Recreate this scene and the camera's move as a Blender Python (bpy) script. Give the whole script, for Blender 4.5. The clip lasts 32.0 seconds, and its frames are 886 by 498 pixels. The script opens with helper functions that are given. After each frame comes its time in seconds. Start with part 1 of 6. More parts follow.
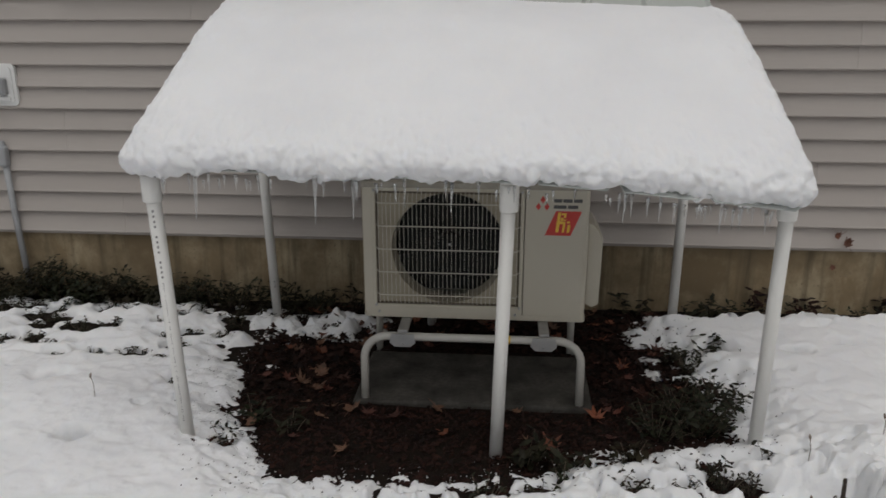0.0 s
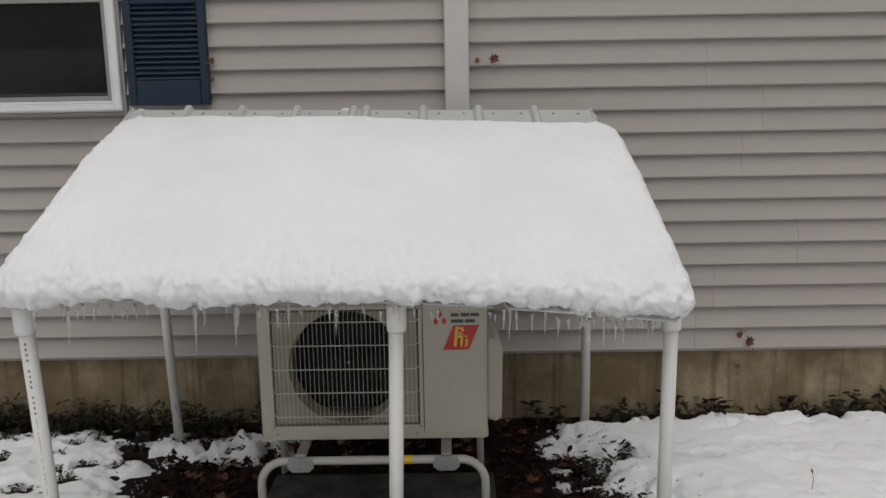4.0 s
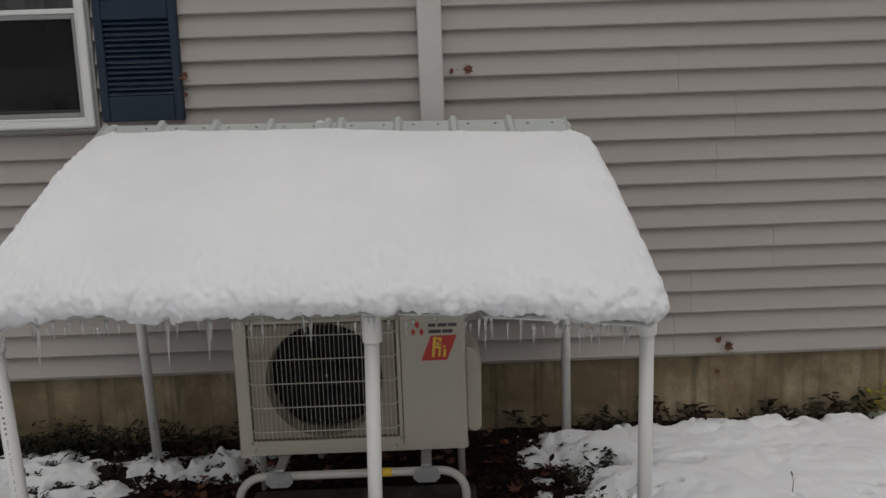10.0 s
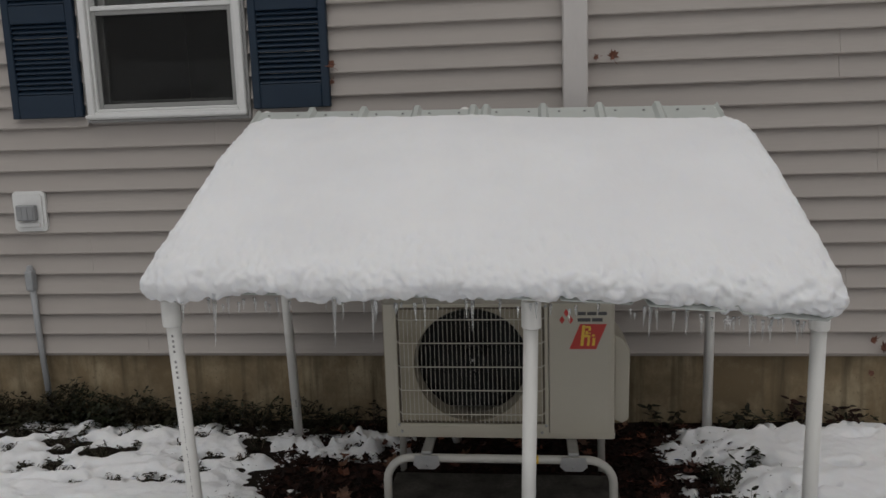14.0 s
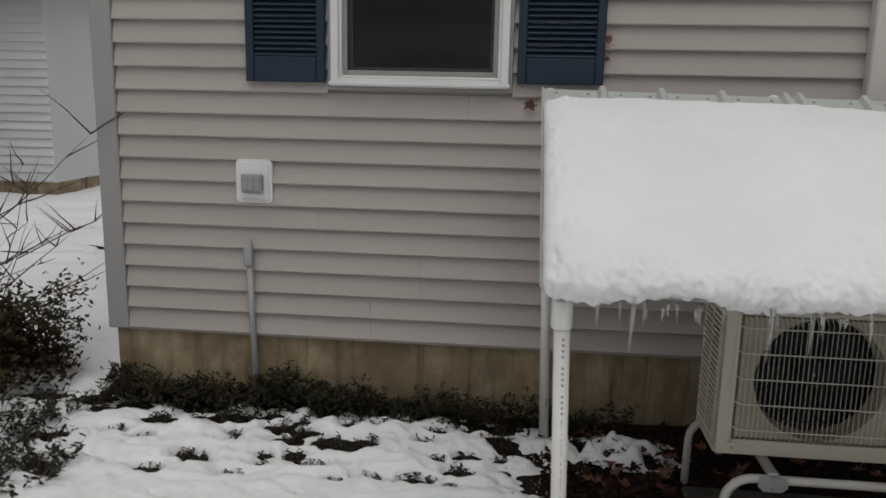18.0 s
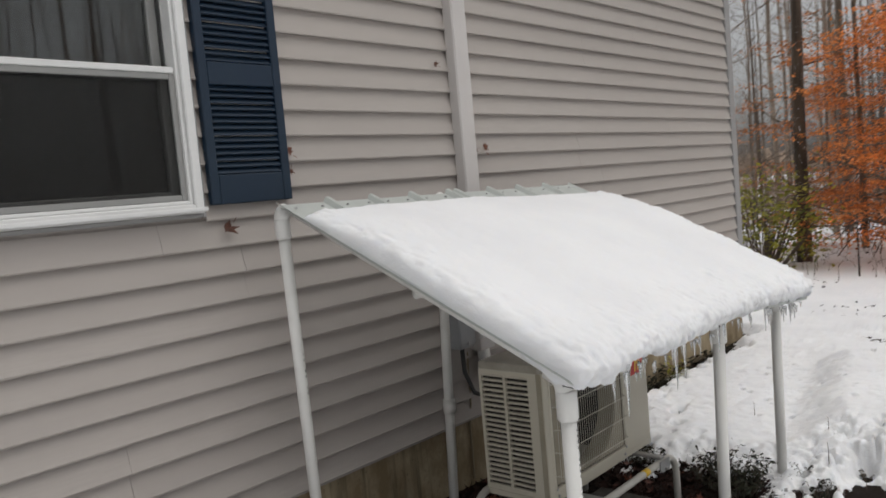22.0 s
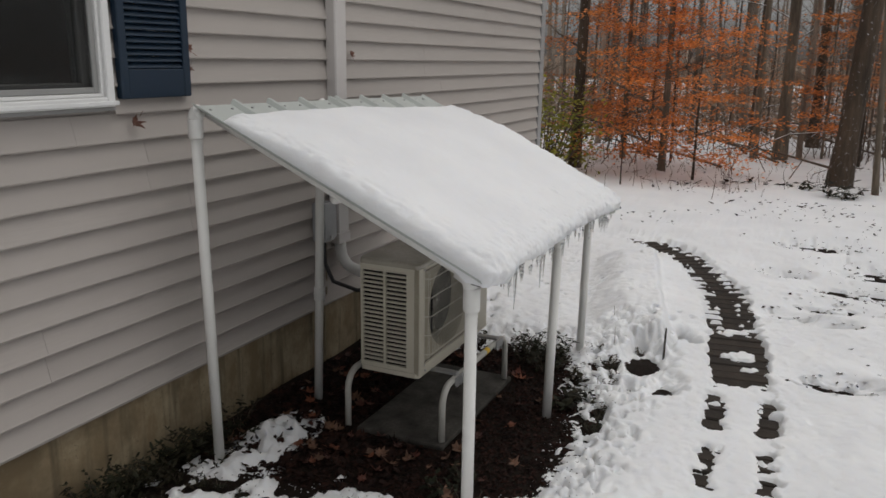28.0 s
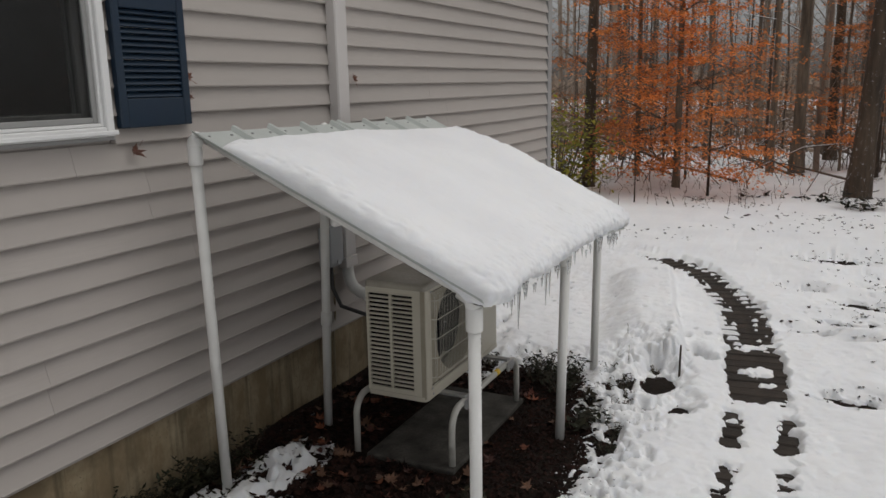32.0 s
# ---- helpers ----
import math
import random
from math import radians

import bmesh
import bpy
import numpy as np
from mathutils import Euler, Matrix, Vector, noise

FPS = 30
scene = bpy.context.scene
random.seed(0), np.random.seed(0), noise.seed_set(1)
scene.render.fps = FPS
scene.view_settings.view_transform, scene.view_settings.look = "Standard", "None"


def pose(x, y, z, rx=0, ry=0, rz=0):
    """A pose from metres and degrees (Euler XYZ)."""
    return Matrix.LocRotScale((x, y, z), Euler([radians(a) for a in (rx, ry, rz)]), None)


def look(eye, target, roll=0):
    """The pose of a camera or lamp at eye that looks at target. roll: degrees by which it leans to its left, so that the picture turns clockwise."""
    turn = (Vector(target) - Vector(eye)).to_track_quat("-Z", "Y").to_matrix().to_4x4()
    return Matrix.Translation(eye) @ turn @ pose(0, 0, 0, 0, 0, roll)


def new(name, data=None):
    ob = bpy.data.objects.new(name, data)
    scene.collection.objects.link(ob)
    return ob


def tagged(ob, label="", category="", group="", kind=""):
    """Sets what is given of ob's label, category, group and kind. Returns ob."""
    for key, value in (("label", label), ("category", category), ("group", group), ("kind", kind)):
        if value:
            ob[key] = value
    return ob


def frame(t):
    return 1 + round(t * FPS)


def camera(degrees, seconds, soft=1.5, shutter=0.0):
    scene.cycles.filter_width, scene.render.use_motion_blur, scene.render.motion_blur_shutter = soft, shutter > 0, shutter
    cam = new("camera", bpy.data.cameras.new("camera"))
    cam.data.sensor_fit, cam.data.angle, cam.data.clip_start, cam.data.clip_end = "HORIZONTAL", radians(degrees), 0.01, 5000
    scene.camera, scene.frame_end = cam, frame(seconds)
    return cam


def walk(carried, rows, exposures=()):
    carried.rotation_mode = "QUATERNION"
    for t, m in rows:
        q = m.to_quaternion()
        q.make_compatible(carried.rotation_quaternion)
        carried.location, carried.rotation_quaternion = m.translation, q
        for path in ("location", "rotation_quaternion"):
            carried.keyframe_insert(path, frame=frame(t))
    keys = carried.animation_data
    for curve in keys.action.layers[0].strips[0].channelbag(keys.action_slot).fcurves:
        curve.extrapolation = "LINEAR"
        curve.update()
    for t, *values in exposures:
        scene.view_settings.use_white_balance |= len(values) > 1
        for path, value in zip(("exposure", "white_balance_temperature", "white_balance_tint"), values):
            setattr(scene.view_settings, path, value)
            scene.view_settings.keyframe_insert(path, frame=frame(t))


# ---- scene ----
cam = camera(59.0, 32.0, shutter=0.4)
PATH = [
    (0, (0.105, -3.539, 1.383), (-0.05, -1.635, 0.791), -0.0),
    (0.5, (0.143, -3.525, 1.394), (0.054, -1.605, 0.843), 0.4),
    (1, (0.177, -3.519, 1.415), (0.132, -1.576, 0.942), 0.2),
    (1.5, (0.195, -3.512, 1.424), (0.196, -1.558, 0.996), 0.2),
    (2, (0.187, -3.516, 1.403), (0.192, -1.555, 1.009), 0.9),
    (2.5, (0.198, -3.511, 1.414), (0.192, -1.55, 1.019), 0.0),
    (4.5, (0.275, -3.493, 1.438), (0.249, -1.518, 1.124), -1.4),
    (5, (0.221, -3.483, 1.441), (0.119, -1.506, 1.156), -1.2),
    (5.5, (0.205, -3.481, 1.456), (0.098, -1.505, 1.165), 0.1),
    (6, (0.214, -3.473, 1.454), (0.138, -1.495, 1.172), -0.0),
    (6.5, (0.232, -3.479, 1.473), (0.16, -1.498, 1.208), -1.3),
    (7, (0.243, -3.482, 1.478), (0.155, -1.499, 1.234), -4.9),
    (7.5, (0.227, -3.488, 1.472), (0.105, -1.508, 1.222), -3.8),
    (8, (0.17, -3.487, 1.448), (-0.019, -1.514, 1.182), -3.3),
    (8.5, (0.134, -3.491, 1.445), (-0.091, -1.525, 1.155), -2.2),
    (9, (0.151, -3.493, 1.457), (-0.006, -1.526, 1.13), -3.3),
    (9.5, (0.225, -3.492, 1.447), (0.195, -1.52, 1.116), -2.8),
    (10, (0.297, -3.498, 1.425), (0.325, -1.524, 1.108), -1.9),
    (10.5, (0.282, -3.469, 1.402), (0.19, -1.504, 1.042), -1.9),
    (11, (0.28, -3.457, 1.398), (0.127, -1.5, 1.014), -3.3),
    (11.5, (0.209, -3.474, 1.412), (0.02, -1.521, 1.026), -3.1),
    (12, (0.158, -3.489, 1.423), (-0.042, -1.536, 1.043), -1.1),
    (12.5, (0.161, -3.493, 1.418), (-0.028, -1.535, 1.058), -2.2),
    (13, (0.137, -3.503, 1.433), (-0.05, -1.543, 1.077), -1.4),
    (13.5, (0.139, -3.5, 1.424), (-0.058, -1.539, 1.083), -1.9),
    (15.5, (-0.098, -3.511, 1.382), (-0.428, -1.564, 1.067), -0.8),
    (16, (-0.163, -3.391, 1.416), (-0.537, -1.448, 1.123), -1.8),
    (16.5, (-0.288, -3.296, 1.469), (-0.629, -1.341, 1.217), -0.5),
    (17, (-0.422, -3.217, 1.373), (-0.956, -1.325, 1.005), -0.7),
    (17.2, (-0.498, -3.201, 1.264), (-1.066, -1.308, 0.961), 0.5),
    (17.5, (-0.714, -3.322, 1.302), (-1.013, -1.365, 1.02), 0.3),
    (18, (-1.049, -3.365, 1.43), (-1.254, -1.414, 1.042), 1.2),
    (18.5, (-1.279, -3.267, 1.463), (-1.283, -1.278, 1.253), -1.5),
    (19, (-1.465, -3.171, 1.448), (-1.288, -1.187, 1.265), -2.6),
    (19.5, (-1.753, -3.261, 1.462), (-1.037, -1.402, 1.278), -1.5),
    (20, (-2.083, -3.216, 1.479), (-1.449, -1.336, 1.225), 0.0),
    (20.5, (-2.215, -3.003, 1.454), (-1.513, -1.144, 1.228), -3.3),
    (21, (-2.358, -2.876, 1.434), (-1.337, -1.171, 1.21), -1.8),
    (21.5, (-2.579, -2.734, 1.453), (-1.247, -1.271, 1.158), -2.0),
    (22, (-2.647, -2.475, 1.463), (-1.157, -1.149, 1.311), -5.1),
    (22.5, (-2.81, -2.309, 1.473), (-1.173, -1.168, 1.334), -2.5),
    (23, (-3.145, -2.263, 1.493), (-1.345, -1.424, 1.256), -2.6),
    (23.5, (-3.243, -2.308, 1.514), (-1.403, -1.558, 1.289), -1.6),
    (24, (-3.248, -2.306, 1.514), (-1.42, -1.518, 1.325), -3.6),
    (24.5, (-3.251, -2.287, 1.5), (-1.444, -1.445, 1.332), -3.8),
    (25, (-3.283, -2.293, 1.507), (-1.453, -1.511, 1.305), -2.6),
    (25.5, (-3.272, -2.283, 1.487), (-1.446, -1.492, 1.292), -3.0),
    (27.5, (-3.232, -2.301, 1.628), (-1.412, -1.565, 1.246), 0.6),
    (28, (-3.218, -2.284, 1.635), (-1.452, -1.473, 1.163), 0.8),
    (28.5, (-3.221, -2.296, 1.638), (-1.47, -1.451, 1.172), 0.9),
    (29, (-3.206, -2.29, 1.619), (-1.473, -1.42, 1.131), 0.5),
    (29.5, (-3.203, -2.291, 1.618), (-1.47, -1.414, 1.142), 0.7),
    (30, (-3.192, -2.301, 1.614), (-1.454, -1.423, 1.157), -0.5),
    (30.5, (-3.171, -2.307, 1.614), (-1.422, -1.448, 1.162), -2.5),
    (31, (-3.16, -2.321, 1.606), (-1.406, -1.47, 1.16), -3.3),
    (31.5, (-3.16, -2.324, 1.613), (-1.398, -1.483, 1.18), -2.7),
    (32, (-3.165, -2.326, 1.612), (-1.407, -1.465, 1.201), -1.1),
]
EXPOSURES = [(0, -0.36), (1, -0.05), (2, -0.08), (4.5, -0.24), (6, -0.30), (9, -0.54), (12, -0.59), (13, -0.57), (16.5, -0.60), (17, -0.56), (18, -0.38), (19, -0.33), (20, -0.33), (21, 0.0), (22, 0.03), (23, -0.27), (25, -0.25), (28, -0.27), (32, -0.27)]
walk(cam, [(t, look(eye, target, roll)) for t, eye, target, roll in PATH], EXPOSURES)

# ---------------------------------------------------------------- light
world = bpy.data.worlds.new("overcast_sky")
scene.world = world
world.use_nodes = True
wn, wl = world.node_tree.nodes, world.node_tree.links
wn.clear()
sky = wn.new("ShaderNodeTexSky")
sky.sky_type, sky.sun_disc = "NISHITA", False
sky.sun_elevation, sky.sun_rotation = radians(70), radians(166)
sky.air_density, sky.dust_density, sky.ozone_density = 1.0, 3.0, 1.0
grey = wn.new("ShaderNodeHueSaturation")
grey.inputs["Saturation"].default_value = 0.10
sky_bg = wn.new("ShaderNodeBackground")
sky_bg.inputs["Strength"].default_value = 0.095
sky_out = wn.new("ShaderNodeOutputWorld")
wl.new(sky.outputs["Color"], grey.inputs["Color"])
wl.new(grey.outputs["Color"], sky_bg.inputs["Color"])
wl.new(sky_bg.outputs["Background"], sky_out.inputs["Surface"])

sun_data = bpy.data.lights.new("veiled_sun", "SUN")
sun_data.energy, sun_data.angle, sun_data.color = 1.15, radians(80), (1.0, 0.97, 0.93)
sun = new("veiled_sun", sun_data)
sun.matrix_world = look((0, 0, 20), (-1.6, 6.3, 0))

# ---------------------------------------------------------------- materials
def nodes_of(name):
    m = bpy.data.materials.new(name)
    m.use_nodes = True
    nt = m.node_tree
    return m, nt, nt.nodes["Principled BSDF"]


def noise_node(nt, scale, detail=4.0, rough=0.55, coord="Object", stretch=None, distort=0.0):
    tc = nt.nodes.new("ShaderNodeTexCoord")
    src = tc.outputs[coord]
    if stretch:
        mp = nt.nodes.new("ShaderNodeMapping")
        mp.inputs["Scale"].default_value = stretch
        nt.links.new(src, mp.inputs["Vector"])
        src = mp.outputs["Vector"]
    n = nt.nodes.new("ShaderNodeTexNoise")
    n.inputs["Scale"].default_value, n.inputs["Detail"].default_value = scale, detail
    n.inputs["Roughness"].default_value, n.inputs["Distortion"].default_value = rough, distort
    nt.links.new(src, n.inputs["Vector"])
    return n.outputs["Fac"]


def ramp(nt, fac, stops):
    r = nt.nodes.new("ShaderNodeValToRGB")
    els = r.color_ramp.elements
    while len(els) < len(stops):
        els.new(0.5)
    for e, (p, c) in zip(els, stops):
        e.position = p
        e.color = (*c, 1.0) if len(c) == 3 else c
    nt.links.new(fac, r.inputs["Fac"])
    return r.outputs["Color"]


def blend(nt, fac, a, b, mode="MIX"):
    m = nt.nodes.new("ShaderNodeMix")
    m.data_type, m.blend_type = "RGBA", mode
    for sock, v in ((m.inputs[0], fac), (m.inputs[6], a), (m.inputs[7], b)):
        if isinstance(v, bpy.types.NodeSocket):
            nt.links.new(v, sock)
        elif isinstance(v, (int, float)):
            sock.default_value = v
        else:
            sock.default_value = (*v, 1.0)
    return m.outputs[2]


def bumped(nt, bsdf, fac, strength, dist):
    b = nt.nodes.new("ShaderNodeBump")
    b.inputs["Strength"].default_value, b.inputs["Distance"].default_value = strength, dist
    if bsdf.inputs["Normal"].is_linked:
        nt.links.new(bsdf.inputs["Normal"].links[0].from_socket, b.inputs["Normal"])
    nt.links.new(fac, b.inputs["Height"])
    nt.links.new(b.outputs["Normal"], bsdf.inputs["Normal"])


def surface(name, base, dark=None, rough=0.5, metal=0.0, coarse=6.0, fine=90.0, amount=0.5, bump=0.15,
            bump_size=0.002, stretch=None, per_object=0.0, island=0.0, spec=0.5):
    """A weathered plain surface: coarse stains, fine grain, relief and uneven gloss."""
    m, nt, p = nodes_of(name)
    dark = dark or tuple(c * 0.7 for c in base)
    big = noise_node(nt, coarse, 5, 0.6, stretch=stretch)
    small = noise_node(nt, fine, 3, 0.6, stretch=stretch)
    col = blend(nt, ramp(nt, big, [(0.38, (0, 0, 0)), (0.68, (1, 1, 1))]), base, tuple(b + (d - b) * amount for b, d in zip(base, dark)))
    col = blend(nt, ramp(nt, small, [(0.35, (0, 0, 0)), (0.75, (1, 1, 1))]), col, tuple(b + (d - b) * amount * 0.6 for b, d in zip(base, dark)))
    if per_object or island:
        info = nt.nodes.new("ShaderNodeObjectInfo" if per_object else "ShaderNodeNewGeometry")
        rnd = info.outputs["Random" if per_object else "Random Per Island"]
        hs = nt.nodes.new("ShaderNodeHueSaturation")
        mr = nt.nodes.new("ShaderNodeMapRange")
        k = per_object or island
        mr.inputs["To Min"].default_value, mr.inputs["To Max"].default_value = 1 - k, 1 + k
        nt.links.new(rnd, mr.inputs["Value"])
        nt.links.new(mr.outputs["Result"], hs.inputs["Value"])
        nt.links.new(col, hs.inputs["Color"])
        col = hs.outputs["Color"]
    nt.links.new(col, p.inputs["Base Color"])
    rr = nt.nodes.new("ShaderNodeMapRange")
    rr.inputs["To Min"].default_value, rr.inputs["To Max"].default_value = max(0.03, rough - 0.1), min(1, rough + 0.12)
    nt.links.new(big, rr.inputs["Value"])
    nt.links.new(rr.outputs["Result"], p.inputs["Roughness"])
    p.inputs["Metallic"].default_value = metal
    p.inputs["Specular IOR Level"].default_value = spec
    if bump:
        bumped(nt, p, small, bump, bump_size)
    return m


M = {}
M["siding"] = surface("siding_vinyl", (0.440, 0.402, 0.372), (0.345, 0.311, 0.284), 0.62, coarse=1.3, fine=45, amount=0.5, bump=0.15, bump_size=0.001,
                      stretch=(0.25, 1, 3), per_object=0.025, spec=0.35)
M["corner_trim"] = surface("grey_corner_trim", (0.33, 0.325, 0.32), None, 0.5, amount=0.25, bump=0.05)
M["line_cover"] = surface("beige_line_cover", (0.60, 0.57, 0.55), None, 0.45, amount=0.3, bump=0.05, stretch=(1, 1, 0.3))
M["white_vinyl"] = surface("white_window_vinyl", (0.78, 0.78, 0.77), (0.6, 0.6, 0.58), 0.35, coarse=4, amount=0.35, bump=0.04)
M["screen_frame"] = surface("grey_screen_frame", (0.30, 0.30, 0.29), None, 0.45, amount=0.3, bump=0.05)
M["shutter"] = surface("navy_shutter_plastic", (0.0043, 0.0175, 0.041), (0.008, 0.025, 0.044), 0.5, coarse=5, amount=0.7, bump=0.1, stretch=(1, 1, 0.3))
M["pvc"] = surface("white_pvc", (0.80, 0.795, 0.77), (0.62, 0.60, 0.55), 0.33, coarse=7, amount=0.4, bump=0.03, stretch=(1, 1, 0.35))
M["pvc_print"] = surface("pipe_print_ink", (0.22, 0.21, 0.21), None, 0.6, bump=0)
M["casing"] = surface("ivory_painted_steel", (0.55, 0.515, 0.425), (0.47, 0.435, 0.355), 0.38, coarse=3, amount=0.4, bump=0.06, bump_size=0.0006)
# darker casing colour: grime plus the shade behind the grille, painted in
M["casing_shaded_grimy"] = surface("shaded_grimy_ivory_steel", (0.40, 0.365, 0.285), (0.24, 0.205, 0.145), 0.45, coarse=5, amount=0.8, bump=0.06, bump_size=0.0006)
M["casing_top"] = surface("ivory_steel_lid", (0.44, 0.41, 0.35), (0.22, 0.20, 0.16), 0.16, coarse=5, amount=0.8, bump=0.04)
M["grille"] = surface("ivory_grille_wire", (0.60, 0.575, 0.50), None, 0.4, amount=0.2, bump=0)
# shade put into the colour: near-black for depths that get no light
M["unlit_depth"] = surface("unlit_depth_black", (0.006, 0.006, 0.0065), (0.004, 0.004, 0.004), 0.8, amount=0.6, bump=0.2)
M["rim_shadow"] = surface("brown_rim_shadow", (0.13, 0.105, 0.075), (0.06, 0.05, 0.035), 0.7, coarse=12, amount=0.8, bump=0.1)
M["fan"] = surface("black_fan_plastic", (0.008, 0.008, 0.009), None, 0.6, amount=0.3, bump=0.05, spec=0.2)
M["red"] = surface("red_sticker", (0.55, 0.03, 0.02), None, 0.35, amount=0.15, bump=0)
M["yellow"] = surface("yellow_sticker", (0.85, 0.55, 0.05), None, 0.35, amount=0.1, bump=0)
M["ink"] = surface("dark_grey_print", (0.08, 0.08, 0.08), None, 0.5, bump=0)
M["steel"] = surface("painted_stand_steel", (0.55, 0.54, 0.50), (0.42, 0.40, 0.36), 0.4, coarse=9, amount=0.6, bump=0.1)
M["bracket"] = surface("galvanised_bracket", (0.45, 0.45, 0.45), (0.3, 0.3, 0.3), 0.4, 0.7, coarse=14, amount=0.6, bump=0.1)
M["grey_box"] = surface("grey_electrical_plastic", (0.36, 0.37, 0.38), None, 0.45, amount=0.35, bump=0.06)
M["conduit"] = surface("dark_flexible_conduit", (0.05, 0.05, 0.05), None, 0.5, bump=0.1)
M["copper"] = surface("grounding_rod", (0.30, 0.25, 0.17), None, 0.5, 0.4, bump=0.1)
M["slab"] = surface("wet_concrete_slab", (0.092, 0.086, 0.075), (0.018, 0.016, 0.014), 0.75, coarse=9, fine=70, amount=1.0, spec=0.3, bump=0.5, bump_size=0.003)
M["dryer_grey"] = surface("vent_hood_grey", (0.33, 0.335, 0.34), None, 0.5, bump=0.1)
M["bark"] = surface("grey_brown_bark", (0.25, 0.20, 0.15), (0.055, 0.042, 0.031), 0.9, coarse=9, fine=26, amount=1.0, bump=1.0, bump_size=0.03, stretch=(1, 1, 0.16))
M["bark_dark"] = surface("wet_dark_bark", (0.085, 0.062, 0.044), (0.025, 0.019, 0.014), 0.85, coarse=9, fine=40, amount=1.0, bump=0.9, bump_size=0.025, stretch=(1, 1, 0.18))
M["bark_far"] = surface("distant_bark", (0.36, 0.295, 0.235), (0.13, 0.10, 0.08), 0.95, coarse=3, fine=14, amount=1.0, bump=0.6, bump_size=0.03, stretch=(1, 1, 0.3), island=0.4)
M["twig"] = surface("bare_twig", (0.13, 0.098, 0.075), None, 0.9, bump=0, island=0.3)
M["beech"] = surface("copper_beech_leaf", (0.82, 0.30, 0.085), (0.50, 0.165, 0.045), 0.6, coarse=1.6, fine=20, amount=0.9, bump=0, island=0.4)
M["beech_dull"] = surface("faded_beech_leaf", (0.52, 0.20, 0.075), (0.30, 0.125, 0.05), 0.65, coarse=1.2, fine=20, amount=0.9, bump=0, island=0.4)
M["green_leaf"] = surface("dark_groundcover_leaf", (0.012, 0.019, 0.008), (0.022, 0.012, 0.006), 0.65, coarse=4, fine=60, amount=0.9, bump=0.2, island=0.5, spec=0.25)
M["holly"] = surface("yellow_green_leaf", (0.46, 0.40, 0.05), (0.06, 0.11, 0.03), 0.5, coarse=2, fine=30, amount=1.0, bump=0, island=0.5)
M["litter"] = surface("wet_fallen_leaf", (0.026, 0.0095, 0.006), (0.008, 0.004, 0.003), 0.75, coarse=7, fine=70, amount=1.0, bump=0.4, bump_size=0.002, island=0.7, spec=0.2)
M["skirt"] = surface("browned_evergreen_spray", (0.026, 0.030, 0.009), (0.038, 0.021, 0.010), 0.75, coarse=3, fine=40, amount=1.0, bump=0, island=0.5, spec=0.2)
M["leaf_red"] = surface("dark_red_maple_leaf", (0.105, 0.026, 0.014), (0.04, 0.014, 0.009), 0.6, coarse=30, fine=120, amount=0.9, bump=0.3, per_object=0.4)
M["leaf_orange"] = surface("orange_maple_leaf", (0.21, 0.060, 0.024), (0.08, 0.028, 0.015), 0.65, coarse=30, fine=120, amount=0.9, bump=0.3, per_object=0.35)
M["leaf_tan"] = surface("tan_maple_leaf", (0.16, 0.078, 0.043), (0.06, 0.030, 0.018), 0.65, coarse=30, fine=120, amount=0.9, bump=0.3, per_object=0.3)
M["leaf_brown"] = surface("brown_stuck_leaf", (0.16, 0.055, 0.03), (0.06, 0.03, 0.02), 0.6, coarse=40, fine=120, amount=0.9, bump=0.3, per_object=0.3)
# plaster coloured dark to deepen the unlit room behind the pane
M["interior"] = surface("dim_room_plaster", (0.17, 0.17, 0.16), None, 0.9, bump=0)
M["neighbour_siding"] = surface("white_neighbour_siding", (0.72, 0.73, 0.74), None, 0.55, coarse=1, amount=0.25, bump=0, per_object=0.04)
M["shingle"] = surface("dark_roof_shingle", (0.06, 0.058, 0.055), None, 0.9, coarse=5, fine=40, bump=0.5)
M["teal_shutter"] = surface("slate_blue_shutter", (0.04, 0.06, 0.08), None, 0.5, bump=0.05)


def glass_material():
    m, nt, p = nodes_of("window_glass")
    p.inputs["Base Color"].default_value = (0.9, 0.95, 0.93, 1)
    p.inputs["Roughness"].default_value = 0.02
    p.inputs["Transmission Weight"].default_value = 1.0
    p.inputs["IOR"].default_value = 1.72
    return m


def screen_material():
    """Dark insect mesh: most of the light is stopped by the weave."""
    m, nt, p = nodes_of("insect_screen")
    p.inputs["Base Color"].default_value = (0.014, 0.014, 0.0135, 1)
    p.inputs["Roughness"].default_value = 0.8
    clear = nt.nodes.new("ShaderNodeBsdfTransparent")
    mix = nt.nodes.new("ShaderNodeMixShader")
    mix.inputs[0].default_value = 0.36
    nt.links.new(clear.outputs[0], mix.inputs[1])
    nt.links.new(p.outputs[0], mix.inputs[2])
    nt.links.new(mix.outputs[0], nt.nodes["Material Output"].inputs["Surface"])
    return m


def ice_material():
    m, nt, p = nodes_of("clear_ice")
    p.inputs["Base Color"].default_value = (0.93, 0.95, 0.96, 1)
    p.inputs["Roughness"].default_value = 0.12
    p.inputs["Transmission Weight"].default_value = 0.85
    p.inputs["IOR"].default_value = 1.31
    bumped(nt, p, noise_node(nt, 120, 2), 0.3, 0.002)
    return m


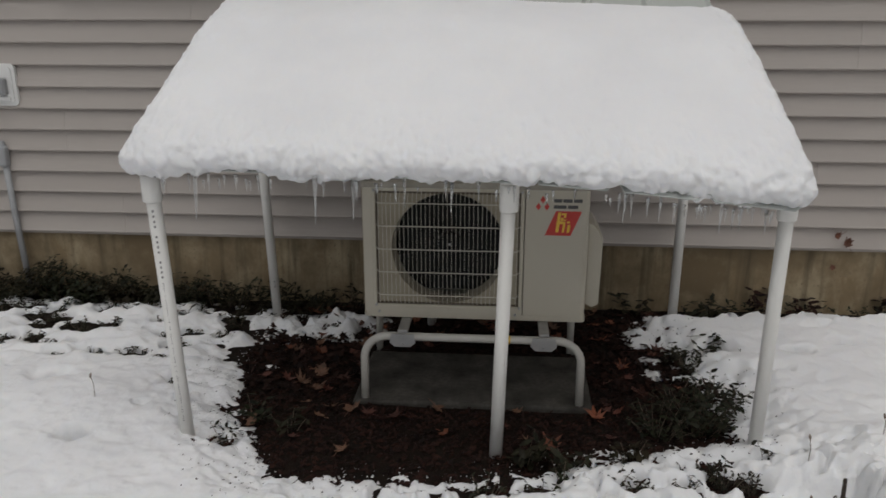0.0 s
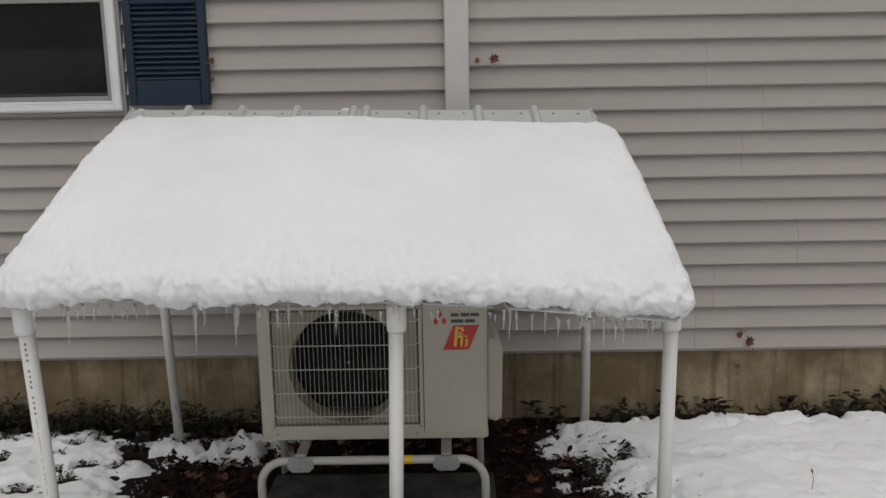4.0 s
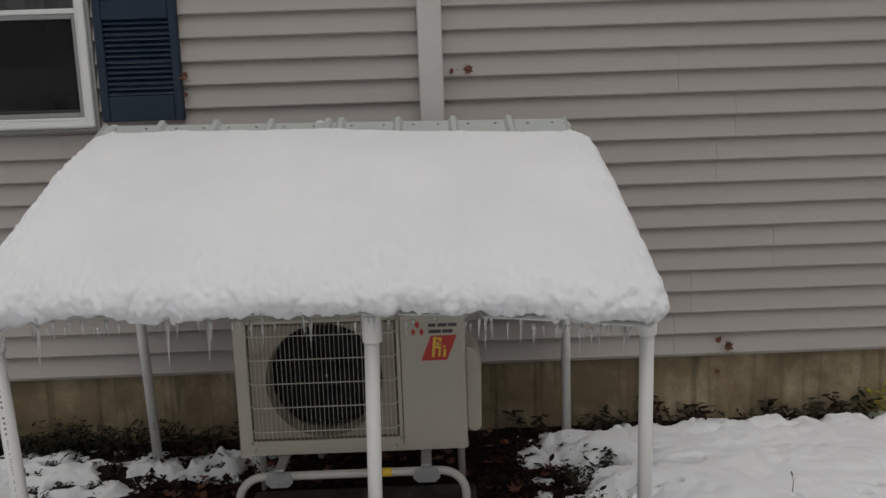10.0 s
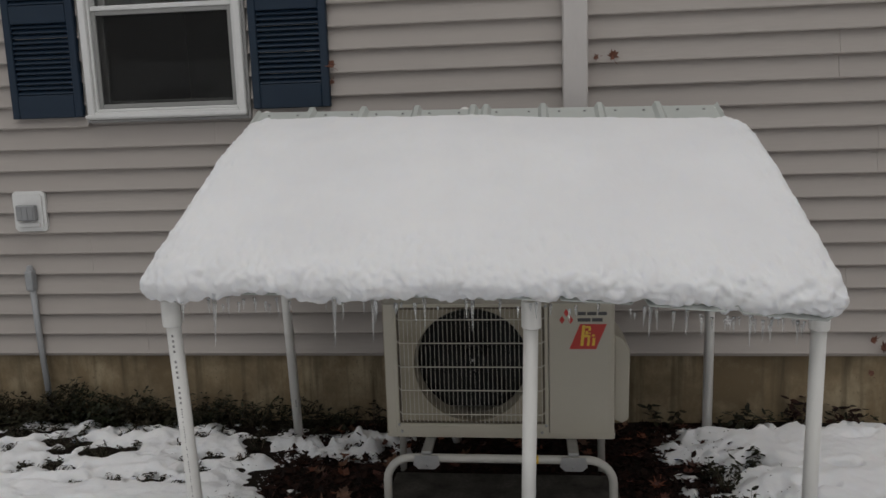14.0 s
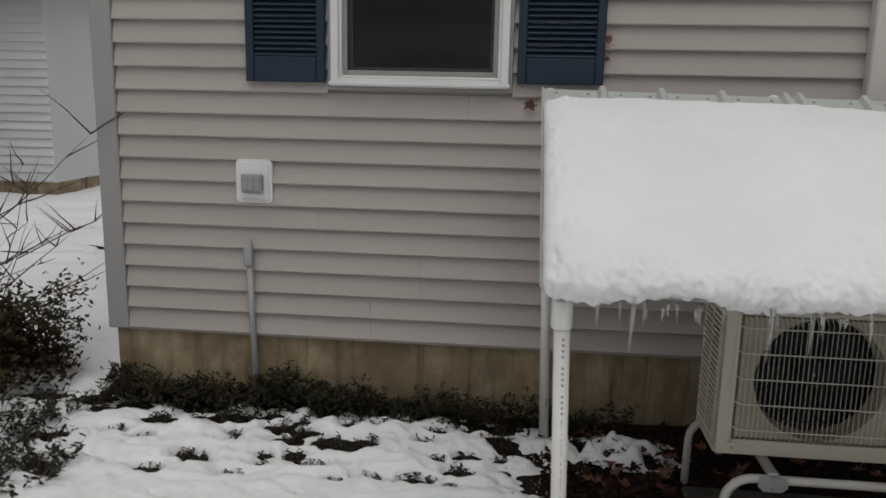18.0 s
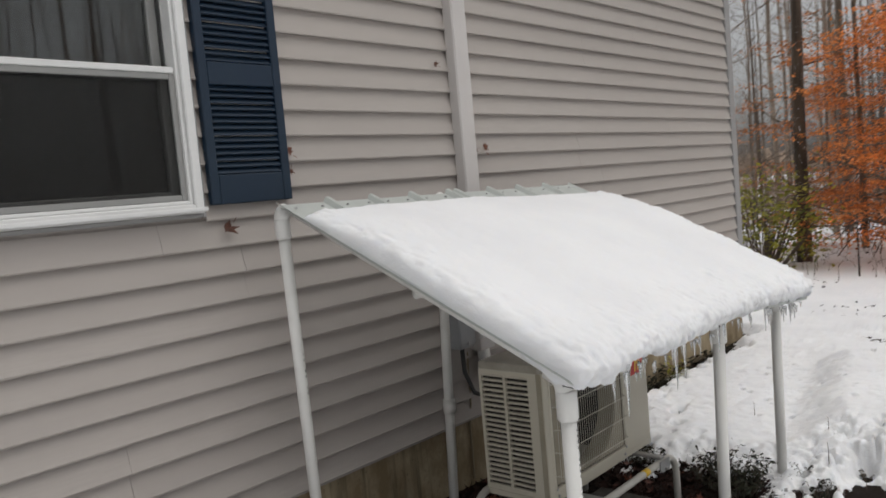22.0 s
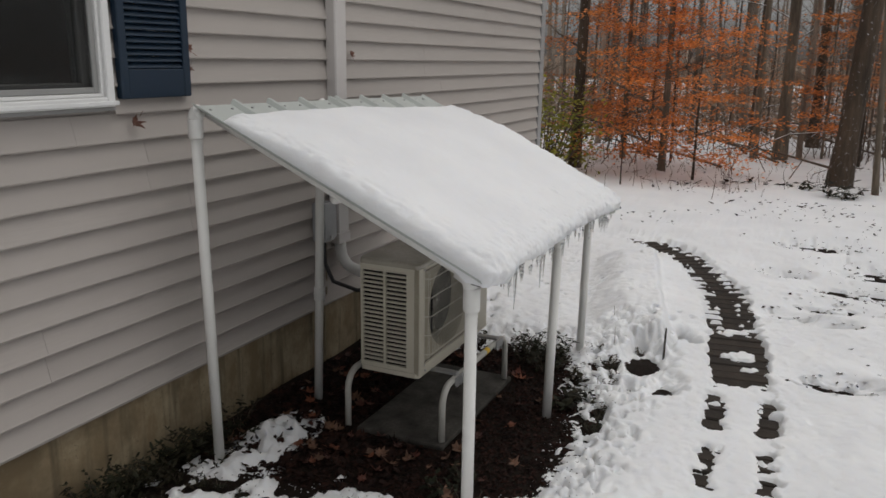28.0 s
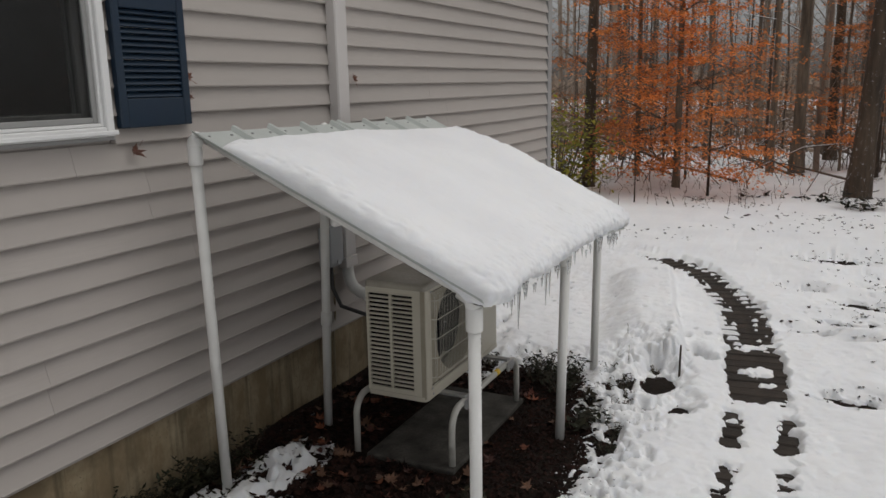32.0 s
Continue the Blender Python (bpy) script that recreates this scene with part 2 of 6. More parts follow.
def snow_material(name, grain):
    m, nt, p = nodes_of(name)
    big, mid, small = noise_node(nt, 2.2, 4), noise_node(nt, 28, 5, 0.6), noise_node(nt, 220, 3, 0.7)
    col = blend(nt, ramp(nt, big, [(0.35, (0, 0, 0)), (0.7, (1, 1, 1))]), (0.86, 0.865, 0.875), (0.80, 0.805, 0.82))
    nt.links.new(col, p.inputs["Base Color"])
    p.inputs["Roughness"].default_value = 0.75
    p.inputs["Specular IOR Level"].default_value = 0.25
    p.inputs["Subsurface Weight"].default_value = 0.25
    p.inputs["Subsurface Radius"].default_value = (0.02, 0.022, 0.025)
    p.inputs["Subsurface Scale"].default_value = 0.5
    bumped(nt, p, mid, 0.6 * grain, 0.010)
    bumped(nt, p, small, 0.6 * grain, 0.003)
    return m


def concrete_material():
    """Old foundation: pale grey-buff with damp, moss and rust-brown stains that rise from the soil unevenly."""
    m, nt, p = nodes_of("stained_foundation_concrete")
    big, mid, small = noise_node(nt, 1.6, 6, 0.65), noise_node(nt, 7, 6, 0.65, stretch=(1, 1, 0.45)), noise_node(nt, 60, 4, 0.7)
    col = blend(nt, ramp(nt, mid, [(0.40, (0, 0, 0)), (0.62, (1, 1, 1))]), (0.41, 0.335, 0.220), (0.24, 0.178, 0.102))
    col = blend(nt, ramp(nt, big, [(0.45, (0, 0, 0)), (0.62, (1, 1, 1))]), col, (0.17, 0.125, 0.07))
    col = blend(nt, ramp(nt, small, [(0.30, (1, 1, 1)), (0.42, (0, 0, 0))]), col, (0.19, 0.15, 0.095))
    streak = noise_node(nt, 5, 5, 0.6, stretch=(3.0, 1, 0.18))
    col = blend(nt, ramp(nt, streak, [(0.52, (0, 0, 0)), (0.72, (1, 1, 1))]), col, (0.10, 0.078, 0.045))
    nt.links.new(col, p.inputs["Base Color"])
    p.inputs["Roughness"].default_value = 0.85
    bumped(nt, p, mid, 0.3, 0.006)
    bumped(nt, p, small, 0.4, 0.002)
    return m


def soil_material():
    m, nt, p = nodes_of("wet_leafy_soil")
    big, mid, small = noise_node(nt, 2.5, 5), noise_node(nt, 24, 6, 0.7), noise_node(nt, 130, 4, 0.7)
    col = blend(nt, ramp(nt, mid, [(0.38, (0, 0, 0)), (0.66, (1, 1, 1))]), (0.006, 0.004, 0.003), (0.019, 0.0095, 0.006))
    col = blend(nt, ramp(nt, big, [(0.4, (0, 0, 0)), (0.7, (1, 1, 1))]), col, (0.014, 0.010, 0.007))
    nt.links.new(col, p.inputs["Base Color"])
    p.inputs["Roughness"].default_value = 0.85
    p.inputs["Specular IOR Level"].default_value = 0.15
    bumped(nt, p, mid, 0.9, 0.02)
    bumped(nt, p, small, 0.6, 0.004)
    return m


def metal_roof_material():
    m = surface("pale_green_grey_roof_steel", (0.50, 0.525, 0.50), (0.40, 0.42, 0.40), 0.42, 0.0, coarse=5, amount=0.4, bump=0.05)
    return m


def flecked(mat, amount):
    """Wet snow stuck in flecks to the bark."""
    nt = mat.node_tree
    p = nt.nodes["Principled BSDF"]
    link = p.inputs["Base Color"].links[0].from_socket
    f = ramp(nt, noise_node(nt, 26, 6, 0.75, stretch=(1, 1, 0.6)), [(0.63 - amount, (0, 0, 0)), (0.67 - amount, (1, 1, 1))])
    nt.links.new(blend(nt, f, link, (0.72, 0.73, 0.75)), p.inputs["Base Color"])
    return mat


M["bark_flecked"] = flecked(surface("snow_flecked_dark_bark", (0.125, 0.086, 0.056), (0.026, 0.019, 0.014), 0.85, coarse=7, fine=26, amount=1.0, bump=1.0, bump_size=0.03, stretch=(1, 1, 0.16)), 0.012)
def let_through(mat, share):
    """Thin dry leaves glow a little with the light behind them."""
    nt = mat.node_tree
    p = nt.nodes["Principled BSDF"]
    t = nt.nodes.new("ShaderNodeBsdfTranslucent")
    nt.links.new(p.inputs["Base Color"].links[0].from_socket, t.inputs["Color"])
    mix = nt.nodes.new("ShaderNodeMixShader")
    mix.inputs[0].default_value = share
    nt.links.new(p.outputs[0], mix.inputs[1])
    nt.links.new(t.outputs[0], mix.inputs[2])
    nt.links.new(mix.outputs[0], nt.nodes["Material Output"].inputs["Surface"])


for leaf_name in ("beech", "beech_dull", "holly"):
    let_through(M[leaf_name], 0.5)
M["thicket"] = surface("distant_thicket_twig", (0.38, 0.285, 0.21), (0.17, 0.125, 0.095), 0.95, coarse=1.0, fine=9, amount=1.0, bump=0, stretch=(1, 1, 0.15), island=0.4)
M["glass"], M["screen"], M["ice"] = glass_material(), screen_material(), ice_material()
M["snow"], M["roof_snow"] = snow_material("ground_snow", 1.0), snow_material("clumped_roof_snow", 0.7)
M["concrete"], M["soil"], M["roof_steel"] = concrete_material(), soil_material(), metal_roof_material()
M["paver"] = surface("wet_dark_paver", (0.034, 0.025, 0.018), (0.011, 0.008, 0.006), 0.65, spec=0.3, coarse=10, fine=90, amount=0.9, bump=0.5, bump_size=0.004, per_object=0.3)


# ---------------------------------------------------------------- building tools
def thing(name, label, category, at=(0, 0, 0), group="", kind=""):
    ob = new(name)
    ob.location = at
    ob.empty_display_size = 0.05
    return tagged(ob, label, category, group, kind)


def hook(ob, parent):
    """Make ob, modelled in world metres, a part of parent."""
    ob.parent = parent
    if parent.type == "EMPTY":
        ob.matrix_parent_inverse = Matrix.Translation(-parent.location)
    return ob


def part(name, bm, material, parent=None, label="", smooth=False):
    me = bpy.data.meshes.new(name)
    bmesh.ops.recalc_face_normals(bm, faces=bm.faces)
    bm.to_mesh(me)
    bm.free()
    return part_of(name, me, material, parent, label, smooth)


def part_of(name, me, material, parent=None, label="", smooth=False):
    for mt in (material if isinstance(material, (list, tuple)) else [material]):
        me.materials.append(mt)
    if smooth:
        me.shade_smooth()
    ob = new(name, me)
    if label:
        ob["label"] = label
    return hook(ob, parent) if parent else ob


def box(bm, x0, x1, y0, y1, z0, z1, bevel=0.0, seg=1):
    geo = bmesh.ops.create_cube(bm, size=1.0)["verts"]
    bmesh.ops.scale(bm, vec=(x1 - x0, y1 - y0, z1 - z0), verts=geo)
    bmesh.ops.translate(bm, vec=((x0 + x1) / 2, (y0 + y1) / 2, (z0 + z1) / 2), verts=geo)
    if bevel:
        edges = list({e for v in geo for e in v.link_edges})
        bmesh.ops.bevel(bm, geom=edges, offset=bevel, segments=seg, profile=0.5, affect="EDGES")
    return bm


def boxed(*dims, bevel=0.0, seg=1):
    return box(bmesh.new(), *dims, bevel=bevel, seg=seg)


def sweep(bm, pts, radii, seg=12, caps=True):
    """A round bar along a line of points."""
    pts = [Vector(p) for p in pts]
    if not isinstance(radii, (list, tuple)):
        radii = [radii] * len(pts)
    rings, side = [], None
    for i, p in enumerate(pts):
        d = (pts[min(i + 1, len(pts) - 1)] - pts[max(i - 1, 0)]).normalized()
        if side is None:
            side = d.cross(Vector((0, 0, 1)) if abs(d.z) < 0.9 else Vector((1, 0, 0))).normalized()
        else:
            side = (side - d * side.dot(d)).normalized()
        up = d.cross(side)
        rings.append([bm.verts.new(p + (side * math.cos(a) + up * math.sin(a)) * radii[i])
                      for a in (2 * math.pi * k / seg for k in range(seg))])
    for a, b in zip(rings, rings[1:]):
        for k in range(seg):
            bm.faces.new((a[k], a[(k + 1) % seg], b[(k + 1) % seg], b[k]))
    if caps:
        bm.faces.new(rings[0][::-1])
        bm.faces.new(rings[-1])
    return bm


def bar(pts, radii, seg=12):
    return sweep(bmesh.new(), pts, radii, seg)


def arc(centre, r, a0, a1, u, v, n=7):
    c, u, v = Vector(centre), Vector(u), Vector(v)
    return [c + (u * math.cos(a) + v * math.sin(a)) * r for a in (radians(a0 + (a1 - a0) * k / n) for k in range(n + 1))]


def plate(bm, outline, y, thick):
    """A flat upright plate, outlined in x and z, facing -y."""
    front = [bm.verts.new((x, y - thick, z)) for x, z in outline]
    back = [bm.verts.new((x, y, z)) for x, z in outline]
    bm.faces.new(front)
    bm.faces.new(back[::-1])
    for k in range(len(outline)):
        j = (k + 1) % len(outline)
        bm.faces.new((front[k], back[k], back[j], front[j]))
    return bm


FIELDS = {}


def fbm(x, y, size, seed=0, octaves=4):
    """Smooth random field about -1 to 1, for arrays of x and y in metres."""
    out, amp, total = 0.0, 1.0, 0.0
    for o in range(octaves):
        if (seed, o) not in FIELDS:
            FIELDS[seed, o] = np.random.RandomState(seed * 31 + o).rand(256, 256) * 2 - 1
        grid = FIELDS[seed, o]
        u, v = x / size + 37.3 * (o + 1), y / size + 91.7 * (o + 1)
        i, j = np.floor(u).astype(int), np.floor(v).astype(int)
        fu, fv = u - i, v - j
        fu, fv = fu * fu * fu * (fu * (fu * 6 - 15) + 10), fv * fv * fv * (fv * (fv * 6 - 15) + 10)
        g = lambda a, b: grid[(i + a) % 256, (j + b) % 256]
        out = out + amp * ((g(0, 0) * (1 - fu) + g(1, 0) * fu) * (1 - fv) + (g(0, 1) * (1 - fu) + g(1, 1) * fu) * fv)
        total, amp, size = total + amp, amp * 0.5, size * 0.5
    return out / total * 1.6


def step(e0, e1, x):
    t = np.clip((x - e0) / (e1 - e0), 0, 1)
    return t * t * (3 - 2 * t)


def sheet(name, xs, ys, zfun, material, smooth=True):
    X, Y = np.meshgrid(xs, ys)
    Z = zfun(X, Y)
    n, m = len(xs), len(ys)
    idx = np.arange(n * m).reshape(m, n)
    faces = np.stack([idx[:-1, :-1], idx[:-1, 1:], idx[1:, 1:], idx[1:, :-1]], -1).reshape(-1, 4)
    me = bpy.data.meshes.new(name)
    me.from_pydata(np.stack([X, Y, Z], -1).reshape(-1, 3).tolist(), [], faces.tolist())
    return part_of(name, me, material, None, "", smooth)


def spread(lo, hi, fine, reach, grow=1.07):
    """Grid lines: fine between lo and hi, then ever wider out to reach."""
    core = list(np.arange(lo, hi + fine / 2, fine))
    out, d = [], fine
    while not out or out[-1] < reach:
        d *= grow
        out.append((out[-1] if out else 0) + d)
    return np.array([lo - o for o in out[::-1]] + core + [hi + o for o in out])

# ---------------------------------------------------------------- ground and snow
PATH_LINE = [(-3.2, -2.35), (-0.9, -2.26), (-0.25, -2.18), (0.63, -2.14), (1.49, -2.03), (2.44, -1.87), (3.34, -1.51), (3.84, -1.08), (4.12, -0.55), (4.25, 0.2)]


def path_distance(x, y):
    """Distance from the middle of the paved way, and the length along it."""
    best, along, run = np.full(np.shape(x), 1e9), np.zeros(np.shape(x)), 0.0
    for (ax, ay), (bx, by) in zip(PATH_LINE, PATH_LINE[1:]):
        L = math.hypot(bx - ax, by - ay)
        t = np.clip(((x - ax) * (bx - ax) + (y - ay) * (by - ay)) / L ** 2, 0, 1)
        d = np.hypot(x - ax - t * (bx - ax), y - ay - t * (by - ay))
        near = d < best
        best, along, run = np.where(near, d, best), np.where(near, run + t * L, along), run + L
    return best, along


def soil_height(x, y):
    far = step(6, 30, np.hypot(x - 1, y + 1))
    return 0.012 * fbm(x, y, 0.5, 3) + 0.25 * far * fbm(x, y, 14, 5) - 0.004


BARE = [(-1.02, -0.05), (-1.00, -0.40), (-0.93, -0.76), (-0.90, -1.00), (-0.80, -1.20), (-0.67, -1.41), (-0.61, -1.49), (-0.50, -1.49), (-0.44, -1.45), (-0.20, -1.43), (-0.04, -1.45),
        (0.08, -1.38), (0.22, -1.37), (0.32, -1.30), (0.50, -1.28), (0.68, -1.25), (0.84, -1.17), (0.89, -1.02), (0.88, -0.86), (0.78, -0.70), (0.74, -0.50), (0.68, -0.30), (0.66, -0.05)]


def inside_distance(x, y, poly):
    """Signed distance to a closed outline: negative inside."""
    best, odd = np.full(np.shape(x), 1e9), np.zeros(np.shape(x), bool)
    for (ax, ay), (bx, by) in zip(poly, poly[1:] + poly[:1]):
        t = np.clip(((x - ax) * (bx - ax) + (y - ay) * (by - ay)) / ((bx - ax) ** 2 + (by - ay) ** 2), 0, 1)
        best = np.minimum(best, np.hypot(x - ax - t * (bx - ax), y - ay - t * (by - ay)))
        cross = ((ay > y) != (by > y)) & (x < (bx - ax) * (y - ay) / (by - ay + 1e-12) + ax)
        odd ^= cross
    return np.where(odd, -best, best)


_rng = np.random.RandomState(11)
# pits melted round stalks and plants: place and radius
PITS = [(-1.10 - 1.9 * _rng.rand(), -0.45 - 1.0 * _rng.rand(), 0.008 + 0.016 * _rng.rand()) for _ in range(30)]
PITS += [(0.95 + 1.9 * _rng.rand(), -0.30 - 1.1 * _rng.rand(), 0.006 + 0.010 * _rng.rand()) for _ in range(18)]
PITS += [(-0.5 + 1.9 * _rng.rand(), -1.50 - 0.25 * _rng.rand(), 0.006 + 0.010 * _rng.rand()) for _ in range(40)]
PITS += [(1.0 + 1.0 * _rng.rand(), -1.45 - 0.4 * _rng.rand(), 0.008 + 0.010 * _rng.rand()) for _ in range(6)]
PITS += [(-1.05 - 1.95 * _rng.rand(), -0.16 - 0.62 * _rng.rand() ** 1.5, 0.018 + 0.026 * _rng.rand()) for _ in range(52)]
PITS += [(-2.34, -0.62, 0.036), (-2.03, -0.65, 0.028), (-1.85, -0.64, 0.040), (-1.44, -0.68, 0.044), (-1.60, -0.98, 0.036), (-1.99, -0.42, 0.050), (-1.82, -0.40, 0.055), (-1.67, -0.38, 0.045), (-2.60, -0.28, 0.055),
         (-2.81, -0.15, 0.05), (-3.02, -0.10, 0.06), (-2.31, -0.24, 0.06), (-2.06, -0.31, 0.05), (-3.26, -0.12, 0.07), (-1.27, -1.42, 0.028), (-1.10, -1.00, 0.022), (0.95, -0.54, 0.040), (1.29, -0.57, 0.026),
         (1.50, -0.47, 0.026), (1.60, -0.46, 0.022), (0.78, -1.45, 0.045), (0.85, -1.47, 0.03), (0.66, -1.50, 0.032), (0.51, -1.51, 0.032), (0.07, -1.54, 0.045), (0.23, -1.53, 0.04), (1.08, -1.56, 0.025), (-0.82, -1.33, 0.03)]
PITS += [(0.90, -1.61, 0.085), (0.95, -1.60, 0.06), (0.59, -1.77, 0.055), (1.35, -1.77, 0.04), (1.28, -1.83, 0.03), (1.42, -1.73, 0.03), (0.72, -1.58, 0.03), (0.80, -1.66, 0.022), (0.50, -1.62, 0.03), (1.62, -1.63, 0.025)]
# thin places on the lawn where the grass shows: place, length across and reach
THIN = [(2.43, -2.60, 0.22), (2.09, -2.30, 0.13), (1.00, -2.55, 0.16), (2.95, -2.72, 0.22), (3.55, -2.95, 0.30), (1.30, -2.98, 0.18), (2.75, -3.20, 0.25), (1.95, -2.55, 0.10), (4.4, -2.5, 0.3), (3.2, -2.25, 0.12)]


def snow_height(x, y):
    """Height of the snow over a grid of x and y."""
    gx, gy = x[0], y[:, 0]
    near = step(9, 4, np.hypot(x - 0.5, y + 1.2))
    bumps = np.abs(fbm(x, y, 0.09, 61, 2))
    d = 0.080 + 0.020 * fbm(x, y, 0.55, 7) + near * (0.007 * fbm(x, y, 0.16, 8) + 0.006 * bumps + 0.0034 * fbm(x, y, 0.040, 9, 3))
    # raised bed beside the way: blunt near end, soft far side
    bx, by = (x - 2.03) * 0.98 + (y + 1.32) * 0.20, -(x - 2.03) * 0.20 + (y + 1.32) * 0.98
    wob = 0.02 * fbm(x, y, 0.2, 62, 3)
    d = d + 0.125 * step(-1.12, -1.06, bx + 0.5 * wob) * step(1.25, 0.75, bx) * step(-0.22, -0.15, by + 0.5 * wob) * step(0.34, 0.04, by + wob)
    # melted strip along the foundation
    beside = (x > -3.05) & (x < 3.95) & (y > -1.5) & (y < 8.2)
    strip = np.where(x < -0.7, 0.13, np.where(x > 0.75, 0.08, 0.16)) + 0.09 * fbm(x, y, 0.22, 12, 3)
    d = np.where(beside, np.minimum(d, 0.50 * (-y - strip) + 0.03 * fbm(x, y, 0.07, 13, 3)), d)
    # bare earth below the little roof, with ragged tongues of thin snow at its sides
    sd = inside_distance(x, y, BARE)
    soft = step(-0.50, -0.95, x) * step(-1.25, -0.95, y) + 0.8 * step(0.45, 0.75, x) * step(-0.95, -0.75, y)
    edge = sd + (0.04 + 0.09 * soft) * fbm(x * 0.75, y * 1.5, 0.13, 15, 3) + 0.030 * fbm(x, y, 0.045, 16, 3)
    d = np.minimum(d, np.where(edge > 0, 0.36, 0.30) * edge + 0.007 * fbm(x, y, 0.03, 63, 2) + 0.002)
    drift = step(0.16, 0.05, np.hypot((x + 0.62) / 1.8, y + 0.30)) + step(0.12, 0.04, np.hypot((x + 0.84), (y + 0.34) / 1.5))
    d = np.where(drift > 0, np.maximum(d, drift * (0.010 + 0.05 * fbm(x, y, 0.07, 17, 3))), d)
    # thin speckled snow along the front of the bare patch
    thin = step(-0.75, -0.45, x) * step(1.45, 1.1, x) * step(-1.85, -1.60, y) * step(-1.28, -1.36, y)
    d = d - thin * (0.016 + 0.10 * np.maximum(0, fbm(x, y, 0.034, 19, 2) - 0.12))
    # dark growth at the house corner
    mass = step(0.42, 0.25, np.hypot((x + 3.12) / 1.3, y + 0.72) + 0.10 * fbm(x, y, 0.15, 53))
    d = d - 0.12 * mass * step(-0.35, 0.0, fbm(x, y, 0.10, 54, 2))
    # thinner on the planted bed west of the little roof
    bed = step(-0.85, -1.05, x) * step(-3.6, -3.2, x) * step(-1.25, -0.70, y)
    d = d * (1 - 0.55 * bed) + bed * 0.022 * (np.abs(fbm(x, y, 0.14, 72, 3)) - 0.1)
    for px, py, r in PITS:
        i0, i1 = np.searchsorted(gx, (px - 4.2 * r, px + 4.2 * r))
        j0, j1 = np.searchsorted(gy, (py - 3.2 * r, py + 3.2 * r))
        if i1 <= i0 or j1 <= j0:
            continue
        xx, yy, dd = x[j0:j1, i0:i1], y[j0:j1, i0:i1], d[j0:j1, i0:i1]
        q = np.hypot((xx - px) * 0.78, (yy - py) * 1.2) / r + 0.34 * fbm(xx, yy, 0.045, 18, 3)
        dd = dd * (1 - (0.75 if r > 0.05 else 0.45 if r > 0.02 else 0.0) * step(3.0 if r > 0.05 else 2.4, 1.1, q))
        d[j0:j1, i0:i1] = dd - (dd + 0.05) * step(1.45, 0.85, q)
    for px, py, reach in THIN:
        i0, i1 = np.searchsorted(gx, (px - 2.3 * reach, px + 2.3 * reach))
        j0, j1 = np.searchsorted(gy, (py - 2.3 * reach, py + 2.3 * reach))
        if i1 <= i0 or j1 <= j0:
            continue
        xx, yy = x[j0:j1, i0:i1], y[j0:j1, i0:i1]
        q = np.hypot((xx - px) * 1.5, yy - py) / reach
        d[j0:j1, i0:i1] *= 1 - 0.82 * step(2.2, 0.6, q)
        d[j0:j1, i0:i1] -= 0.06 * step(0.25, 0.75, fbm(xx * 1.7, yy, 0.085, 64, 3) + 0.95 * (1 - q))
    # the way: melted dark but for patches in the middle and lines in the joints
    dist, along = path_distance(x, y)
    half = 0.138 + 0.012 * fbm(x, y, 0.2, 21) + 0.024 * fbm(along, dist * 0.35, 0.05, 22, 2)
    fine = fbm(x, y, 0.05, 24, 3)
    middle = step(4.15, 3.70, along) * step(0.095, 0.050, dist + 0.030 * fine)
    across = step(4.25, 3.80, along) * step(0.10, 0.40, fbm(along, along * 0, 0.13, 28, 2) + 0.25 * fine)
    blobs = step(0.40, 0.62, fbm(along * 0.7, (x + y) * 0.5, 0.13, 23, 2) + 0.25 * fine) * step(5.5, 5.0, along) * step(0.13, 0.07, dist)
    joints = step(0.85, 1.15, np.sin(along * 2 * math.pi / 0.105) + 0.45 * fine + 0.30 * fbm(x, y, 0.3, 65) + 0.45 * step(5.6, 6.8, along)) * step(4.3, 4.9, along) * step(0.02, 0.07, dist)
    cover = np.maximum(np.maximum(middle, across), np.maximum(blobs, joints))
    cover = np.maximum(cover, step(3.72, 3.95, x + 0.05 * fine))
    on_way = 0.026 + 0.040 * cover + 0.004 * fine
    d = np.where((dist < half + 0.16) & (x > -2.5), np.minimum(d, on_way + np.maximum(0, dist - half) * 1.9), d)
    # wheel tracks on the drive beyond the house corner
    track = (x < -4.0) & (y > 1.6) & (y < 6)
    lane_y = y + 0.42 * (x + 6.5) * 0.12
    lanes = sum(step(w + 0.10 * fbm(x * 0.3, y, 0.3, 26), 0.0, np.abs(lane_y - c + 0.06 * fbm(x * 0.3, y * 0, 0.8, 27))) for c, w in ((4.55, 0.13), (4.15, 0.10), (3.18, 0.12), (2.95, 0.06), (2.50, 0.07)))
    d = np.where(track, d - 0.16 * np.clip(lanes, 0, 1), d)
    return soil_height(x, y) * np.where(near > 0.5, 0.4, 1.0) + d


xs, ys = spread(-3.3, 4.6, 0.045, 420, 1.10), spread(-3.4, 0.3, 0.045, 420, 1.10)
tagged(sheet("ground", xs, ys, soil_height, M["soil"]), "dark wet soil under the snow and the little roof", "ground", kind="structure")
xs, ys = spread(-2.6, 2.6, 0.0095, 420, 1.035), spread(-2.4, 0.05, 0.0095, 420, 1.035)
SNOW_GRID = (xs, ys, snow_height(*np.meshgrid(xs, ys)))
tagged(sheet("snow_cover", xs, ys, lambda X, Y: SNOW_GRID[2], M["snow"]), "fresh white snow over the lawn with melted gaps", "snow", kind="structure")

# ---------------------------------------------------------------- house
WX0, WX1, WTOP, PITCH, SILL = -2.955, 3.85, 3.3, 0.0993, 0.331
OX0, OX1, OZ0, OZ1 = -1.895, -1.138, 1.455, 2.415          # window opening

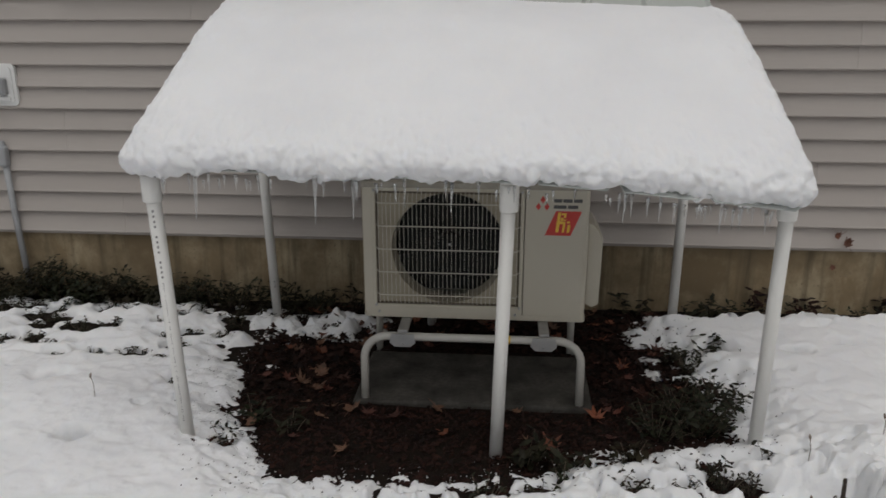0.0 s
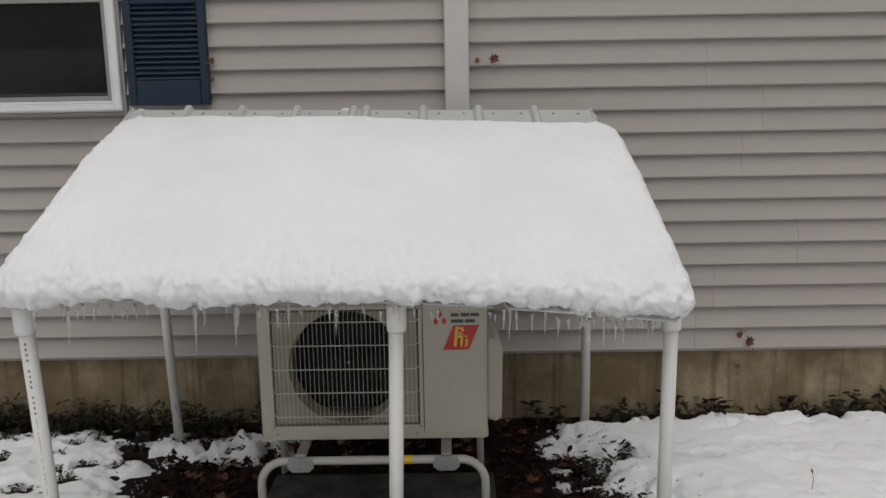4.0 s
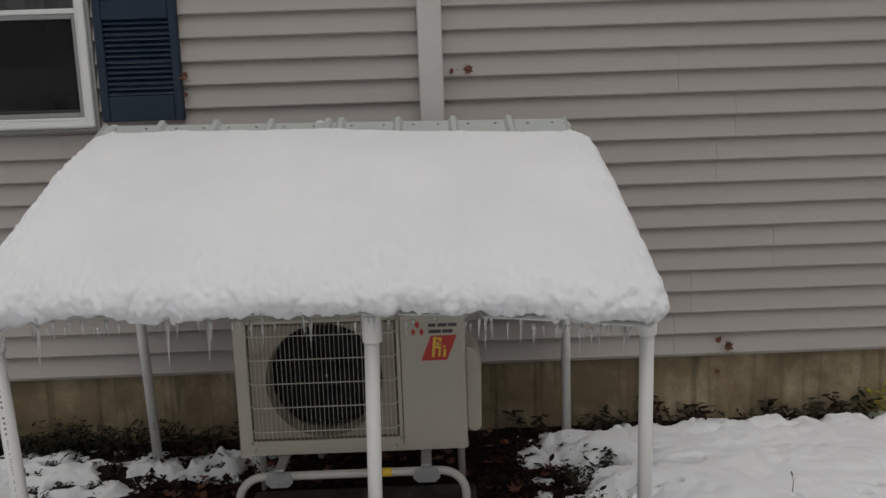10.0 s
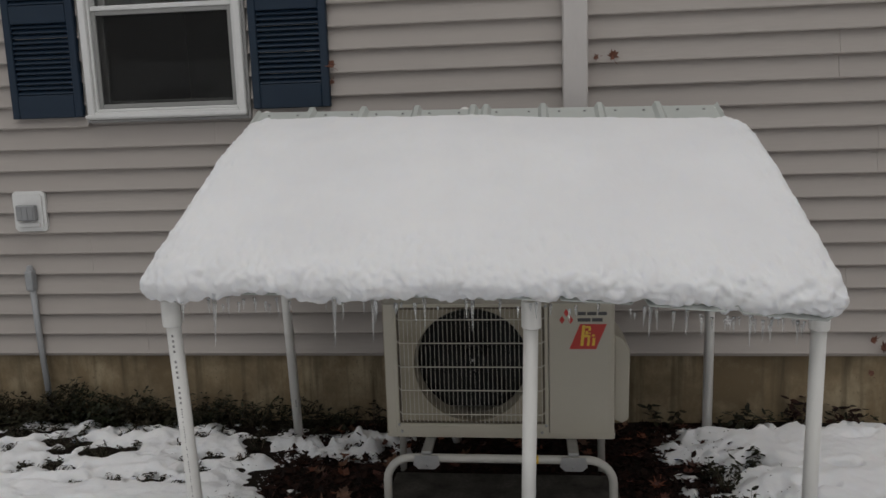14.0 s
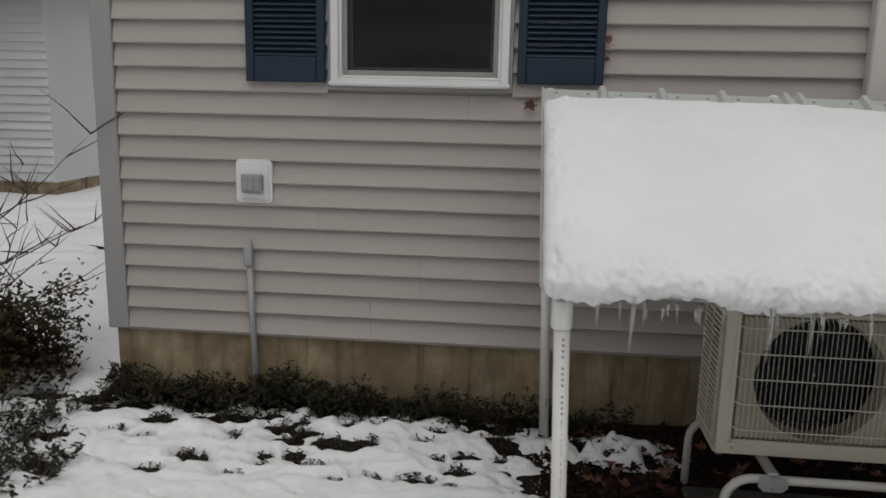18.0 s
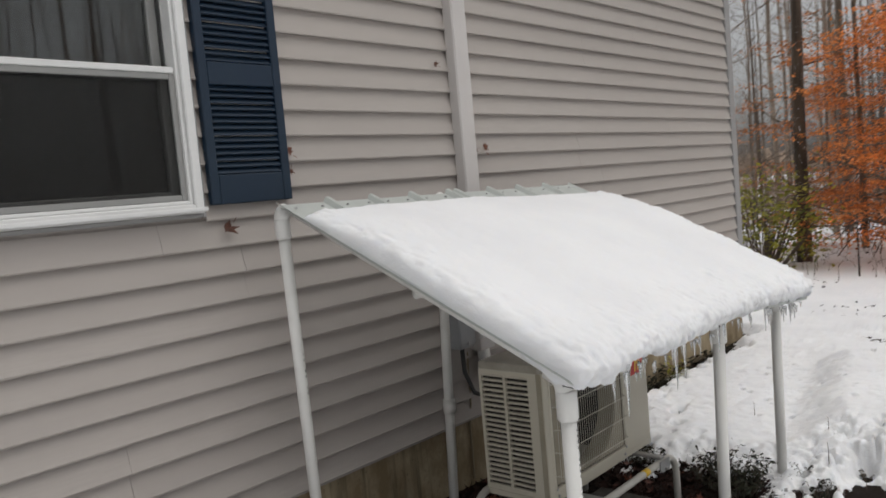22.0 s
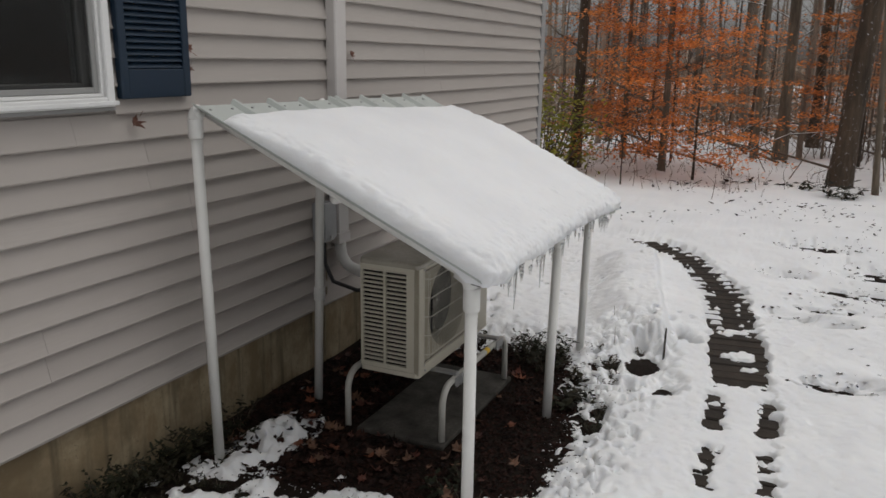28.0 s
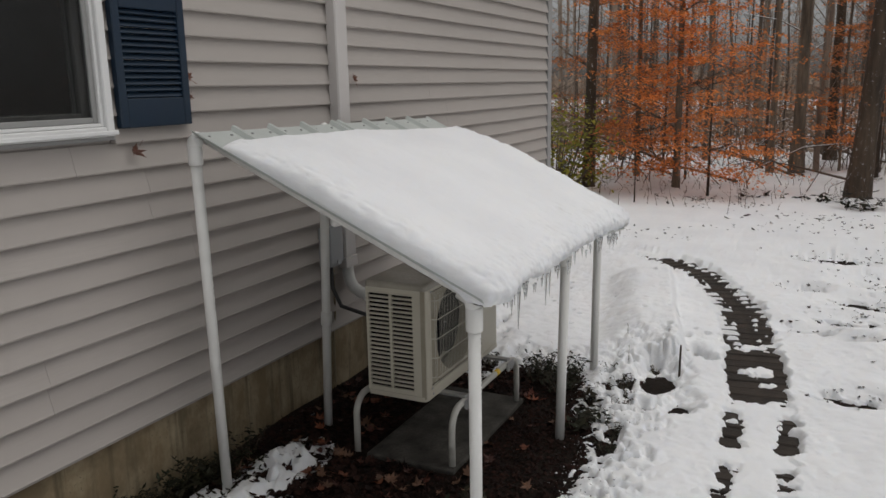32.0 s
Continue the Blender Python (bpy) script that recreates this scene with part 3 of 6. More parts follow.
core = bmesh.new()
for dims in ((WX0, OX0, SILL, WTOP), (OX1, WX1, SILL, WTOP), (OX0, OX1, SILL, OZ0), (OX0, OX1, OZ1, WTOP)):
    box(core, dims[0], dims[1], 0.012, 0.16, dims[2], dims[3])
wall_south = tagged(part("wall_south", core, M["siding"]), "house wall clad in grey-beige vinyl lap siding", "wall", kind="structure")
for nm, dims in (("wall_west", (WX0, WX0 + 0.15, 0.16, 8.0)), ("wall_east", (WX1 - 0.15, WX1, 0.16, 8.0)), ("wall_north", (WX0 + 0.15, WX1 - 0.15, 7.85, 8.0))):
    tagged(part(nm, boxed(*dims, SILL, WTOP), M["siding"]), "outer house wall in grey-beige siding", "wall", kind="structure")
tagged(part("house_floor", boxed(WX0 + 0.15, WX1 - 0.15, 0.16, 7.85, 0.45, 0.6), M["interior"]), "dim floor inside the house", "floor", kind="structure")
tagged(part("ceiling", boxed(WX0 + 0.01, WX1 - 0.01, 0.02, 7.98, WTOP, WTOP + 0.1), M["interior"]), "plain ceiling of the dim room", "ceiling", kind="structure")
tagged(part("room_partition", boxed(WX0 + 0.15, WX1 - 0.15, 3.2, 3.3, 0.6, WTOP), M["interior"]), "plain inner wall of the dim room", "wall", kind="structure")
rf = bmesh.new()
for s in (0, 1):
    y0, y1 = (-0.22, 4.0) if s == 0 else (8.22, 4.0)
    a = [rf.verts.new(p) for p in ((WX0 - 0.2, y0, WTOP + 0.10), (WX1 + 0.2, y0, WTOP + 0.10), (WX1 + 0.2, y1, WTOP + 1.75), (WX0 - 0.2, y1, WTOP + 1.75))]
    b = [rf.verts.new(v.co + Vector((0, 0, 0.14))) for v in a]
    rf.faces.new(a), rf.faces.new(b[::-1])
    for k in range(4):
        rf.faces.new((a[k], a[(k + 1) % 4], b[(k + 1) % 4], b[k]))
tagged(part("house_roof", rf, M["roof_snow"]), "snow-covered pitched house roof", "roof", kind="structure")
tagged(part("foundation", boxed(WX0 + 0.012, WX1 - 0.012, 0.014, 8.0, -0.4, SILL), M["concrete"]), "stained poured-concrete house foundation", "foundation", kind="structure")
for nm, cx in (("corner_trim_west", WX0), ("corner_trim_east", WX1)):
    s = 1 if cx == WX0 else -1
    c = bmesh.new()
    box(c, min(cx - s * 0.012, cx + s * 0.085), max(cx - s * 0.012, cx + s * 0.085), -0.024, 0.011, SILL - 0.004, WTOP, bevel=0.004)
    box(c, min(cx - s * 0.013, cx - s * 0.001), max(cx - s * 0.013, cx - s * 0.001), 0.012, 0.09, SILL - 0.004, WTOP)
    tagged(part(nm, c, M["corner_trim"]), "grey vinyl corner post of the siding", "trim", kind="structure")


def course(x0, x1, z0, z1):
    """One lap of siding: the face leans out to a rolled lower edge with a shadow gap below."""
    bm = bmesh.new()
    prof = [(0.012, z1), (0.0030, z1), (-0.0190, z0 + 0.013), (-0.0215, z0 + 0.006), (-0.0205, z0 + 0.001), (-0.0170, z0 - 0.001), (-0.0150, z0 + 0.004), (0.010, z0 + 0.004)]
    a = [bm.verts.new((x0, y, z)) for y, z in prof]
    b = [bm.verts.new((x1, y, z)) for y, z in prof]
    n = len(prof)
    for k in range(n):
        bm.faces.new((a[k], a[(k + 1) % n], b[(k + 1) % n], b[k]))
    bm.faces.new(a), bm.faces.new(b[::-1])
    return bm


_rs = random.Random(4)
n_course = int((WTOP - SILL) / PITCH)
for i in range(n_course):
    z0 = SILL + i * PITCH
    z1 = z0 + PITCH + 0.002
    if i % 2 == 0:
        seams = sorted([WX0 + 0.9 + _rs.random() * 1.4, WX0 + 4.2 + _rs.random() * 1.5])
    cuts = [WX0 + 0.0865] + seams + [WX1 - 0.0865]
    spans = []
    for a, b in zip(cuts, cuts[1:]):
        if z1 > OZ0 - 0.012 and z0 < OZ1 + 0.012:
            if a < OX0 - 0.014:
                spans.append((a, min(b, OX0 - 0.014)))
            if b > OX1 + 0.014:
                spans.append((max(a, OX1 + 0.014), b))
        else:
            spans.append((a, b))
    for a, b in spans:
        if b - a > 0.01:
            part("siding_course", course(a + 0.0006, b - 0.0006, z0, z1), M["siding"], wall_south)
part("starter_strip", boxed(WX0 + 0.087, WX1 - 0.087, -0.006, 0.011, SILL - 0.012, SILL - 0.002), M["siding"], wall_south)

# window
win = thing("window_1", "white vinyl double-hung window with a dark screen", "window", ((OX0 + OX1) / 2, 0, OZ0), kind="structure")


def ring(bm, x0, x1, z0, z1, w, y0, y1, bevel=0.003, bottom=None):
    b = w if bottom is None else bottom
    box(bm, x0, x0 + w, y0, y1, z0, z1, bevel)
    box(bm, x1 - w, x1, y0, y1, z0, z1, bevel)
    box(bm, x0 + w + 0.0005, x1 - w - 0.0005, y0, y1, z0, z0 + b, bevel)
    box(bm, x0 + w + 0.0005, x1 - w - 0.0005, y0, y1, z1 - w, z1, bevel)
    return bm


part("j_channel", ring(bmesh.new(), OX0 - 0.013, OX1 + 0.013, OZ0 - 0.016, OZ1 + 0.013, 0.014, -0.026, 0.011, 0.002), M["corner_trim"], win, "grey siding channel round the frame")
fr = part("window_frame", ring(bmesh.new(), OX0 + 0.002, OX1 - 0.002, OZ0 - 0.001, OZ1 - 0.002, 0.034, -0.045, 0.02, 0.004), M["white_vinyl"], win)
part("frame_step", ring(bmesh.new(), OX0 + 0.0365, OX1 - 0.0365, OZ0 + 0.034, OZ1 - 0.0365, 0.012, -0.030, 0.03, 0.002), M["white_vinyl"], win)
part("window_sill", boxed(OX0 - 0.004, OX1 + 0.004, -0.058, -0.0455, OZ0 + 0.004, OZ0 + 0.020, bevel=0.003), M["white_vinyl"], win)
ix0, ix1, mid = OX0 + 0.049, OX1 - 0.049, 1.925
sf = part("screen_frame", ring(bmesh.new(), ix0, ix1, OZ0 + 0.047, mid + 0.012, 0.02, -0.018, -0.004, 0.002), M["screen_frame"], win)
part("insect_screen", boxed(ix0 + 0.02, ix1 - 0.02, -0.0105, -0.0100, OZ0 + 0.067, mid - 0.008), M["screen"], sf)
lo = part("lower_sash", ring(bmesh.new(), ix0 + 0.001, ix1 - 0.001, OZ0 + 0.048, mid + 0.03, 0.034, 0.018, 0.05, 0.003), M["screen_frame"], win)
part("pane", boxed(ix0 + 0.03, ix1 - 0.03, 0.032, 0.036, OZ0 + 0.08, mid), M["glass"], lo)
up = part("upper_sash", ring(bmesh.new(), ix0 + 0.001, ix1 - 0.001, mid + 0.0, OZ1 - 0.05, 0.034, 0.052, 0.084, 0.003), M["screen_frame"], win)
part("pane", boxed(ix0 + 0.03, ix1 - 0.03, 0.066, 0.070, mid + 0.03, OZ1 - 0.08), M["glass"], up)
part("meeting_rail", boxed(ix0 + 0.001, ix1 - 0.001, -0.022, 0.0165, mid + 0.0125, mid + 0.034, bevel=0.003), M["white_vinyl"], win)
rv = bmesh.new()
for dims in ((OX0 - 0.002, OX0 + 0.002, OZ0, OZ1), (OX1 - 0.002, OX1 + 0.002, OZ0, OZ1)):
    box(rv, dims[0], dims[1], 0.088, 0.17, dims[2], dims[3])
part("reveal", rv, M["white_vinyl"], win)


def shutter(x0, x1, z0, z1):
    sh = thing("louvered_shutter", "navy blue louvered plastic shutter beside the window", "shutter", ((x0 + x1) / 2, -0.02, z0), "window shutters")
    f = bmesh.new()
    for dims in ((x0, x0 + 0.036, z0, z1), (x1 - 0.036, x1, z0, z1)):
        box(f, dims[0], dims[1], -0.044, -0.0135, dims[2], dims[3], 0.004)
    part("stile", f, M["shutter"], sh)
    m = (z0 + z1) / 2
    for a, b in ((z0, z0 + 0.105), (m - 0.04, m + 0.04), (z1 - 0.075, z1)):
        part("rail", boxed(x0 + 0.0365, x1 - 0.0365, -0.042, -0.0135, a, b, bevel=0.003), M["shutter"], sh)
    part("backing", boxed(x0 + 0.0365, x1 - 0.0365, -0.017, -0.0135, z0 + 0.1055, z1 - 0.0755), M["shutter"], sh)
    for a, b in ((z0 + 0.105, m - 0.04), (m + 0.04, z1 - 0.075)):
        n = round((b - a) / 0.0232)
        for k in range(n):
            z = a + (k + 0.5) * (b - a) / n
            s = bmesh.new()
            prof = [(-0.018, z + 0.012), (-0.022, z + 0.013), (-0.039, z - 0.006), (-0.036, z - 0.009), (-0.018, z + 0.004)]
            p0 = [s.verts.new((x0 + 0.0368, y, zz)) for y, zz in prof]
            p1 = [s.verts.new((x1 - 0.0368, y, zz)) for y, zz in prof]
            for q in range(5):
                s.faces.new((p0[q], p0[(q + 1) % 5], p1[(q + 1) % 5], p1[q]))
            s.faces.new(p0), s.faces.new(p1[::-1])
            part("slat", s, M["shutter"], sh)
    return sh


shutter(-2.262, -1.918, 1.468, 2.398)
shutter(-1.106, -0.754, 1.478, 2.408)

# ---------------------------------------------------------------- little roof over the outdoor unit
RX0, RX1, RY0, RY1 = -1.005, 0.858, -0.268, -1.40


def roof_z(x, y):
    # the front right corner hangs lower than the rest
    droop = 0.048 * min(1.0, max(0.0, (x - 0.12) / 0.78)) ** 1.3 * min(1.0, max(0.0, (RY0 - y) / 1.10)) ** 1.5
    return 1.455 - 0.030 * (x - RX0) / (RX1 - RX0) + (y - RY0) * (0.455 + 0.012 * (x - RX0) / (RX1 - RX0)) - droop


POSTS_F = [(-0.942, -1.345), (0.117, -1.324), (0.926, -1.255)]
POSTS_B = [(-0.972, -0.248), (-0.140, -0.240), (0.850, -0.275)]
R = 0.0215
shelter = thing("snow_shelter", "lean-to of white PVC pipe and ribbed steel over the unit", "shelter", (0, -0.8, 0))


def collar(x, y, z0, z1, r, name="coupling", label=""):
    bm = bar([(x, y, z0), (x, y, z0 + 0.004), (x, y, z1 - 0.004), (x, y, z1)], [r - 0.002, r, r, r - 0.002], 20)
    return part(name, bm, M["pvc"], shelter, label, True)


for (x, y), base_x, base_y in zip(POSTS_F, (-0.912, 0.092, 0.922), (-1.332, -1.312, -1.246)):
    top = roof_z(x, y) - 0.055
    part("front_post", bar([(base_x, base_y, -0.1), (x, y, top)], R, 18), M["pvc"], shelter, smooth=True)
    collar(x, y, top - 0.080, top + 0.0, 0.0285, "tee_fitting")
    part("tee_branch", bar([(x, y, top - 0.004), (x, y + 0.012, top + 0.03), (x, y + 0.05, top + 0.05)], [0.0272, 0.0272, 0.0262], 16), M["pvc"], shelter, smooth=True)
for (x, y), base_x, base_y in zip(POSTS_B, (-0.930, -0.22, 0.872), (-0.235, -0.240, -0.165)):
    top = roof_z(x, y) - 0.055
    part("rear_post", bar([(base_x, base_y, -0.1), (x, y, top)], R - 0.001, 18), M["pvc"], shelter, smooth=True)
    collar(x, y, top - 0.07, top, 0.0272, "elbow_collar")
    part("elbow", bar(arc((x, y - 0.03, top), 0.03, 0, 75, (0, 1, 0), (0, 0, 1)), 0.0268, 16), M["pvc"], shelter, smooth=True)
mx, my = POSTS_B[1]
part("coupling", bar([(-0.1865, -0.240, 0.50), (-0.1828, -0.240, 0.56)], 0.027, 18), M["pvc"], shelter, smooth=True)
for x, xf in ((-0.92, -0.93), (0.085, 0.117), (0.850, 0.912)):
    part("rafter_pipe", bar([(x + (xf - x) * w, -0.26 - 1.08 * w, roof_z(x + (xf - x) * w, -0.26 - 1.08 * w) - 0.026) for w in (0, 0.25, 0.5, 0.75, 1)], 0.0205, 14), M["pvc"], shelter, smooth=True)
for y in (-0.80,):
    part("purlin_pipe", bar([(-0.91, y, roof_z(-0.91, y) - 0.062), (0.85, y, roof_z(0.85, y) - 0.062)], 0.017, 14), M["pvc"], shelter, smooth=True)

# printing along the pipes, as plain bars
_rp = random.Random(8)


def pipe_print(p0, p1, r, z_list, ang):
    p0, p1 = Vector(p0), Vector(p1)
    for z, h, w in z_list:
        bm = bmesh.new()
        t = (z - p0.z) / (p1.z - p0.z)
        for k in range(2):
            ring_pts = []
            for a in (ang - w / 2, ang + w / 2):
                c = p0.lerp(p1, t + (h if k else 0) / (p1.z - p0.z))
                ring_pts.append(c + Vector((math.cos(a), math.sin(a), 0)) * (r + 0.0006))
            if k == 0:
                first = ring_pts
        bm.faces.new([bm.verts.new(v) for v in (first[0], first[1], ring_pts[1], ring_pts[0])])
        part("pipe_print", bm, M["pvc_print"], shelter, "dark printed mark")


fp_top = roof_z(*POSTS_F[0]) - 0.055
marks = [(fp_top - 0.11 - 0.016 * k, 0.007, 0.26) for k in range(14) if k % 5 != 4]
marks += [(0.10 + 0.008 * k, 0.0035, 0.10 + 0.08 * _rp.random()) for k in range(60) if _rp.random() < 0.75]
pipe_print((-0.912, -1.332, -0.1), (*POSTS_F[0], fp_top), R, marks, radians(-82))
bp_top = roof_z(*POSTS_B[0]) - 0.055
pipe_print((-0.930, -0.235, -0.1), (*POSTS_B[0], bp_top), R - 0.001, [(0.16 + 0.012 * k, 0.008, 0.2) for k in range(3)] + [(0.78 + 0.02 * k, 0.012, 0.2) for k in range(8) if k % 3 != 2], radians(-70))

# ribbed steel sheet
RIBS = [-0.775, -0.556, -0.334, -0.104, -0.052, 0.177, 0.400, 0.626]
prof = [(RX0, 0.012), (RX0 + 0.012, 0.0)]
for r in RIBS:
    prof += [(r - 0.021, 0.0), (r - 0.009, 0.019), (r + 0.009, 0.019), (r + 0.021, 0.0)]
prof += [(RX1 - 0.012, 0.0), (RX1, 0.012)]
sh = bmesh.new()
rows_ = []
for y in (RY0, RY0 - 0.25, RY0 - 0.5, RY0 - 0.75, RY0 - 0.95, RY1):
    skew = [x + 0.050 * max(0.0, (x - 0.3) / 0.56) * (RY0 - y) / (RY0 - RY1) for x, h in prof]
    rows_.append(([sh.verts.new((x, y, roof_z(x, y) + h + 0.003)) for x, (_, h) in zip(skew, prof)], [sh.verts.new((x, y, roof_z(x, y) + h)) for x, (_, h) in zip(skew, prof)]))
for (a, b), (c, d) in zip(rows_, rows_[1:]):
    for k in range(len(prof) - 1):
        sh.faces.new((a[k], a[k + 1], c[k + 1], c[k]))
        sh.faces.new((b[k], d[k], d[k + 1], b[k + 1]))
    sh.faces.new((a[0], c[0], d[0], b[0]))
    sh.faces.new((a[-1], b[-1], d[-1], c[-1]))
for (a, b) in (rows_[0], rows_[-1]):
    for k in range(len(prof) - 1):
        sh.faces.new((a[k], b[k], b[k + 1], a[k + 1]))
sheet_ob = part("ribbed_sheet", sh, M["roof_steel"], shelter, "pale grey-green ribbed steel sheet")
for x in (-0.95, -0.83, -0.71, -0.60, -0.50, -0.39, -0.28, -0.16, -0.01, 0.12, 0.24, 0.34, 0.46, 0.57, 0.70, 0.80):
    y = RY0 - 0.035
    part("roof_screw", bar([(x, y, roof_z(x, y) + 0.002), (x, y, roof_z(x, y) + 0.008), (x, y, roof_z(x, y) + 0.0085)], [0.006, 0.005, 0.002], 8), M["bracket"], sheet_ob)
for i in (0,):
    x, y = POSTS_F[0]
    wpts = [(x - 0.03, y - 0.01, fp_top + 0.02), (x, y - 0.034, fp_top + 0.006), (x + 0.03, y - 0.03, fp_top + 0.0), (x + 0.055, y - 0.01, fp_top + 0.012), (x + 0.06, y, fp_top + 0.03)]
    part("tie_wire", bar(wpts, 0.0018, 6), M["conduit"], shelter, "dark twisted tie wire")

# snow slab on the roof
snow_thing = thing("roof_snow_slab", "thick clumpy snow slab on the little steel roof, fringed with icicles", "snow", (0, -0.9, 1.25))
from mathutils import noise as solid_noise

NS, NP = 400, 104


def snow_slab():
    verts, slope = [], math.atan(0.46)
    us = np.linspace(0, 1, NS)
    n_y, n_z = -math.sin(slope), math.cos(slope)           # outward normal of the slope
    s_y, s_z = -math.cos(slope), -math.sin(slope)          # down the slope
    full = (RY0 - RY1) / math.cos(slope)
    for i, u in enumerate(us):
        x0 = RX0 + 0.008 + u * (RX1 - RX0 + 0.044)
        end = min(u, 1 - u) * (RX1 - RX0)
        rise = min(1.0, end / (0.11 if u < 0.5 else 0.085))
        rise = (1 - (1 - rise) ** 2.4) ** (1 / 2.4)
        edge_gap = 0.0 if end > 0.05 else (0.05 - end) * 0.6
        px = np.array([x0])
        start = 0.115 + 0.012 * float(fbm(px, px * 0, 0.25, 31)[0]) + edge_gap * 0.9 + 0.055 * min(1.0, max(0.0, x0 + 0.15)) - 0.02 * max(0.0, 1 - abs(x0 + 0.05) / 0.35)
        thick = (0.092 + 0.010 * float(fbm(px, px * 0, 0.5, 32)[0])) * (0.32 + 0.68 * rise)
        sag = 0.016 + 0.015 * float(fbm(px, px * 0, 0.30, 33)[0]) + 0.016 * float(fbm(px, px * 0, 0.09, 34)[0]) + (0.020 if abs(u - 0.92) < 0.09 else 0)
        nose = full - 0.055 * u + (0.032 + 0.012 * float(fbm(px, px * 0, 0.16, 35)[0])) * (0.2 + 0.8 * rise) - 0.05 * (1 - rise) ** 1.5
        sag *= 0.3 + 0.7 * rise
        for k in range(NP):
            q = k / (NP - 1)
            if q < 0.60:                                   # upper face, from the thin upper lip down
                w = q / 0.60
                s = start + (nose - 0.07 - start) * w
                lip = min(1.0, (s - start) / 0.35)
                h = 0.006 + (thick - 0.006) * (0.30 * min(1, (s - start) / 0.03) ** 0.6 + 0.70 * lip ** 0.8)
            elif q < 0.86:                                 # rounded nose
                a = (q - 0.60) / 0.26 * math.pi
                mid_h, half_h = (thick - sag) / 2, (thick + sag) / 2
                s = nose - 0.07 + 0.085 * math.sin(a) ** 0.8
                h = mid_h + half_h * math.cos(a)
            else:                                          # back under the edge
                w = (q - 0.86) / 0.14
                s = nose - 0.07 + (start - nose + 0.07) * w
                h = -sag * max(0.0, 1 - w / 0.10) + 0.0045 * (1 if w > 0.1 else w / 0.1)
                if h > 0.004:
                    h = 0.0045
            y = RY0 + s * s_y
            flare = 0.052 * max(0.0, (u - 0.75) / 0.25) * min(1.0, s / full)
            base = roof_z(x0, y)
            verts.append((x0 + flare, y + h * n_y, base + h * (1 / n_z) * n_z * n_z + h * 0.0))
    V = np.array(verts).reshape(NS, NP, 3)
    # clumps: stronger on the nose and the sides
    X, Y, Z = V[..., 0], V[..., 1], V[..., 2]
    q = np.linspace(0, 1, NP)[None, :]
    side = np.minimum(us, 1 - us)[:, None] * 1.86
    rough = np.clip(0.16 + 0.9 * step(0.47, 0.64, q) * step(0.93, 0.86, q) + 0.65 * step(0.15, 0.03, side), 0, 1.1) * step(0.90, 0.86, q) * (0.25 + 0.75 * step(0.0, 0.03, side))
    low = 0.0028 * fbm(X, Y, 0.4, 43) * step(0.9, 0.86, q)
    V[..., 2] += low
    # rounded clumps and crumbs, pushed out along the local normal of the slab
    du, dv = np.gradient(V, axis=0), np.gradient(V, axis=1)
    nrm = np.cross(dv, du)
    nrm /= np.linalg.norm(nrm, axis=-1, keepdims=True) + 1e-9
    flat = V.reshape(-1, 3)
    clump = np.array([2.4 * abs(solid_noise.noise(Vector(v) * 15.0)) - 0.6 for v in flat]).reshape(NS, NP)
    lumps = np.array([2.4 * abs(solid_noise.noise(Vector(v) * 34.0 + Vector((3, 1, 7)))) - 0.6 for v in flat]).reshape(NS, NP)
    crumb = np.array([solid_noise.noise(Vector(v) * 75.0) for v in flat]).reshape(NS, NP)
    V += nrm * (rough * (0.0075 * clump + 0.0062 * lumps + 0.0036 * crumb))[..., None]
    me = bpy.data.meshes.new("snow_slab")
    idx = np.arange(NS * NP).reshape(NS, NP)
    nx = np.roll(idx, -1, axis=1)
    faces = np.stack([idx[:-1], idx[1:], nx[1:], nx[:-1]], -1).reshape(-1, 4).tolist()
    faces += [idx[0].tolist(), idx[-1][::-1].tolist()]
    me.from_pydata(V.reshape(-1, 3).tolist(), [], faces)
    bm = bmesh.new()
    bm.from_mesh(me)
    bpy.data.meshes.remove(me)
    part("snow_slab", bm, M["roof_snow"], snow_thing, smooth=True)


snow_slab()

_ri = random.Random(21)
ice_x = [(-0.86, 0.05), (-0.80, 0.045), (-0.77, 0.13), (-0.74, 0.06), (-0.66, 0.04), (-0.60, 0.05), (-0.46, 0.03), (-0.43, 0.14), (-0.41, 0.05), (-0.35, 0.04), (-0.325, 0.12), (-0.31, 0.05),
         (-0.20, 0.05), (-0.18, 0.09), (-0.06, 0.05), (-0.045, 0.08), (0.03, 0.05), (0.13, 0.04), (0.17, 0.03), (0.42, 0.05), (0.44, 0.10), (0.455, 0.06), (0.50, 0.05), (0.54, 0.085), (0.57, 0.05),
         (0.60, 0.03), (0.66, 0.045), (0.70, 0.08), (0.73, 0.05), (0.76, 0.07), (0.79, 0.05), (0.83, 0.06), (-0.55, 0.03), (-0.26, 0.03), (0.22, 0.03)]
for k in range(36):
    ice_x.append((_ri.uniform(0.38, 0.84) if k % 2 else _ri.uniform(-0.90, 0.40), _ri.uniform(0.012, 0.035)))
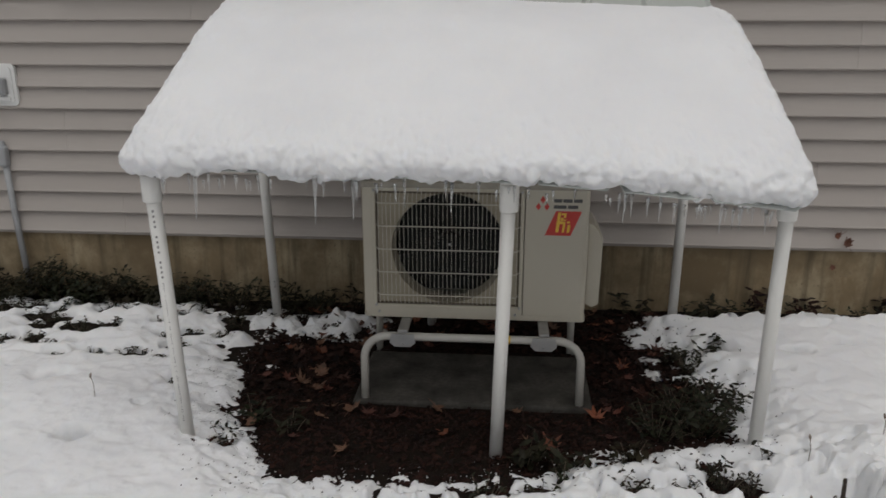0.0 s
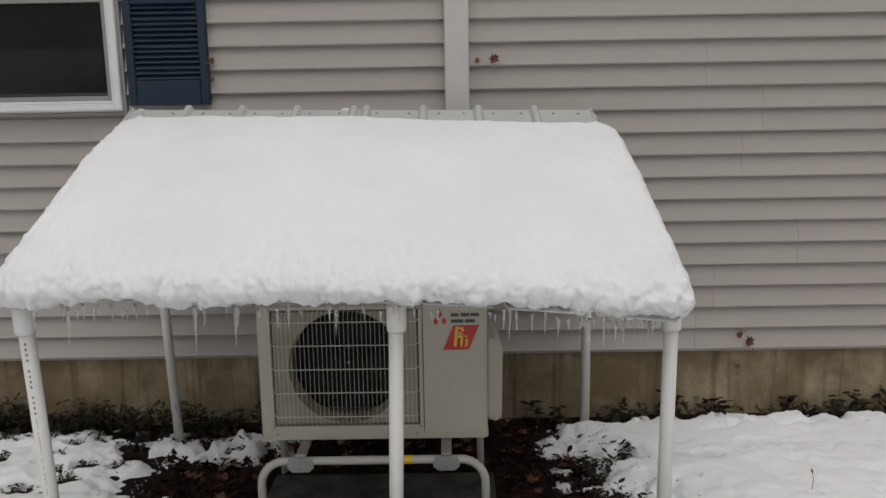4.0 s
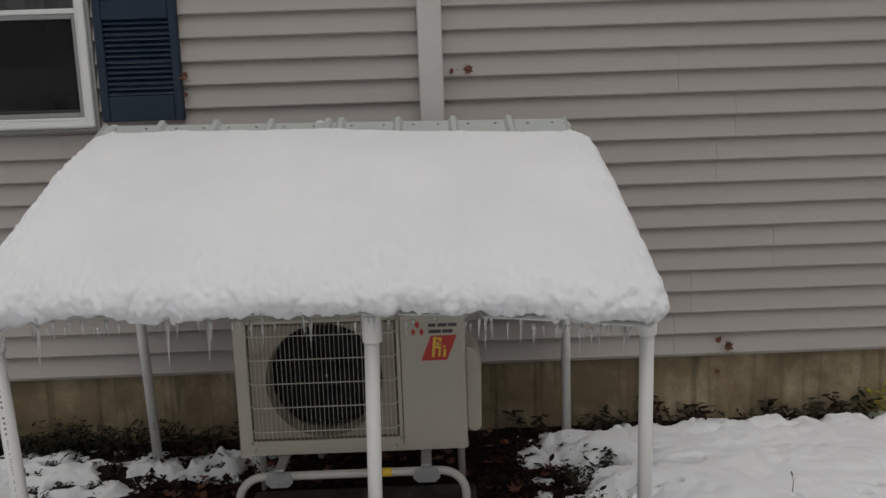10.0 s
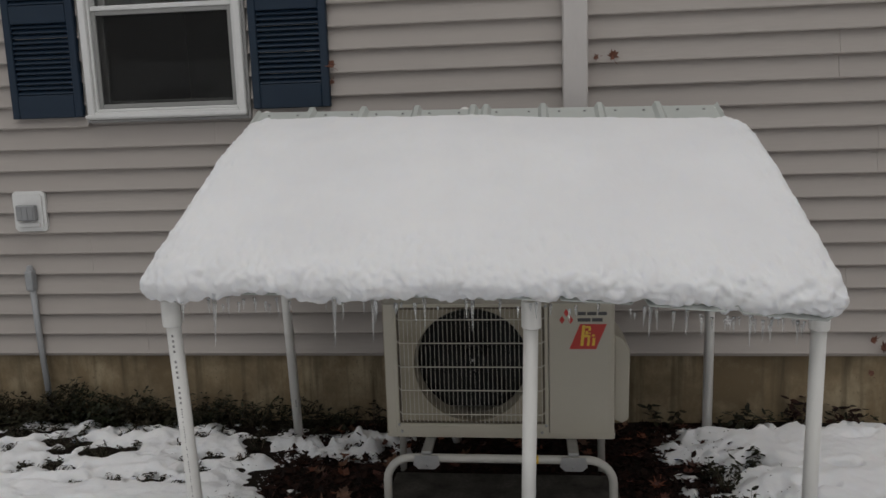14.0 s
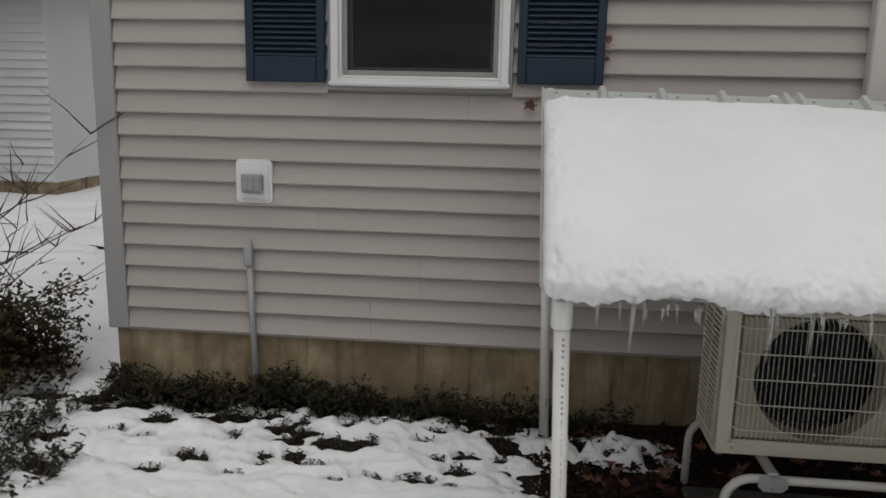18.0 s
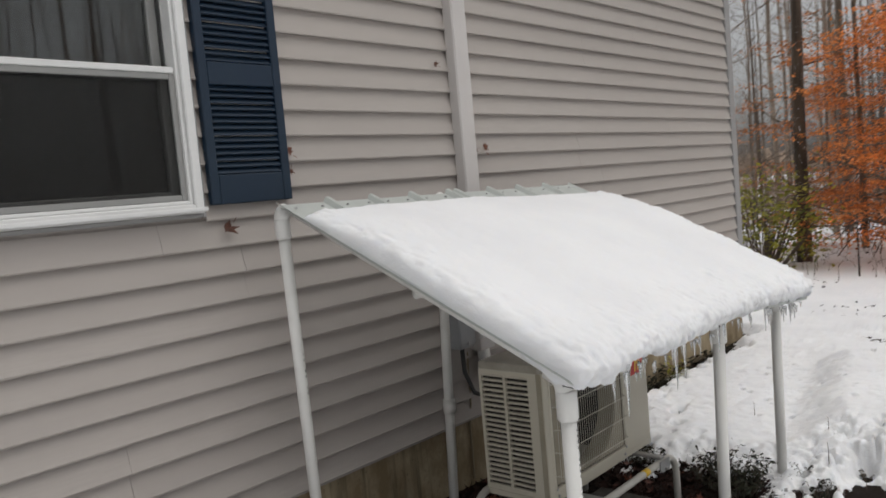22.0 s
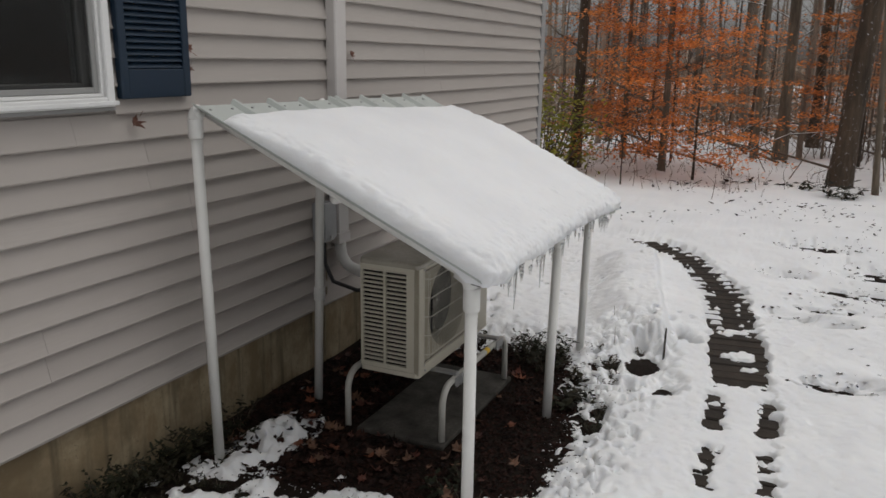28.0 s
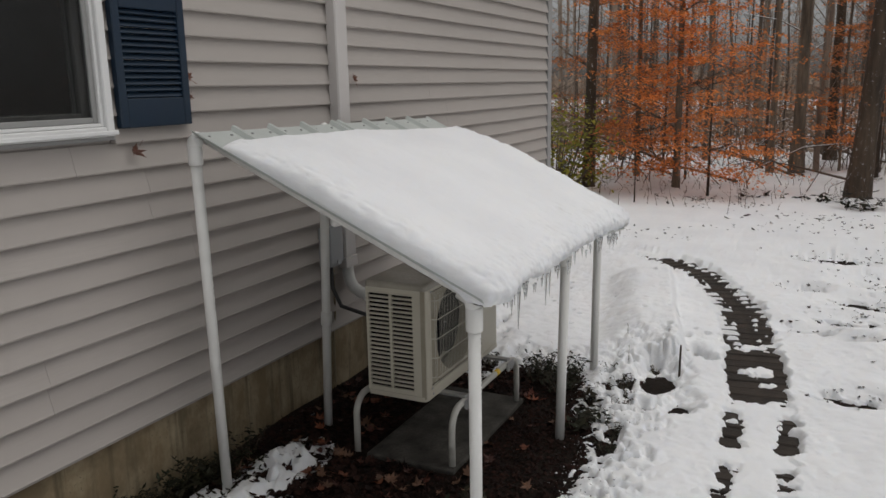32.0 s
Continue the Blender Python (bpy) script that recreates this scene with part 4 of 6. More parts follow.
for x, L in ice_x:
    L *= 0.85
    y = RY1 - 0.030 + 0.050 * (x - RX0) / (RX1 - RX0) + _ri.uniform(-0.025, 0.025)
    zt = roof_z(x, RY1) - 0.020 + _ri.uniform(-0.01, 0.01)
    r = 0.0026 + 0.024 * L
    lean = _ri.uniform(-0.06, 0.06)
    pts = [(x + lean * L * w, y, zt - L * w) for w in (-0.35, 0.05, 0.35, 0.65, 0.9, 1.0)]
    part("icicle", bar(pts, [r * 1.4, r * 1.15, r * 0.8, r * 0.5, r * 0.28, r * 0.08], 8), M["ice"], snow_thing, "clear hanging icicle", True)
for k in range(9):
    y = RY0 - 0.55 - 0.62 * _ri.random()
    x = RX1 + 0.004
    L = 0.015 + 0.03 * _ri.random()
    zt = roof_z(RX1, y) + 0.004
    part("icicle", bar([(x, y, zt + 0.01), (x, y, zt - 0.3 * L), (x, y, zt - L)], [0.006, 0.004, 0.0007], 7), M["ice"], snow_thing, "clear hanging icicle", True)

# ---------------------------------------------------------------- outdoor heat pump unit
AX0, AX1, AY0, AY1, AZ0, AZ1 = -0.400, 0.400, -0.880, -0.598, 0.300, 0.805
unit = thing("heat_pump_unit", "ivory outdoor heat pump unit with a wire fan grille", "heat pump", (0, -0.74, AZ0))
SX = 0.175                                                 # seam between the fan side and the plain panel


def front_panel():
    """Casing front with the round fan opening cut through it."""
    bm = bmesh.new()
    cx, cz, r, n = -0.092, 0.556, 0.204, 64
    x0, x1, z0, z1 = AX0 + 0.0, SX, AZ0 + 0.004, AZ1 - 0.028
    circ, outer = [], []
    for k in range(n):
        a = 2 * math.pi * k / n
        c, s = math.cos(a), math.sin(a)
        circ.append((cx + r * c, cz + r * s))
        t = min(((x1 - cx) / c if c > 1e-9 else (x0 - cx) / c if c < -1e-9 else 9), ((z1 - cz) / s if s > 1e-9 else (z0 - cz) / s if s < -1e-9 else 9))
        outer.append((cx + t * c, cz + t * s))
    for px, pz in ((x0, z0), (x1, z0), (x1, z1), (x0, z1)):
        j = min(range(n), key=lambda k: math.hypot(outer[k][0] - px, outer[k][1] - pz))
        outer[j] = (px, pz)
    rings = [[bm.verts.new((x, AY0, z)) for x, z in outer], [bm.verts.new((x, AY0, z)) for x, z in circ],
             [bm.verts.new((cx + (x - cx) * 0.985, AY0 + 0.012, cz + (z - cz) * 0.985)) for x, z in circ],
             [bm.verts.new((cx + (x - cx) * 0.97, AY0 + 0.075, cz + (z - cz) * 0.97)) for x, z in circ]]
    back = [bm.verts.new((x, AY0 + 0.02, z)) for x, z in outer]
    for a, b in list(zip(rings, rings[1:])) + [(back, rings[0])]:
        for k in range(n):
            bm.faces.new((a[k], a[(k + 1) % n], b[(k + 1) % n], b[k]))
    return bm


def rounded_plan(x0, x1, y0, y1, r, corners, n=5):
    pts = []
    for cx, cy, a0, on in ((x1 - r, y1 - r, 0, corners[0]), (x0 + r, y1 - r, 90, corners[1]), (x0 + r, y0 + r, 180, corners[2]), (x1 - r, y0 + r, 270, corners[3])):
        for k in range(n + 1):
            a = radians(a0 + 90 * k / n)
            if on:
                pts.append((cx + r * math.cos(a), cy + r * math.sin(a)))
            elif k == 0:
                pts.append((x1 if cx > (x0 + x1) / 2 else x0, y1 if cy > (y0 + y1) / 2 else y0))
    return pts


def prism(plan, z0, z1, inset=0.0, lip=0.0):
    bm = bmesh.new()
    cx, cy = sum(p[0] for p in plan) / len(plan), sum(p[1] for p in plan) / len(plan)
    lev = [(z0, 1.0), (z1 - lip, 1.0)] + ([(z1, 1.0 - inset)] if lip else [])
    rings = [[bm.verts.new((cx + (x - cx) * s, cy + (y - cy) * (1 - (1 - s) * 2.4), z)) for x, y in plan] for z, s in lev]
    for a, b in zip(rings, rings[1:]):
        for k in range(len(plan)):
            bm.faces.new((a[k], a[(k + 1) % len(plan)], b[(k + 1) % len(plan)], b[k]))
    bm.faces.new(rings[0][::-1]), bm.faces.new(rings[-1])
    return bm


part("fan_panel", front_panel(), M["casing_shaded_grimy"], unit, "ivory steel panel with grime and grille shade in its colour")
part("front_panel", prism(rounded_plan(SX + 0.002, AX1, AY0 - 0.001, AY0 + 0.10, 0.018, (0, 0, 0, 1)), AZ0 + 0.004, AZ1 - 0.028), M["casing"], unit)
part("base_pan", prism(rounded_plan(AX0 - 0.003, AX1 + 0.003, AY0 - 0.003, AY1 + 0.003, 0.02, (1, 1, 1, 1)), AZ0 - 0.008, AZ0 + 0.012), M["casing"], unit)
part("lid", prism(rounded_plan(AX0 - 0.005, AX1 + 0.005, AY0 - 0.005, AY1 + 0.005, 0.022, (1, 1, 1, 1)), AZ1 - 0.027, AZ1, 0.012, 0.008), M["casing_top"], unit, "ivory steel lid, stained and wet")
part("rear_coil", boxed(AX0 + 0.02, AX1 - 0.02, AY1 - 0.03, AY1 - 0.004, AZ0 + 0.013, AZ1 - 0.028), M["unlit_depth"], unit, "finned coil coloured near-black for the cavity's shade")
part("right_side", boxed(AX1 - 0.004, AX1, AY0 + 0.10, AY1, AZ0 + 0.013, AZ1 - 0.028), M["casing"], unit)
part("fan_well", bar([(-0.092, AY0 + 0.16, 0.556), (-0.092, AY0 + 0.165, 0.556)], 0.21, 40), M["unlit_depth"], unit)
part("inner_partition", boxed(SX - 0.004, SX, AY0 + 0.03, AY1 - 0.04, AZ0 + 0.013, AZ1 - 0.03), M["unlit_depth"], unit)

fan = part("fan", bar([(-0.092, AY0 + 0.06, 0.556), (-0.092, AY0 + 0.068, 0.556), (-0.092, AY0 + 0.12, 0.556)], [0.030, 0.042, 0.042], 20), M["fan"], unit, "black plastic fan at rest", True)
for k in range(3):
    a = radians(25 + 120 * k)
    bm = bmesh.new()
    grid = []
    for i in range(7):
        r = 0.042 + (0.185 - 0.042) * i / 6
        w = 0.45 + 0.55 * i / 6
        row = []
        for j in range(6):
            b = a + (j / 5 - 0.3) * w * 1.25
            row.append(bm.verts.new((-0.092 + r * math.cos(b), AY0 + 0.075 + 0.045 * j / 5, 0.556 + r * math.sin(b))))
        grid.append(row)
    for p, q in zip(grid, grid[1:]):
        for j in range(5):
            bm.faces.new((p[j], p[j + 1], q[j + 1], q[j]))
    part("blade", bm, M["fan"], fan, smooth=True)

# wire grille, standing proud of the panel
gx0, gx1, gz0, gz1 = -0.352, 0.163, 0.342, 0.768
wires = bmesh.new()
n_wire = 33
for k in range(n_wire):
    x = gx0 + 0.012 + (gx1 - gx0 - 0.024) * k / (n_wire - 1)
    b = 0.026 if 0.03 < (x - gx0) and (gx1 - x) > 0.03 else 0.018
    sweep(wires, [(x, AY0 - 0.002, gz0 + 0.004), (x, AY0 - b, gz0 + 0.020), (x, AY0 - b, gz1 - 0.020), (x, AY0 - 0.002, gz1 - 0.004)], 0.0009, 5)
tagged(part("wire_mesh", wires, M["grille"], unit, "row of thin upright ivory wires"), kind="stuff")
for z in (0.388, 0.475, 0.560, 0.645, 0.728):
    part("grille_bar", bar([(gx0, AY0 - 0.003, z), (gx0 + 0.014, AY0 - 0.0295, z), (gx1 - 0.014, AY0 - 0.0295, z), (gx1, AY0 - 0.003, z)], 0.0019, 6), M["grille"], unit)
# thin brown ring paints the shadow line along the rim's inner edge
part("grille_rim_shadow", ring(bmesh.new(), gx0 + 0.0005, gx1 - 0.0005, gz0 + 0.0025, gz1 - 0.0025, 0.008, AY0 - 0.0012, AY0 + 0.0005, 0.0), M["rim_shadow"], unit, "brown shadow line painted inside the grille rim")
part("grille_rim", ring(bmesh.new(), gx0 - 0.012, gx1 + 0.010, gz0 - 0.010, gz1 + 0.010, 0.012, AY0 - 0.007, AY0 + 0.001, 0.002), M["casing"], unit)
face = bmesh.new()
box(face, AX0 + 0.0035, gx0 - 0.0125, AY0 - 0.004, AY0 - 0.0005, AZ0 + 0.0125, AZ1 - 0.0285)
box(face, gx0 - 0.012, SX - 0.001, AY0 - 0.004, AY0 - 0.0005, AZ0 + 0.0125, gz0 - 0.0105)
box(face, gx0 - 0.012, SX - 0.001, AY0 - 0.004, AY0 - 0.0005, gz1 + 0.0105, AZ1 - 0.0285)
part("face_plate", face, M["casing"], unit)
for x, z in ((gx0 - 0.003, gz0 - 0.001), (gx1 + 0.002, gz0 - 0.001), (gx0 - 0.003, gz1 + 0.001), (gx1 + 0.002, gz1 + 0.001), (-0.345, AZ0 + 0.014), (0.150, AZ0 + 0.014)):
    part("screw", bar([(x, AY0 - 0.005, z), (x, AY0 - 0.010, z), (x, AY0 - 0.011, z)], [0.005, 0.005, 0.002], 8), M["bracket"], unit)
part("hub_cap", bar([(-0.092, AY0 + 0.052, 0.556), (-0.092, AY0 + 0.06, 0.556)], [0.003, 0.005], 10), M["bracket"], unit)

# louvred left side
lx = AX0
sl = bmesh.new()
ys0, ys1, zs0, zs1, n_s = AY0 + 0.058, AY1 - 0.012, AZ0 + 0.030, AZ1 - 0.050, 22
box(sl, lx, lx + 0.012, AY0 + 0.0205, ys0, AZ0 + 0.013, AZ1 - 0.028)
box(sl, lx, lx + 0.012, ys1, AY1, AZ0 + 0.013, AZ1 - 0.028)
ym = (ys0 + ys1) / 2
box(sl, lx, lx + 0.012, ym - 0.006, ym + 0.006, zs0, zs1)
box(sl, lx, lx + 0.012, ys0, ys1, AZ0 + 0.013, zs0)
box(sl, lx, lx + 0.012, ys0, ys1, zs1, AZ1 - 0.028)
side_frame = part("side_panel", sl, M["casing"], unit)
for k in range(n_s + 1):
    z = zs0 + (zs1 - zs0) * k / n_s
    for a, b in ((ys0 + 0.0004, ym - 0.0064), (ym + 0.0064, ys1 - 0.0004)):
        part("louvre", boxed(lx - 0.001, lx + 0.011, a, b, z - 0.0045, z + 0.0045, bevel=0.002), M["casing"], side_frame)
part("side_coil", boxed(lx + 0.03, lx + 0.034, ys0 - 0.03, ys1 + 0.005, zs0 - 0.01, zs1 + 0.01), M["unlit_depth"], unit, "coil coloured near-black for the shade behind the louvres")
part("corner_post", prism(rounded_plan(AX0 + 0.0005, AX0 + 0.03, AY0 + 0.0004, AY0 + 0.03, 0.016, (0, 0, 1, 0)), AZ0 + 0.0125, AZ1 - 0.0275), M["casing"], unit)

# service cover on the right side
cov = bmesh.new()
zc = [(0.345, 0.0), (0.330, 0.030), (0.345, 0.052), (0.600, 0.056), (0.640, 0.030), (0.655, 0.0)]
pa = [cov.verts.new((AX1 + 0.0006 + d, AY0 + 0.045, z)) for z, d in zc]
pb = [cov.verts.new((AX1 + 0.0006 + d, AY1 - 0.02, z)) for z, d in zc]
for k in range(len(zc)):
    cov.faces.new((pa[k], pa[(k + 1) % 6], pb[(k + 1) % 6], pb[k]))
cov.faces.new(pa), cov.faces.new(pb[::-1])
bmesh.ops.bevel(cov, geom=cov.edges[:], offset=0.006, segments=2, profile=0.5, affect="EDGES")
part("service_cover", cov, M["casing"], unit)

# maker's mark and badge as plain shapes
yb = AY0 - 0.0012


def badge(name, outline, mat, depth, label=""):
    part(name, plate(bmesh.new(), outline, yb - depth, 0.0007), mat, unit, label)


mk = 0.018
for cx, cz in ((0.236, 0.744), (0.2215, 0.719), (0.2505, 0.719)):
    tilt = 0.5 if cx < 0.23 else (-0.5 if cx > 0.245 else 0)
    badge("maker_mark", [(cx, cz + mk * 0.78), (cx + mk * 0.5, cz), (cx, cz - mk * 0.78), (cx - mk * 0.5, cz)], M["red"], 0.0, "small red diamond mark")
for k, (a, b) in enumerate(((0.274, 0.302), (0.306, 0.338), (0.342, 0.372))):
    badge("print_bar", [(a, 0.735), (b, 0.735), (b, 0.747), (a, 0.747)], M["ink"], 0.0, "dark printed bar")
for a, b in ((0.274, 0.318), (0.322, 0.358)):
    badge("print_bar", [(a, 0.713), (b, 0.713), (b, 0.725), (a, 0.725)], M["ink"], 0.0, "dark printed bar")
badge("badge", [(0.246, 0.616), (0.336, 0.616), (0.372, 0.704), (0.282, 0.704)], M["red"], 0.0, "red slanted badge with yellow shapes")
for x0, x1, z0, z1 in ((0.283, 0.293, 0.628, 0.700), (0.293, 0.309, 0.658, 0.668), (0.305, 0.313, 0.628, 0.666), (0.322, 0.331, 0.628, 0.656), (0.322, 0.331, 0.661, 0.668),
                       (0.300, 0.318, 0.690, 0.697), (0.310, 0.318, 0.681, 0.690), (0.300, 0.308, 0.672, 0.681), (0.300, 0.318, 0.6705, 0.6745)):
    badge("badge_shape", [(x0, z0), (x1, z0), (x1 + (z1 - z0) * 0.1, z1), (x0 + (z1 - z0) * 0.1, z1)], M["yellow"], 0.0009, "small yellow badge shape")

# ---------------------------------------------------------------- tubular stand and slab
stand = thing("tube_stand", "bent grey steel tube stand carrying the outdoor unit", "stand", (0, -0.78, 0.04))
ST, SR, HZ = 0.085, 0.0145, 0.262
for y in (-0.990, -0.530):
    lx_ = -0.385 if y < -0.8 else -0.405
    pts = [(lx_ - 0.003, y, -0.05), (lx_, y, HZ - ST)] + [Vector(p) for p in arc((lx_ + ST, y, HZ - ST), ST, 180, 90, (1, 0, 0), (0, 0, 1))][1:]
    pts += [Vector(p) for p in arc((0.385 - ST, y, HZ - ST), ST, 90, 0, (1, 0, 0), (0, 0, 1))] + [(0.388, y, -0.05)]
    hoop = part("hoop", bar(pts, SR, 12), M["steel"], stand, smooth=True)
    if y < -0.8:
        part("warning_label", bar([(0.098, y, HZ), (0.135, y, HZ)], SR + 0.0006, 12), M["yellow"], hoop, "small yellow label round the tube", True)
for x in (-0.245, 0.252):
    part("cross_rail", boxed(x - 0.018, x + 0.018, -1.0, -0.52, HZ + 0.0145, HZ + 0.0275, bevel=0.003), M["bracket"], stand)
    for y in (-0.990, -0.530):
        cl = plate(bmesh.new(), [(x - 0.046, HZ - 0.016), (x - 0.028, HZ - 0.032), (x + 0.028, HZ - 0.032), (x + 0.046, HZ - 0.016), (x + 0.040, HZ + 0.016), (x - 0.040, HZ + 0.016)], y - 0.0155, 0.005)
        c = part("clamp", cl, M["bracket"], stand)
        part("clamp_bolt", bar([(x, y - 0.020, HZ - 0.022), (x, y - 0.029, HZ - 0.022)], 0.006, 6), M["bracket"], c)
    for y in (AY0 + 0.03, AY1 - 0.03):
        part("rubber_pad", bar([(x, y, HZ + 0.0275), (x, y, AZ0 - 0.008)], [0.024, 0.020], 14), M["conduit"], stand)
slab_bm = boxed(-0.430, 0.435, -1.015, -0.585, -0.08, 0.018, bevel=0.010, seg=2)
tagged(part("concrete_slab", slab_bm, M["slab"]), "wet dark concrete slab under the tube stand", "slab")

# ---------------------------------------------------------------- wall fittings
LX0, LX1 = 0.266, 0.372
lc = thing("line_set_cover", "beige duct cover running up the house wall", "duct cover", (0.32, -0.03, 0.7))
cover_plan = [(LX0, -0.0135), (LX0, -0.062), (LX0 + 0.006, -0.070), (LX1 - 0.006, -0.070), (LX1, -0.062), (LX1, -0.0135)]
cv = bmesh.new()
a = [cv.verts.new((x, y, 0.72)) for x, y in cover_plan]
b = [cv.verts.new((x, y, WTOP - 0.002)) for x, y in cover_plan]
for k in range(len(a)):
    cv.faces.new((a[k], a[(k + 1) % 6], b[(k + 1) % 6], b[k]))
cv.faces.new(a), cv.faces.new(b)
part("duct", cv, M["line_cover"], lc)
part("end_fitting", boxed(LX0 - 0.004, LX1 + 0.004, -0.075, -0.0132, 0.66, 0.7195, bevel=0.006, seg=2), M["line_cover"], lc)
lp = [(0.318, -0.044, 0.662), (0.318, -0.046, 0.625)] + [(0.318, -0.046 - 0.11 * (1 - math.cos(w)), 0.625 - 0.11 * math.sin(w)) for w in (0.4, 0.8, 1.15)] + [(0.32, -0.22, 0.495), (0.33, -0.40, 0.470), (0.34, -0.58, 0.47)]
part("insulated_line", bar(lp, 0.031, 14), M["pvc"], lc, "white wrapped refrigerant line", True)

db = thing("disconnect_box", "grey electrical disconnect box on the house wall", "electrical box", (0.15, -0.05, 0.75))
part("case", boxed(0.100, 0.205, -0.085, -0.0135, 0.700, 0.905, bevel=0.006, seg=2), M["grey_box"], db)
part("door_cover", boxed(0.096, 0.209, -0.094, -0.0855, 0.715, 0.912, bevel=0.004), M["grey_box"], db)
part("hasp", boxed(0.145, 0.160, -0.100, -0.0945, 0.712, 0.735, bevel=0.002), M["bracket"], db)
part("whip_conduit", bar([(0.15, -0.05, 0.70), (0.15, -0.055, 0.58), (0.17, -0.09, 0.48), (0.23, -0.20, 0.43), (0.32, -0.36, 0.44), (0.42, -0.50, 0.46), (0.452, -0.62, 0.47)], 0.011, 10), M["conduit"], db, "dark flexible conduit to the unit", True)
gr = thing("ground_wire", "pale stiff wire hanging down the foundation", "wire", (0.22, 0.0, 0.2))
part("wire", bar([(0.225, -0.016, 0.66), (0.226, -0.010, 0.40), (0.224, 0.004, 0.30), (0.224, 0.006, 0.02)], 0.005, 8), M["copper"], gr)

vb = thing("vent_hood", "white plastic wall vent with a grey flap", "vent", (-2.244, -0.03, 0.94))
vx0, vx1, vz0, vz1 = -2.326, -2.163, 0.940, 1.132
oct_ = lambda x0, x1, z0, z1, c: [(x0 + c, z0), (x1 - c, z0), (x1, z0 + c), (x1, z1 - c), (x1 - c, z1), (x0 + c, z1), (x0, z1 - c), (x0, z0 + c)]
part("mounting_block", plate(bmesh.new(), oct_(vx0, vx1, vz0, vz1, 0.014), -0.011, 0.016), M["white_vinyl"], vb)
part("raised_rim", plate(bmesh.new(), oct_(vx0 + 0.014, vx1 - 0.014, vz0 + 0.014, vz1 - 0.014, 0.01), -0.0272, 0.008), M["white_vinyl"], vb)
part("hood", boxed(-2.292, -2.197, -0.066, -0.0355, 0.993, 1.068, bevel=0.006, seg=2), M["dryer_grey"], vb, "grey vent hood")
for k in range(3):
    x = -2.286 + 0.028 * k
    part("flap", boxed(x, x + 0.026, -0.070, -0.0662, 1.000, 1.058, bevel=0.001), M["dryer_grey"], vb)
part("lip", boxed(-2.300, -2.190, -0.044, -0.0355, 0.962, 0.985, bevel=0.003), M["white_vinyl"], vb)

cd = thing("cable_conduit", "grey conduit with a small junction body on the wall", "conduit", (-2.27, -0.03, 0.1))
part("conduit_body", boxed(-2.295, -2.256, -0.056, -0.0135, 0.655, 0.752, bevel=0.008, seg=2), M["grey_box"], cd)
part("hub_cap", bar([(-2.276, -0.034, 0.752), (-2.276, -0.034, 0.775)], [0.017, 0.012], 12), M["grey_box"], cd)
part("pipe", bar([(-2.273, -0.034, 0.656), (-2.268, -0.034, 0.45), (-2.250, -0.030, 0.0)], 0.0145, 12), M["grey_box"], cd, smooth=True)

# ---------------------------------------------------------------- leaves and low plants
_rv = random.Random(77)


def soil_at(x, y):
    return float(soil_height(np.array([x]), np.array([y]))[0])


def snow_at(x, y):
    gx, gy, gz = SNOW_GRID
    i, j = min(len(gx) - 2, int(np.searchsorted(gx, x)) - 1), min(len(gy) - 2, int(np.searchsorted(gy, y)) - 1)
    u, v = (x - gx[i]) / (gx[i + 1] - gx[i]), (y - gy[j]) / (gy[j + 1] - gy[j])
    z = (gz[j, i] * (1 - u) + gz[j, i + 1] * u) * (1 - v) + (gz[j + 1, i] * (1 - u) + gz[j + 1, i + 1] * u) * v
    return max(float(z), soil_at(x, y))


def leaf_faces(bm, at, size, m, lobes=True, curl=0.25):
    """One leaf: a five-lobed maple blade or a plain oval, slightly cupped."""
    if lobes:
        out = [(0, -0.42), (0.12, -0.30), (0.38, -0.38), (0.30, -0.12), (0.54, 0.10), (0.30, 0.14), (0.30, 0.36), (0.11, 0.30), (0, 0.58), (-0.11, 0.30), (-0.30, 0.36), (-0.30, 0.14), (-0.54, 0.10), (-0.30, -0.12), (-0.38, -0.38), (-0.12, -0.30)]
    else:
        out = [(0, -0.5), (0.16, -0.30), (0.22, 0.0), (0.14, 0.30), (0, 0.5), (-0.14, 0.30), (-0.22, 0.0), (-0.16, -0.30)]
    c = bm.verts.new(at + m @ Vector((0, 0, 0)))
    jit = (lambda: _rv.uniform(0.62, 1.12)) if lobes else (lambda: 1.0)
    bend = _rv.uniform(-0.5, 0.5) * curl
    ring_ = []
    for x, y in out:
        j = jit()
        x, y = x * j, y * j
        ring_.append(bm.verts.new(at + m @ Vector((x * size, y * size, curl * size * (x * x * 1.8 + y * y * 0.9) + bend * size * x * 1.4 + (0.05 * size * (j - 0.95) * 4 if lobes else 0)))))
    for k in range(len(ring_)):
        bm.faces.new((c, ring_[k], ring_[(k + 1) % len(ring_)]))


def turn(rx, ry, rz):
    return Euler((rx, ry, rz)).to_matrix()


# matted leaf litter under the roof
lit = bmesh.new()
count = 0
